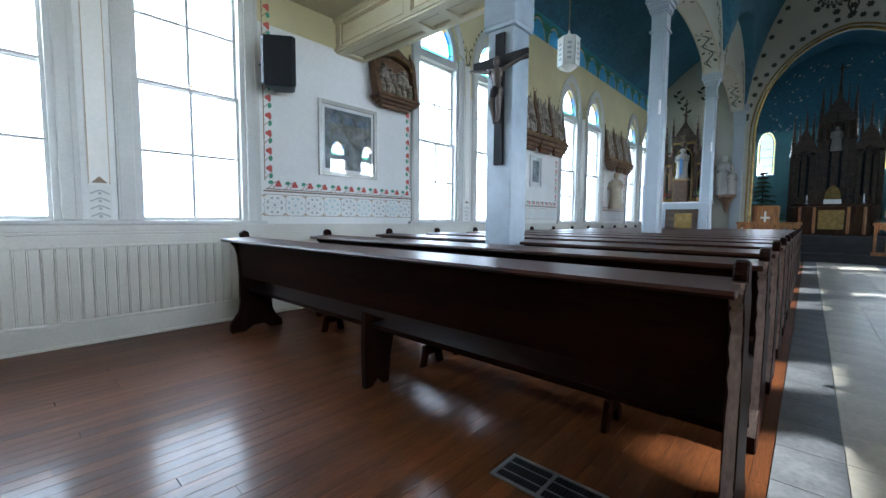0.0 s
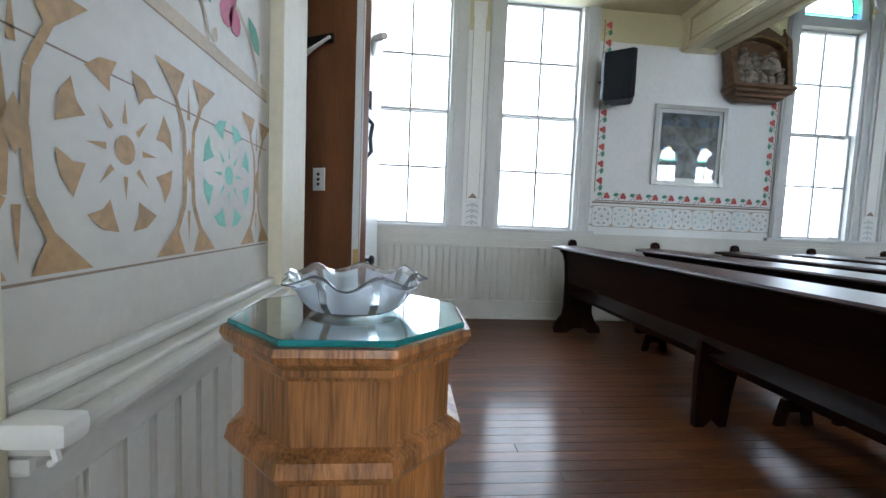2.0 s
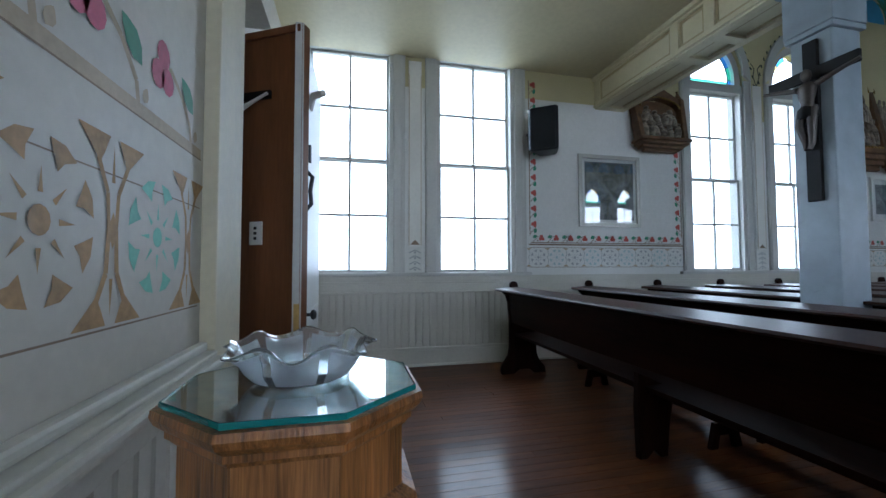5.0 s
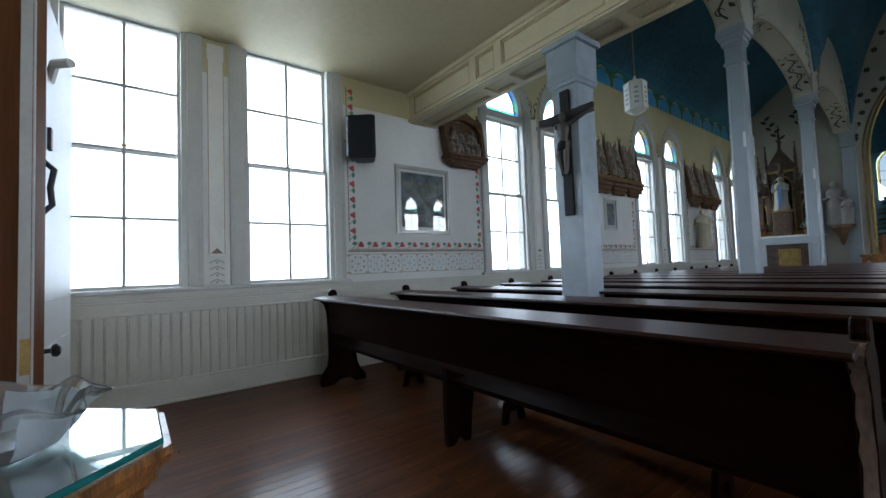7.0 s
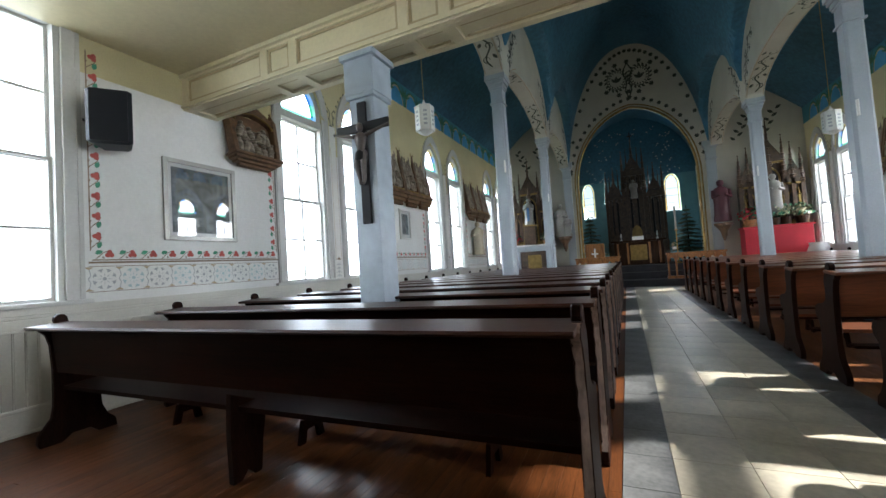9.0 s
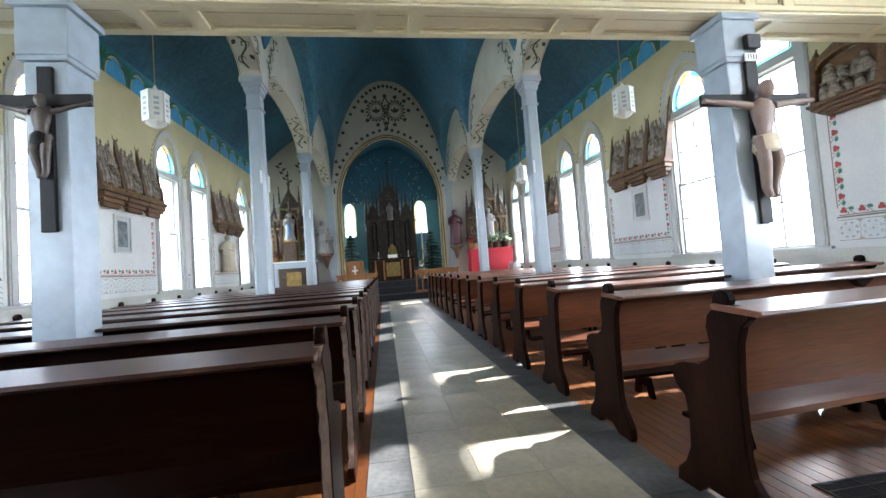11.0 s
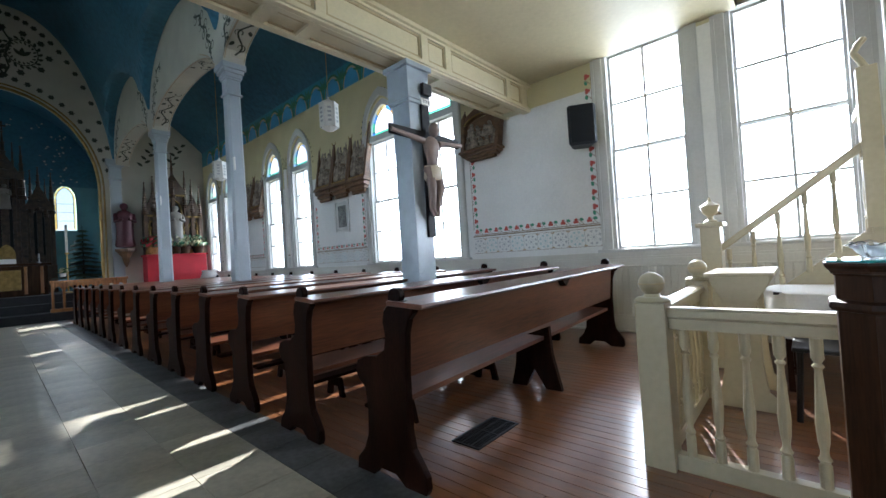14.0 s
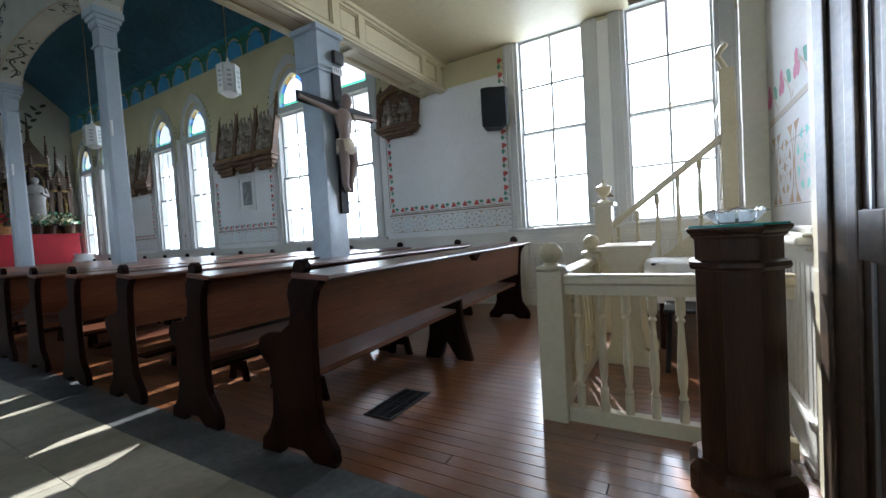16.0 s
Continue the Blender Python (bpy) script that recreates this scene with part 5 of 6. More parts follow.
tc = thing("tablecloth", "white linen cloth hanging over the small table", "tablecloth", (3.95, 0.55, 0.762))
bm = B(); lathe(bm, [(0.0001, 0.006), (0.40, 0.004), (0.43, -0.01), (0.46, -0.34)], seg=48, wave=lambda a, r, z: (1 + (0.05 * math.sin(9 * a) if z < -0.1 else 0), 0), sy=0.82); part("cloth", bm, "linen", tc, smooth=60)
ch = thing("chair", "dark wooden chair beside the small table", "chair", (3.25, 0.52, 0))
for x in (-0.17, 0.17):
    for y in (-0.16, 0.16):
        bm = B(); tube(bm, [(x * 1.15, y * 1.15, 0), (x, y, 0.44)], 0.017, 8); part("leg", bm, "cross", ch)
bm = B(); box(bm, -0.2, 0.2, -0.2, 0.2, 0.44, 0.47, 0.012); part("seat", bm, "cross", ch)
for x in (-0.18, 0.18):
    bm = B(); tube(bm, [(x, -0.19, 0.471), (x, -0.21, 0.60)], 0.014, 6); part("back_post", bm, "cross", ch)
bm = B(); box(bm, -0.2, 0.2, -0.225, -0.2, 0.601, 0.64, 0.006); part("backrest", bm, "cross", ch)

# ---- chancel and side altars ----
def spire(bm, x, y, z0, z1, w):
    box(bm, x - w, x + w, y - w, y + w, z0, z0 + (z1 - z0) * 0.55, 0.006)
    zs, n = z0 + (z1 - z0) * 0.55, 6
    prof = [(w * 1.5, zs), (w * 1.9, zs + 0.03), (w * 1.6, zs + 0.07)]
    for k in range(n):
        f = k / n
        zk = zs + 0.08 + (z1 - zs - 0.2) * f
        prof += [(w * (1.5 - 1.2 * f), zk), (w * (2.0 - 1.5 * f), zk + 0.03), (w * (1.35 - 1.15 * f), zk + 0.06)]
    lathe(bm, prof + [(w * 0.2, z1 - 0.06), (w * 0.6, z1 - 0.04), (0.0001, z1)], x, y, 8)


def gable(bm, x, y, w, z0, z1, t=0.08):
    prism(bm, [(x - w, z0), (x + w, z0), (x + w, z0 + 0.1), (x, z1), (x - w, z0 + 0.1)], "y", y - t, y, 0.008)


rd = thing("reredos", "dark carved gothic high altar with many spires", "high altar", (0.0, 22.0, CF))
rd.scale = (1.0, 1.0, 0.96)
bm = B(); box(bm, -1.3, 1.3, -0.25, 0.3, 0, 1.1, 0.02); part("pedestal", bm, "darkcarve", rd)
for x, w, h in ((0, 0.44, 5.9), (-0.87, 0.36, 4.75), (0.87, 0.36, 4.75)):
    bm = B(); box(bm, x - w, x + w, -0.12, 0.25, 1.1, h - 1.5, 0.02); part("tower", bm, "darkcarve", rd)
    bm = B(); gable(bm, x, -0.12, w * 1.05, h - 1.5, h - 0.5, 0.12); part("gable", bm, "darkcarve", rd)
    # flat black plate: the shade inside a niche painted on the tower front
    bm = B(); prism(bm, [(x - w * 0.6, 1.5)] + arch_pts(x - w * 0.6, x + w * 0.6, h - 2.0, 0.5, 10, 0.4) + [(x + w * 0.6, 1.5)], "y", -0.124, -0.121); part("niche", bm, "cross", rd)
for x, h, w in ((0, 6.2, 0.10), (-0.45, 5.7, 0.075), (0.45, 5.7, 0.075), (-0.87, 4.95, 0.07), (0.87, 4.95, 0.07), (-1.22, 4.75, 0.065), (1.22, 4.75, 0.065), (-0.66, 4.8, 0.05), (0.66, 4.8, 0.05), (-0.24, 5.8, 0.05), (0.24, 5.8, 0.05), (-1.05, 4.5, 0.045), (1.05, 4.5, 0.045)):
    bm = B(); spire(bm, x, -0.15, 1.1, h, w); part("spire", bm, "darkcarve", rd)
bm = B(); box(bm, -0.025, 0.025, -0.17, -0.13, 6.2, 6.55); box(bm, -0.11, 0.11, -0.169, -0.131, 6.36, 6.41); part("finial_cross", bm, "darkcarve", rd)
bm = B(); prism(bm, [(-0.22, 0.9)] + arch_pts(-0.22, 0.22, 1.5, 0.4, 8, 0.4) + [(0.22, 0.9)], "y", -0.42, -0.26, 0.01); part("tabernacle", bm, "gold", rd)


def statue(x, y, z, h, m, label, lean=0.0):
    bm = B()
    lathe(bm, [(0.17, 0), (0.19, 0.04), (0.16, 0.2), (0.15, 0.45), (0.165, 0.62), (0.17, 0.72), (0.12, 0.80), (0.05, 0.835), (0.045, 0.85), (0.07, 0.885), (0.078, 0.93), (0.06, 0.975), (0.0001, 1.0)], seg=18, sy=0.75,
          wave=lambda a, r, zz: (1 + (0.07 * math.sin(6 * a + 2 * zz) if zz < 0.75 else 0), 0))
    for s in (-1, 1):
        tube(bm, [(s * 0.15, 0, 0.74), (s * 0.17, -0.07, 0.58), (s * 0.06, -0.15, 0.62)], 0.05, 8, (1, 0.9, 0.6))
    for v in bm.verts:
        v.co = Vector((v.co.x * h, v.co.y * h, v.co.z * h))
    o = mesh_ob("statue", bm, m, 60)
    o.location = (x, y, z)
    return tagged(o, label, "statue")


statue(0.0, 21.72, 3.85, 0.9, "robe", "small white statue in the niche of the high altar")
statue(-2.98, END - 0.32, 2.15, 1.4, "robe", "painted statue of a robed figure on a bracket")
statue(-2.70, END - 0.42, 2.15, 0.9, "robe", "small pale statue of a child figure on a bracket")
statue(2.78, END - 0.32, 2.2, 1.55, "robered", "statue in dark red robe on a bracket")
statue(-5.22, 13.9, 1.55, 1.15, "cloth", "white statue standing at the nave wall")
for x in (-2.86, 2.78):
    br = thing("wall_bracket", "carved bracket shelf below a statue", "bracket", (x, END - 0.32, 2.1))
    bm = B(); lathe(bm, [(0.02, -0.6), (0.08, -0.45), (0.12, -0.25), (0.26, -0.06), (0.30, -0.05), (0.30, 0.0 + 0.045)], seg=8); part("corbel", bm, "frieze", br)

for sgn, x in ((-1, -4.25), (1, 4.25)):
    sa = thing("side_altar", "brown carved gothic side altar with spires", "altar", (x, END - 0.45, 0.84))
    bm = B(); box(bm, -0.95, 0.95, -0.25, 0.42, -0.84, 1.0, 0.015); part("altar_body", bm, "darkcarve" if sgn < 0 else "redcloth", sa, "" if sgn < 0 else "crimson cloth-covered altar front")
    bm = B(); box(bm, -1.0, 1.0, -0.3, 0.42, 1.0, 1.06, 0.01); part("altar_top", bm, "linen" if sgn < 0 else "redcloth", sa)
    bm = B(); box(bm, -0.92, 0.92, 0.2, 0.43, 1.061, 2.55, 0.02); part("backboard", bm, "darkcarve", sa, "dark carved back of the altar")
    for xx in (-0.76, -0.3, 0.3, 0.76):
        bm = B(); lathe(bm, [(0.06, 1.07), (0.045, 1.12), (0.04, 1.95), (0.06, 2.0), (0.065, 2.05), (0.03, 2.1), (0.004, 2.4)], xx, 0.05, 10); part("colonnette", bm, "gold", sa, "dull gilt colonnette")
    for xx, w, h in ((0, 0.38, 4.5), (-0.65, 0.26, 3.7), (0.65, 0.26, 3.7)):
        bm = B(); box(bm, xx - w, xx + w, 0.1, 0.42, 1.06, h - 1.2, 0.015); part("tower", bm, "darkcarve", sa)
        bm = B(); gable(bm, xx, 0.1, w * 1.1, h - 1.2, h - 0.4, 0.1); part("gable", bm, "darkcarve", sa)
        # no recess here, a thin black plate gives the niche its shade
        bm = B(); prism(bm, [(xx - w * 0.7, 1.3)] + arch_pts(xx - w * 0.7, xx + w * 0.7, h - 1.8, 0.4, 8, 0.4) + [(xx + w * 0.7, 1.3)], "y", 0.09, 0.097); part("niche", bm, "cross", sa)
    for xx, w, h in ((0, 0.38, 4.5), (-0.65, 0.26, 3.7), (0.65, 0.26, 3.7)):
        bm = B(); tube(bm, [(xx - w * 0.72, 0.08, 1.3)] + [(p[0], 0.08, p[1]) for p in arch_pts(xx - w * 0.72, xx + w * 0.72, h - 1.8, 0.42, 8, 0.4)] + [(xx + w * 0.72, 0.08, 1.3)], 0.03, 6); part("niche_moulding", bm, "gold", sa, "gilt niche moulding")
        bm = B(); box(bm, xx - w * 1.1, xx + w * 1.1, 0.0, 0.095, h - 1.26, h - 1.18, 0.01); part("gilt_cornice", bm, "gold", sa, "dull gilt cornice")
        bm = B(); box(bm, xx - w * 1.1, xx + w * 1.1, -0.02, 0.095, 1.07, 1.22, 0.01); part("gilt_step", bm, "gold", sa, "dull gilt step")
    for xx, h in ((0, 4.9), (-0.4, 4.25), (0.4, 4.25), (-0.62, 3.95), (0.62, 3.95), (-0.88, 3.7), (0.88, 3.7)):
        bm = B(); spire(bm, xx, 0.06, 1.06, h, 0.06); part("spire", bm, "altarwood", sa)
pl = thing("statue_plinth", "dark carved plinth with a gilt edge on the side altar", "plinth", (-4.25, END - 0.62, 1.902))
bm = B(); box(bm, -0.24, 0.24, -0.13, 0.13, 0, 0.80, 0.015); part("block", bm, "altarwood", pl)
bm = B(); box(bm, -0.28, 0.28, -0.16, 0.16, 0.801, 0.86, 0.012); part("gilt_edge", bm, "gold", pl, "dull gilt moulded edge")
statue(-4.25, END - 0.62, 2.765, 1.15, "robe", "white robed statue with blue sash in the side altar")
bm = B(); box(bm, -0.05, 0.05, -0.19, -0.155, 2.92, 3.5, 0.015)
sash = mesh_ob("sash", bm, "robeblue"); sash.location = (-4.25, END - 0.62, 0); tagged(sash, "blue painted sash on the robed statue", "sash")
statue(4.25, END - 0.62, 2.3, 1.4, "robe", "white robed statue in the side altar")

# painted white frame with gold panel by the side altar
wf = thing("white_stand", "pale blue painted open stand with gilt panel", "stand", (-2.72, 13.2, 0))
wf.scale = (1.04, 1.0, 1.16)
bm = B(); box(bm, -0.95, 0.1, -0.05, 0.05, 1.30, 1.44, 0.01); part("top_bar", bm, "col", wf)
for x in (-0.9, 0.06):
    bm = B(); box(bm, x - 0.05, x + 0.05, -0.05, 0.05, 0, 1.3, 0.008); part("upright", bm, "col", wf)
bm = B(); box(bm, -0.62, -0.22, 0.0, 0.03, 0.75, 1.2, 0.005); part("gilt_panel", bm, "gold", wf)
bm = B(); box(bm, -0.85, 0.0, -0.02, 0.02, 0.70, 0.745); part("shelf", bm, "col", wf)

# freestanding altar, pulpit panels, communion rail
al = thing("altar_table", "carved brown wooden altar with gilt panel", "altar", (-0.06, 19.9, CF))
bm = B(); box(bm, -0.95, 0.95, -0.35, 0.35, 0, 0.98, 0.015); part("body", bm, "oakdark", al)
bm = B(); box(bm, -1.05, 1.05, -0.42, 0.42, 0.98, 1.06, 0.012); part("top", bm, "oakdark", al)
bm = B(); box(bm, -0.32, 0.32, -0.38, -0.351, 0.2, 0.85, 0.01); part("gilt_panel", bm, "gold", al)
for x in (-0.8, -0.42, 0.42, 0.8):
    bm = B(); box(bm, x - 0.04, x + 0.04, -0.39, -0.352, 0.05, 0.95, 0.01); part("pilaster", bm, "oak", al)
for x in (-0.7, 0.7):
    cs = thing("candlestick", "silver candlestick on the altar", "candlestick", (x, 19.8, CF + 1.061), "altar candlesticks")
    bm = B(); lathe(bm, [(0.07, 0), (0.06, 0.02), (0.02, 0.05), (0.018, 0.15), (0.04, 0.17), (0.04, 0.18)], seg=12); part("stick", bm, "steel", cs)
    bm = B(); lathe(bm, [(0.02, 0.18), (0.02, 0.32), (0.0001, 0.325)], seg=10); part("candle", bm, "linen", cs)
mc = thing("missal_stand", "white card in a small stand on the altar", "stand", (-0.05, 19.75, CF + 1.061))
bm = B(); prism(bm, [(-0.1, 0), (0.06, 0), (0.02, 0.16), (0.0, 0.16)], "x", -0.22, 0.22, 0.004); part("card", bm, "linen", mc)
for x0, x1 in ((-2.4, -0.75), (0.75, 2.6)):
    cr = thing("communion_rail", "golden brown wooden communion rail with arched openings", "altar rail", ((x0 + x1) / 2, 17.2, 0.25), "communion rails")
    h = (x1 - x0) / 2
    bm = B(); box(bm, -h, h, -0.09, 0.09, 0.86, 0.93, 0.01); part("top_rail", bm, "oak", cr)
    bm = B(); box(bm, -h, h, -0.06, 0.06, 0.0, 0.1, 0.01); part("bottom_rail", bm, "oak", cr)
    for k in range(8):
        x = -h + 0.06 + (2 * h - 0.12) * k / 7
        bm = B(); box(bm, x - 0.03, x + 0.03, -0.03, 0.03, 0.1, 0.86, 0.006); part("post", bm, "oak", cr)
    for k in range(7):
        x0_, x1_ = -h + 0.09 + (2 * h - 0.12) * k / 7, -h + 0.03 + (2 * h - 0.12) * (k + 1) / 7
        bm = B()
        ap = arch_pts(x0_, x1_, 0.6, 0.16, 8, 0.4)
        for p, q in zip(ap, ap[1:]):
            prism(bm, [p, q, (q[0], 0.858), (p[0], 0.858)], "y", -0.02, 0.02)
        part("arch_panel", bm, "oak", cr)
pn = thing("panelled_desk", "oak panelled desk with cross ornament", "desk", (-1.75, 18.9, CF))
bm = B(); box(bm, -0.38, 0.38, -0.2, 0.2, 0, 1.0, 0.01); part("body", bm, "oak", pn)
bm = B(); box(bm, -0.03, 0.03, -0.22, -0.201, 0.25, 0.8); box(bm, -0.13, 0.13, -0.219, -0.2005, 0.55, 0.61); part("cross_ornament", bm, "linen", pn)


# ---- evergreens and flowers ----
def evergreen(x, y, z, h, seed):
    t = thing("fir_tree", "small dark potted fir tree beside the altar", "tree", (x, y, z), "altar firs")
    bm = B(); tube(bm, [(0, 0, 0), (0, 0, h)], 0.03, 8, (1, 0.3)); part("trunk", bm, "pewend", t)
    rnd = random.Random(seed)
    bm = B()
    for tier in range(13):
        zz = h * (0.12 + 0.86 * tier / 13)
        r = 0.52 * h * 0.62 * (1 - tier / 13.5)
        for k in range(16):
            a = rnd.uniform(0, 6.283)
            rr = r * rnd.uniform(0.75, 1.1)
            tip = Vector((rr * math.cos(a), rr * math.sin(a), zz - 0.12 * rr + rnd.uniform(-0.03, 0.03)))
            base = Vector((0, 0, zz + 0.05))
            side = Vector((-math.sin(a), math.cos(a), 0))
            for j in range(7):
                p = base.lerp(tip, (j + 1) / 7)
                w = 0.15 * (1.2 - j / 8)
                for sg in (-1, 1):
                    v = [bm.verts.new(c) for c in (p, p + sg * side * w + (tip - base) * 0.20 + Vector((0, 0, -0.03)), p + (tip - base) * 0.22)]
                    bm.faces.new(v)
    part("crown", bm, "needle", t, "layered dark needled branches")


evergreen(-1.98, 20.3, CF, 2.5, 3)
evergreen(1.88, 20.3, CF, 2.4, 5)


def bouquet(x, y, z, r, m, label, pot):
    f = thing("flower_pot", label, "flowers", (x, y, z))
    bm = B(); lathe(bm, [(r * 0.35, 0), (r * 0.5, r * 0.6), (r * 0.55, r * 0.6), (r * 0.4, r * 0.55)], seg=14); part("pot", bm, pot, f)
    rnd = random.Random(int(x * 100 + y * 10))
    for nm, mm, cnt, sc in (("leaves", "leafy", 60, 1.0), ("blossoms", m, 70, 0.95)):
        bm = B()
        for k in range(cnt):
            a, e = rnd.uniform(0, 6.283), rnd.uniform(0.05, 1.5)
            d = Vector((math.cos(a) * math.cos(e), math.sin(a) * math.cos(e), math.sin(e)))
            p = Vector((0, 0, r * 0.7)) + d * r * rnd.uniform(0.5, 1.0) * sc
            n = (d + Vector((rnd.uniform(-.6, .6), rnd.uniform(-.6, .6), rnd.uniform(-.4, .4)))).normalized()
            u = n.orthogonal().normalized() * r * rnd.uniform(0.12, 0.24)
            w = n.cross(u) * 0.7
            v = [bm.verts.new(p + c) for c in (u, w * 0.8 + n * r * 0.03, -u, -w * 0.8 + n * r * 0.03)]
            bm.faces.new(v)
        part(nm, bm, mm, f)


bouquet(3.5, 17.98, 1.905, 0.42, "redcloth", "red poinsettia in a pot on the side altar", "oak")
for x, z in ((3.95, 1.905), (4.5, 1.905), (4.95, 1.905), (4.2, 1.905)):
    bouquet(x, 18.0, z, 0.42, "flower", "pale flowers on the crimson side altar", "oakdark")
bouquet(-4.9, 17.98, 1.905, 0.3, "redcloth", "red flowers on the side altar", "oak")
bouquet(-3.6, 17.98, 1.905, 0.3, "flower", "pale flowers on the side altar", "oak")
bouquet(1.2, 18.9, 1.3, 0.18, "flower", "small pale flowers near the altar rail", "linen")
vs = thing("vase", "large white patterned vase on a stand", "vase", (4.95, 16.9, 0.0))
bm = B(); lathe(bm, [(0.14, 0), (0.13, 0.5), (0.17, 0.55)], seg=16); part("stand", bm, "oakdark", vs)
bm = B(); lathe(bm, [(0.12, 0.55), (0.24, 0.75), (0.30, 0.95), (0.22, 1.15), (0.25, 1.22), (0.2, 1.2)], seg=20); part("vase_body", bm, "linen", vs, smooth=60)
pc = thing("paschal_candle", "tall candle on a slim stand by the altar", "candle", (1.35, 19.3, CF))
bm = B(); lathe(bm, [(0.14, 0), (0.12, 0.03), (0.025, 0.06), (0.02, 1.3), (0.06, 1.33), (0.06, 1.36)], seg=12); part("stand", bm, "brass", pc)
bm = B(); lathe(bm, [(0.035, 1.36), (0.035, 2.3), (0.0001, 2.31)], seg=12); part("candle", bm, "linen", pc)
# chancel lancet windows
for x0, x1 in ((-2.42, -1.84), (1.38, 2.03)):
    w = thing("window_lancet", "narrow pointed amber-bordered lancet window", "window", ((x0 + x1) / 2, CY + 0.1, 3.2), "chancel windows", kind="structure")
    h = (x1 - x0) / 2
    ap, ip = arch_pts(-h, h, 1.3, 0.55, 12, 0.35), arch_pts(-h + 0.07, h - 0.07, 1.3, 0.46, 12, 0.35)
    o1, i1 = [(-h, 0)] + ap + [(h, 0)], [(-h + 0.07, 0.07)] + ip + [(h - 0.07, 0.07)]
    for n, (p, q) in enumerate(zip(zip(o1, o1[1:]), zip(i1, i1[1:]))):
        bm = B(); bm.faces.new([bm.verts.new((c[0], 0, c[1])) for c in (p[0], p[1], q[1], q[0])]); part("border_pane", bm, ("samber", "sgold")[n % 2], w).visible_shadow = False
    bm = B(); bm.faces.new([bm.verts.new((c[0], 0, c[1])) for c in i1]); part("pane", bm, "pane", w).visible_shadow = False
    bm = B(); tube(bm, [(c[0], -0.01, c[1]) for c in i1], 0.012, 4)
    for z in (0.4, 0.75, 1.1):
        tube(bm, [(-h, -0.01, z), (h, -0.01, z)], 0.01, 4)
    part("leading", bm, "iron", w)


# ---- painted stencil work, thin paint layers just proud of the boards ----
class Paint:
    """Collects flat painted shapes on one plane, one mesh for each colour."""

    def __init__(self, at):
        self.at, self.by, self.dv = at, {}, 0.0

    def poly(self, col, pts, lift=0.0):
        bm = self.by.setdefault(col, bmesh.new())
        bm.faces.new([bm.verts.new(self.at(u, v + self.dv, lift)) for u, v in pts])

    def disc(self, col, u, v, r, n=12, ru=None, lift=0.0, rot=0.0):
        ru = ru or r
        self.poly(col, [(u + r * math.cos(rot) * math.cos(6.28319 * k / n) - ru * math.sin(rot) * math.sin(6.28319 * k / n),
                         v + r * math.sin(rot) * math.cos(6.28319 * k / n) + ru * math.cos(rot) * math.sin(6.28319 * k / n)) for k in range(n)], lift)

    def line(self, col, pts, w, lift=0.0, taper=False):
        for i, (p, q) in enumerate(zip(pts, pts[1:])):
            d = Vector((q[0] - p[0], q[1] - p[1]))
            if d.length < 1e-6:
                continue
            n = Vector((-d.y, d.x)).normalized() * w / 2
            a = 1 - 0.7 * i / len(pts) if taper else 1
            self.poly(col, [(p[0] - n.x * a, p[1] - n.y * a), (q[0] - n.x * a, q[1] - n.y * a), (q[0] + n.x * a, q[1] + n.y * a), (p[0] + n.x * a, p[1] + n.y * a)], lift)

    def leaf(self, col, u, v, ln, w, ang, lift=0.0):
        c, s = math.cos(ang), math.sin(ang)
        pts = [(0, 0), (0.25, 0.42), (0.55, 0.5), (0.85, 0.22), (1, 0), (0.85, -0.2), (0.55, -0.42), (0.25, -0.36)]
        self.poly(col, [(u + c * a * ln - s * b * w, v + s * a * ln + c * b * w) for a, b in pts], lift)

    def done(self, name, label):
        for col, bm in self.by.items():
            struct(name, bm, col, label, "stencil")


def side_plane(side, d=0.004):
    return lambda u, v, l: (side * (HW - d - l), u, v)


def vine(P, p0, p1, inward, scale=1.0, fruit="red", flip=1):
    """A creeping vine with fruit and leaves between two points; inward is the side it grows to."""
    p0, p1 = Vector(p0), Vector(p1)
    d = (p1 - p0)
    L = d.length
    d.normalize()
    n = Vector(inward)
    step = 0.20 * scale
    k = max(1, int(L / step))
    step = L / k
    ang = math.atan2(d.y, d.x)
    P.line("stem", [tuple(p0), tuple(p1)], 0.012 * scale)
    for i in range(k):
        o = p0 + d * step * i
        def at(a, b):
            q = o + d * (a * step) + n * (b * 0.12 * scale)
            return (q.x, q.y)
        P.line("stem", [at(0.1, 0.0), at(0.25, 0.25), at(0.45, 0.62), at(0.68, 0.78), at(0.85, 0.55), at(0.8, 0.38)], 0.008 * scale, 0.0005)
        c = at(0.72, 0.5)
        for t in (90, 210, 330):
            P.disc(fruit, c[0] + 0.021 * scale * math.cos(math.radians(t) + ang), c[1] + 0.021 * scale * math.sin(math.radians(t) + ang), 0.024 * scale, 9, lift=0.001)
        l = at(0.12, 0.55)
        P.leaf("green", l[0], l[1], 0.075 * scale, 0.05 * scale, ang + 0.35 * flip, 0.001)
        P.leaf("stem", *at(0.5, 0.12), 0.03 * scale, 0.02 * scale, ang + 2.2, 0.001)


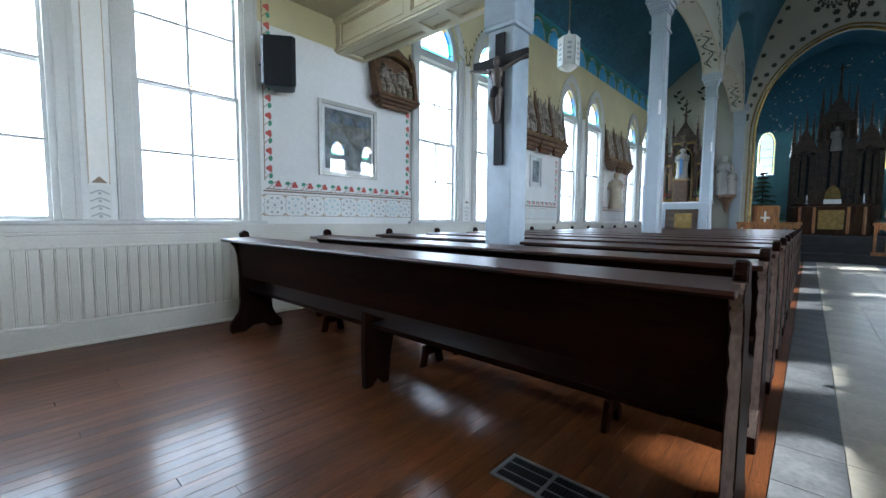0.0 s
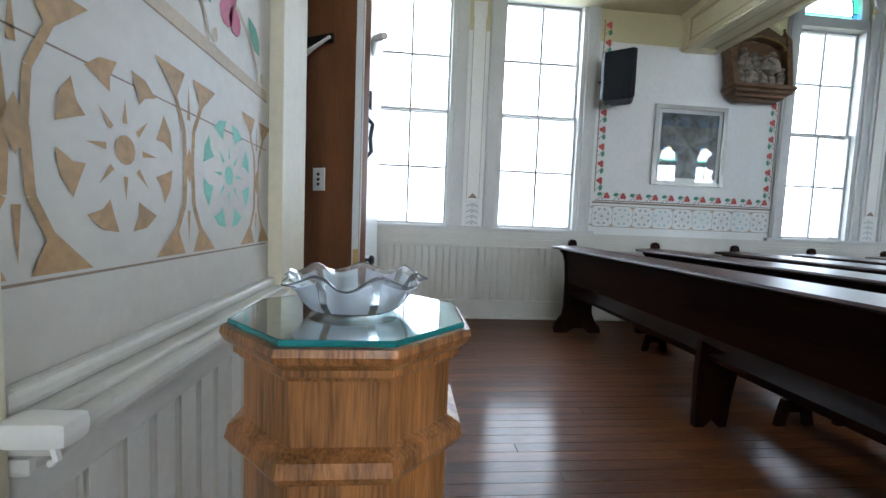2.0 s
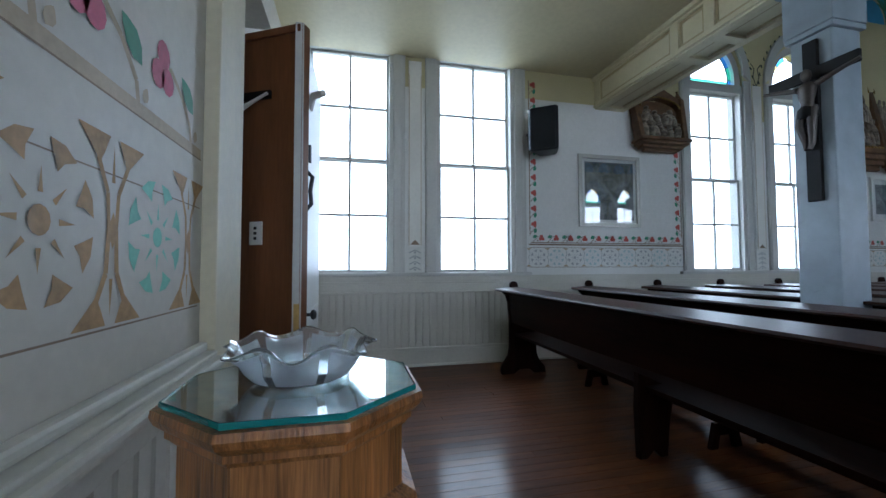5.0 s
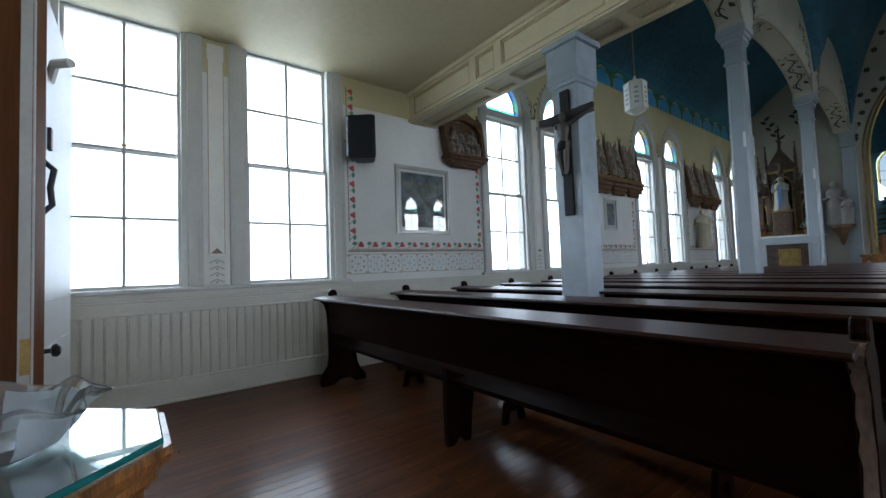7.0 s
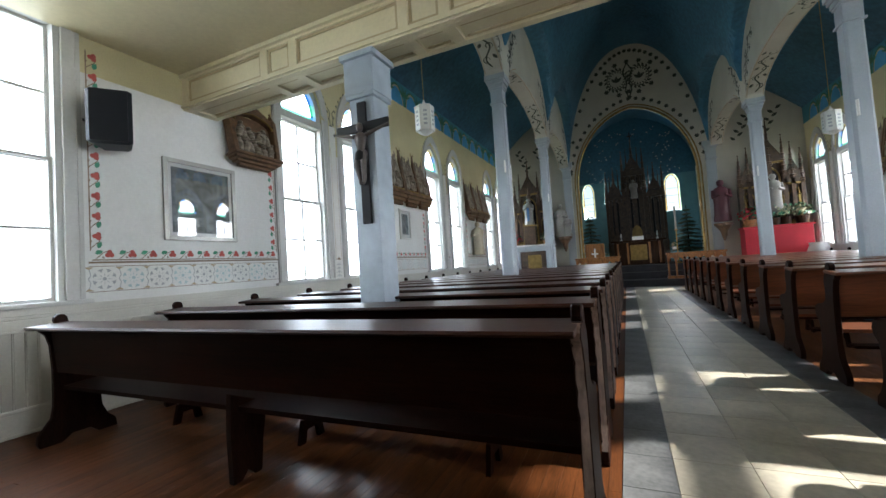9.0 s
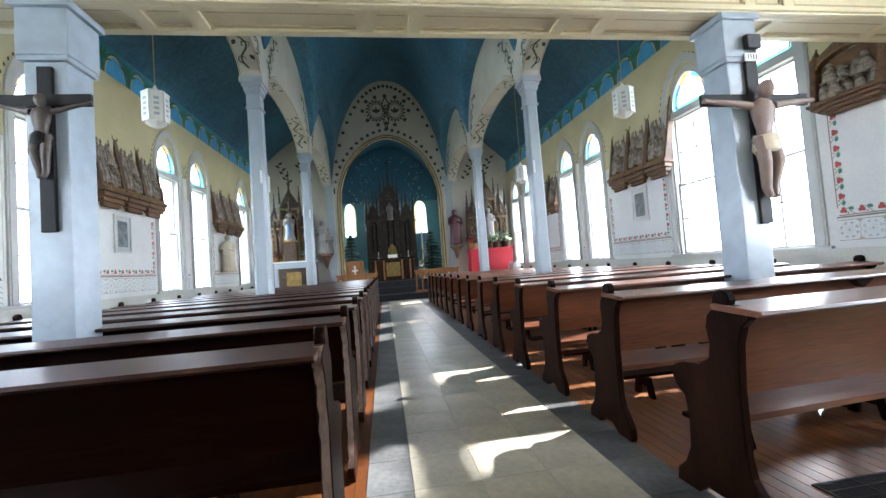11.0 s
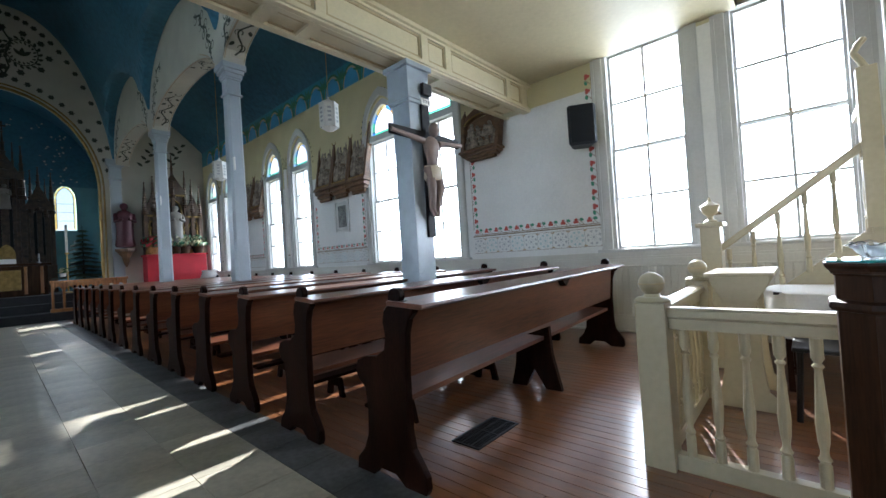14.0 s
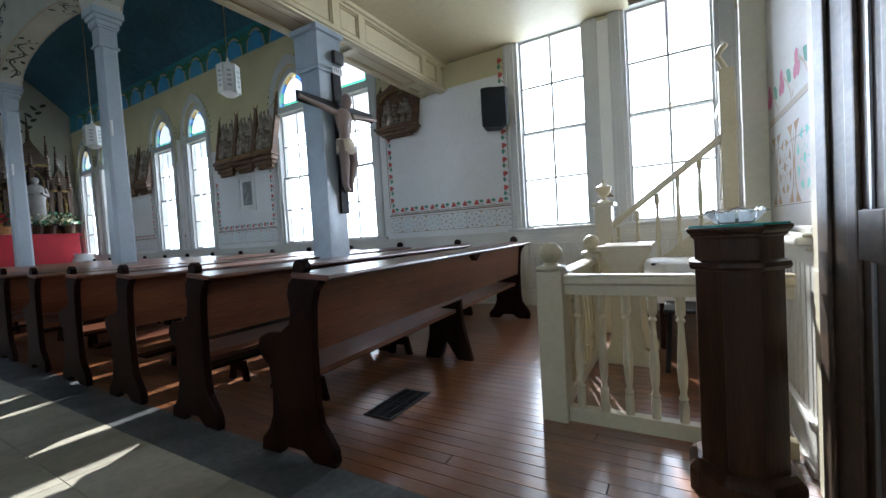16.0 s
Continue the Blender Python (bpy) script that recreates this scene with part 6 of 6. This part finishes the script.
def rosette(P, u, v, r, col, core=None):
    P.disc(core or col, u, v, r * 0.18, 12, lift=0.0006)
    for k in range(8):
        a = math.radians(45 * k)
        P.poly(core or col, [(u + r * 0.32 * math.cos(a + 0.13), v + r * 0.32 * math.sin(a + 0.13)), (u + r * 0.32 * math.cos(a - 0.13), v + r * 0.32 * math.sin(a - 0.13)), (u + r * 0.62 * math.cos(a), v + r * 0.62 * math.sin(a))], 0.0006)
        b = a + math.radians(22.5)
        P.poly(col, [(u + r * q * math.cos(b + t), v + r * q * math.sin(b + t)) for q, t in ((1.0, -0.27), (1.03, 0.0), (1.0, 0.27), (0.82, 0.10), (0.66, 0.02), (0.80, -0.13))], 0.0003)


def lace_band(P, u0, u1, z0, z1):
    """The stencilled frieze of small rosettes under the vine."""
    h = z1 - z0
    n = max(1, round((u1 - u0) / (h * 1.0)))
    st = (u1 - u0) / n
    for k in range(n):
        c = u0 + st * (k + 0.5)
        rosette(P, c, (z0 + z1) / 2, h * 0.40, "mintpale" if k % 2 else "greyst")
        e = u0 + st * k
        P.line("greyst", [(e, z0 + h * 0.1), (e + st * 0.06, z0 + h * 0.35), (e - st * 0.02, z0 + h * 0.5), (e + st * 0.06, z0 + h * 0.65), (e, z0 + h * 0.9)], 0.008)
        for s in (-1, 1):
            P.poly("ochrepale", [(e - st * 0.16, (z0 + z1) / 2 + s * h * 0.47), (e + st * 0.16, (z0 + z1) / 2 + s * h * 0.47), (e, (z0 + z1) / 2 + s * h * 0.36)], 0.0003)
    for z in (z0, z1):
        P.line("stem", [(u0, z), (u1, z)], 0.006)


MT["mintpale"] = mat("stencil_pale_mint", (0.42, 0.55, 0.56), 0.6, var=0.08)
MT["ochrepale"] = mat("stencil_pale_ochre", (0.45, 0.36, 0.24), 0.6, var=0.1)
for side in (-1, 1):
    for n, (u0, u1) in enumerate(((2.74, 5.16 if side < 0 else 5.04), (8.12, 10.3), (13.34, 15.4))):
        P = Paint(side_plane(side))
        lace_band(P, u0, u1, 1.20, 1.46)
        P.line("stem", [(u0, 1.50), (u1, 1.50)], 0.02)
        vine(P, (u0 + 0.03, 1.525), (u1 - 0.03, 1.525), (0, 1), flip=1)
        vine(P, (u0 + 0.02, 1.62), (u0 + 0.02, 3.7), (1, 0), flip=-1)
        vine(P, (u1 - 0.02, 1.62), (u1 - 0.02, 3.3 if n == 0 else 2.7), (-1, 0), flip=1)
        P.done("trim_stencil", "painted stencil border of red fruit and green vine")
    if side > 0:
        P = Paint(side_plane(side))
        vine(P, (-0.16, 1.3), (-0.16, 3.75), (1, 0), flip=-1)
        P.done("trim_stencil", "painted stencil strip of red fruit and green vine by the stair")
    # pier boards between windows: brown outline and lace foot
    P = Paint(side_plane(side, 0.0145))
    for pair in BAYS[side]:
        m = (pair[0][1] + pair[1][0]) / 2
        for s in (-1, 1):
            P.line("ochrepale", [(m + s * 0.075, WZ0 + 0.33), (m + s * 0.075, 3.6)], 0.008)
        P.poly("stem", [(m - 0.06, WZ0 + 0.34), (m + 0.06, WZ0 + 0.34), (m, WZ0 + 0.40)])
    P.done("trim_stencil", "thin brown painted outline on narrow boards")
    P = Paint(side_plane(side))
    for pair in BAYS[side]:
        m = (pair[0][1] + pair[1][0]) / 2
        P.poly("mount", [(m - 0.085, WZ0 + 0.01), (m + 0.085, WZ0 + 0.01), (m + 0.085, WZ0 + 0.31), (m - 0.085, WZ0 + 0.31)])
        for k in range(4):
            P.line("greyst", [(m - 0.07, WZ0 + 0.03 + 0.07 * k), (m, WZ0 + 0.065 + 0.07 * k), (m + 0.07, WZ0 + 0.03 + 0.07 * k)], 0.014, 0.0006)
            P.disc("greyst", m, WZ0 + 0.035 + 0.07 * k, 0.015, 8, lift=0.0006)
    P.done("trim_stencil", "small lace stencil at the foot of a pier board")
    # leaves round the nave window arches
    P = Paint(side_plane(side))
    for pair in BAYS[side][1:]:
        for y0, y1 in pair:
            ring = arch_pts(y0 - 0.27, y1 + 0.27, 3.9, 1.08, 22, 0.35)
            for (a, b), (c, e) in zip(ring, ring[1:]):
                P.leaf("scroll", a, b, 0.07, 0.04, math.atan2(e - b, c - a) + 0.5)
        m = (pair[0][1] + pair[1][0]) / 2
        for s in (-1, 1):
            P.line("scroll", [(m, 4.0), (m + s * 0.06, 4.15), (m + s * 0.03, 4.28), (m + s * 0.10, 4.36)], 0.018)
    P.done("trim_stencil", "dark stencilled leaves round the window arches")
    # cornice: teal band, blue arches and palm leaves
    P = Paint(side_plane(side, 0.006))
    P.poly("upper", [(3.9, 5.30), (END, 5.30), (END, 5.36), (3.9, 5.36)], 0.02)
    P.poly("teal", [(3.9, 5.36), (END, 5.36), (END, TOPZ - 0.002), (3.9, TOPZ - 0.002)])
    y = 4.1
    while y < END - 0.6:
        for col, r, l in (("leafy", 0.36, 0.001), ("ochrepale", 0.325, 0.002), ("bluearc", 0.29, 0.003)):
            P.poly(col, [(y + 0.38 - r * math.cos(math.pi * k / 14), 5.36 + 1.45 * r * math.sin(math.pi * k / 14)) for k in range(15)], l)
        for k in range(7):
            P.leaf("leafy", y, 5.62, 0.26 if k % 2 else 0.32, 0.06, math.radians(20 + 23 * k), 0.004)
        P.line("leafy", [(y, 5.38), (y, 5.64)], 0.05, 0.004)
        y += 0.78
    P.done("trim_cornice_stencil", "teal painted cornice with blue arches and palm leaves")
    # scrolls on the arcade lunettes
    P = Paint(lambda u, v, l, s=side: (s * (COLX[s] - 0.204 - l), u, v))
    for a, b in zip(YS[1:], YS[2:]):
        for e, s in ((a, 1), (b, -1)):
            # a climbing scroll that follows the springing of the arch
            def at(k, off):
                t = k / 10
                return (e + s * (0.30 + 0.30 * t + 0.55 * t * t + off * (0.5 + 0.3 * t)), 5.30 + 1.28 * t + 0.12 * t * (1 - t) - off * 0.35 * t)
            P.line("scroll", [at(k * 0.5, 0.10 * math.sin(k * 1.05)) for k in range(21)], 0.045)
            for k in range(1, 10):
                o = 0.10 if k % 2 else -0.10
                c = at(k, o * 1.6)
                ring = [(c[0] + 0.085 * math.cos(0.75 * j + k), c[1] + 0.085 * math.sin(0.75 * j + k)) for j in range(7)]
                P.line("scroll", [at(k, o * 0.3)] + ring, 0.030, taper=True)
                P.leaf("scroll", *at(k, o * 1.2), 0.16, 0.075, (0.5 if s > 0 else 2.6) + (0.9 if k % 2 else -0.7))
            P.line("ochrepale", [(e + s * 0.21, 5.16)] + [(e + s * (0.26 + 0.02 * k + 0.012 * k * k), 5.16 + 0.07 * k) for k in range(1, 8)], 0.03)
    P.done("trim_scrolls", "dark painted scrollwork on the arcade arches")
    # the same scrollwork on the curved undersides of the arches; u runs along the curve, v across it
    for a, b in zip(YS[1:], YS[2:]):
        ap = arch_pts(a + 0.2, b - 0.2, SPR, 0.62, 20)
        run = [0.0]
        for p, q in zip(ap, ap[1:]):
            run.append(run[-1] + math.hypot(q[0] - p[0], q[1] - p[1]))

        def soffit(u, v, l, ap=ap, run=run, sd=side):
            u = min(max(u, 0.0), run[-1] - 1e-4)
            i = max(j for j in range(len(run) - 1) if run[j] <= u)
            t = (u - run[i]) / max(1e-6, run[i + 1] - run[i])
            return (sd * (COLX[sd] + v), ap[i][0] + (ap[i + 1][0] - ap[i][0]) * t, ap[i][1] + (ap[i + 1][1] - ap[i][1]) * t - 0.006 - l)
        P = Paint(soffit)
        for e, s in ((0.15, 1), (run[-1] - 0.15, -1)):
            P.line("scroll", [(e + s * 0.08 * k, 0.085 * math.sin(k * 0.8)) for k in range(17)], 0.034)
            for k in range(5):
                c = (e + s * (0.16 + 0.31 * k), -0.07 if k % 2 else 0.07)
                P.line("scroll", [(c[0] + 0.07 * math.cos(0.8 * j + k), c[1] + 0.07 * math.sin(0.8 * j + k)) for j in range(7)], 0.026, 0.001, taper=True)
                P.leaf("scroll", c[0] + s * 0.1, -c[1] * 1.1, 0.13, 0.08, 0.6 if k % 2 else -0.6, 0.002)
        for v in (-0.175, 0.175):
            P.line("ochrepale", [(0.05 + (run[-1] - 0.1) * k / 24, v) for k in range(25)], 0.018)
        P.done("trim_scrolls", "dark painted scrollwork under an arcade arch")
# chancel wall flowers
P = Paint(lambda u, v, l: (u, END - 0.004 - l, v))


def flower(u, v, r):
    for k in range(6):
        a = k * math.pi / 3
        P.leaf("scroll", u, v, r * 1.05, r * 0.8, a)
    P.disc("scroll", u, v, r * 0.42, 8, lift=0.0006)


for k in range(27):
    x = -2.45 + 4.9 * k / 26
    flower(x, nave_rise(x) - 0.24 - 0.1 * abs(x), 0.085)
outer = arch_pts(-CH - 0.30, CH + 0.30, 4.2, 3.36, 28, 0.09)
for u, v in outer[2:-2]:
    flower(u, v, 0.085)
for s in (-1, 1):
    cx, cz = s * 0.42 + 0.05, 8.42
    P.disc("scroll", cx, cz - 0.02, 0.09, 10)
    for k in range(3):
        P.leaf("scroll", cx, cz - 0.10, 0.28, 0.12, math.pi / 2 + (k - 1) * 0.8, 0.0006)
    P.line("scroll", [(cx + 0.36 * math.cos(0.35 * k), cz + 0.40 * math.sin(0.35 * k)) for k in range(19)], 0.035)
    for k in range(18):
        a = 6.283 * k / 18
        P.leaf("scroll", cx + 0.38 * math.cos(a), cz + 0.42 * math.sin(a), 0.14, 0.09, a + 0.9, 0.001)
        P.leaf("scroll", cx + 0.33 * math.cos(a), cz + 0.37 * math.sin(a), 0.10, 0.06, a + 3.6, 0.001)
    P.line("scroll", [(0.05, 7.6), (s * 0.12 + 0.05, 7.9), (s * 0.04 + 0.05, 8.25), (s * 0.18 + 0.05, 8.7), (0.05, 9.05)], 0.05)
for x, z in ((0.05, 7.62), (0.05, 7.86), (0.05, 9.1), (-0.32, 7.78), (0.42, 7.78), (-0.78, 8.0), (0.88, 8.0), (-0.98, 8.42), (1.08, 8.42), (-0.8, 8.85), (0.9, 8.85), (-0.4, 9.04), (0.5, 9.04)):
    flower(x, z, 0.1)
for x in (-3.9, -4.7, 3.9, 4.7):
    for k in range(8):
        P.leaf("scroll", x + (0.16 if x < 0 else -0.16) * k * 0.4, 6.1 - 0.13 * k, 0.22, 0.11, 0.6 + 1.9 * (k % 2))
P.done("trim_stencil", "dark stencilled flowers round the chancel arch")

# entrance wall: large rosettes, brown stem and pink-fruited vine
def entrance_plane(u, v, l):
    if u < 0:
        return (-0.531 + (u + 0.565) * 1.11, BACK + 0.001 + l, 1.205 + (v - 1.298) * 1.11)
    return (-0.303 + (u + 0.4) * 1.10, BACK_E + 0.001 + l, 1.122 + (v - 1.077) * 1.10)


P = Paint(entrance_plane)
for cx, core, s0 in ((-1.265, "ochre", 1), (-1.634, "mint", 1), (1.77, "mint", 1), (2.13, "ochre", 1), ):
    rosette(P, cx, 1.30 + (0.078 if cx < 0 else 0), 0.128, "ochre" if core == "ochre" else "mint", "ochre" if core == "ochre" else "mint")
for cx in (-1.085, -1.45, -1.815, 1.95, 2.31):
    P.dv = 0.078 if cx < 0 else 0.0
    for s in (-1, 1):
        P.line("ochre", [(cx + s * 0.012, 1.30), (cx + s * 0.018, 1.37), (cx + s * 0.05, 1.43)], 0.012, 0.0003)
        P.line("ochre", [(cx + s * 0.012, 1.30), (cx + s * 0.018, 1.22), (cx + s * 0.05, 1.16)], 0.014, 0.0006)
        for z, t in ((1.125, 1), (1.475, -1)):
            P.poly("ochre", [(cx + s * 0.015, z), (cx + s * 0.11, z), (cx + s * 0.045, z + t * 0.055), (cx + s * 0.03, z + t * 0.03)], 0.0010)
    P.poly("ochre", [(cx - 0.018, 1.30), (cx, 1.335), (cx + 0.018, 1.30), (cx, 1.265)], 0.0013)
    P.poly("ochre", [(cx - 0.006, 1.21), (cx + 0.006, 1.21), (cx, 1.14)])
    P.poly("ochre", [(cx - 0.006, 1.39), (cx + 0.006, 1.39), (cx, 1.46)])
for u0, u1 in ((-1.9, -1.05), (1.60, 2.47)):
    P.dv = 0.078 if u0 < 0 else 0.0
    P.line("stem", [(u0, 1.118), (u1, 1.118)], 0.004)
    P.line("stem", [(u0, 1.405), (u1, 1.405)], 0.003)
    P.line("ochrepale", [(u0, 1.565), (u1, 1.565)], 0.03)
    P.line("stem", [(u0, 1.549), (u1, 1.549)], 0.004, 0.0006)
    k = 0
    u = u0 + 0.06
    while u < u1 - 0.15:
        P.line("ochrepale", [(u + 0.02, 1.57), (u + 0.03, 1.62), (u + 0.09, 1.68), (u + 0.16, 1.72), (u + 0.19, 1.67)], 0.016, 0.0008)
        for t in (90, 215, 325):
            P.disc("pink", u + 0.20 + 0.03 * math.cos(math.radians(t)), 1.70 + 0.035 * math.sin(math.radians(t)), 0.034, 10, lift=0.0012)
        P.leaf("green", u + 0.01, 1.66, 0.11, 0.065, 0.7, 0.0012)
        P.leaf("ochrepale", u + 0.0, 1.585, 0.04, 0.03, 2.0, 0.0012)
        u += 0.29
P.done("trim_stencil", "large ochre and mint rosettes with pink-fruited vine")


# ---- floor pieces: planks and tiles ----
def planks(x0, x1, y0, y1, step, host, limit, seed, wood):
    rnd = random.Random(seed)
    gap = 0.0018 if wood == "plankworn" else 0.0008
    protos = {}
    made = 0
    rest = []
    x = x0
    while x < x1 - 0.01:
        w = min(step, x1 - x)
        y = y0 - rnd.random() * 1.5
        while y < y1:
            ln = rnd.choice((1.5, 2.0, 2.6))
            a, b = max(y, y0), min(y + ln, y1)
            y += ln
            if b - a < 0.05:
                continue
            if a < 3.4 and made < limit and abs(w - step) < 1e-6:
                key = round(b - a, 2)
                if key not in protos:
                    bm = B(); box(bm, gap, step - gap, 0.0006, key - 0.0006, -0.02, 0, 0)
                    top = max(bm.faces, key=lambda f: f.calc_center_median().z)
                    bmesh.ops.bevel(bm, geom=list(top.edges), offset=0.0007, segments=1, affect='EDGES')
                    me = bpy.data.meshes.new("plank"); bm.to_mesh(me); bm.free(); me.materials.append(MT[wood]); protos[key] = me
                ob = new("plank", protos[key]); ob.parent = host; ob.location = (x, a, 0); made += 1
            else:
                rest.append((x, x + w, a, b))
        x += step
    bm = B()
    for x, xx, a, b in rest:
        box(bm, x + gap, xx - gap, a + 0.0006, b - 0.0006, -0.02, -0.0005)
    tagged(part("far_planks", bm, wood, host), kind="stuff")


hostL = thing("floor_planks_west", "glossy red-brown varnished narrow plank floor", "floor", kind="structure")
hostR = thing("floor_planks_east", "glossy red-brown narrow plank floor with window glare in its lighter colour", "floor", kind="structure")
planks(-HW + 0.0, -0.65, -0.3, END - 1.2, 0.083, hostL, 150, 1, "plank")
# east side laid with the lighter planks that carry the window glare
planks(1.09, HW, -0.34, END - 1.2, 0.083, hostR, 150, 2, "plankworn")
aisle = thing("floor_aisle", "pale stone tiled aisle with grey marbled border", "floor", kind="structure")
protos = {}


def tile(w, d, m):
    if (w, d, m) not in protos:
        bm = B(); box(bm, 0.0015, w - 0.0015, 0.0015, d - 0.0015, -0.02, 0.003)
        top = max(bm.faces, key=lambda f: f.calc_center_median().z)
        bmesh.ops.bevel(bm, geom=list(top.edges), offset=0.0015, segments=1, affect='EDGES')
        me = bpy.data.meshes.new("tile"); bm.to_mesh(me); bm.free(); me.materials.append(MT[m]); protos[(w, d, m)] = me
    return protos[(w, d, m)]


T = 0.393
y = -0.25
while y < END - 1.3:
    for k in range(3):
        ob = new("tile", tile(T, T, "tile")); ob.parent = aisle; ob.location = (-0.38 + k * T, y, 0)
    for x, w in ((-0.65, 0.27), (0.799, 0.291)):
        ob = new("border_tile", tile(w, T * 1.0, "tiledark")); ob.parent = aisle; ob.location = (x, y, 0)
    y += T
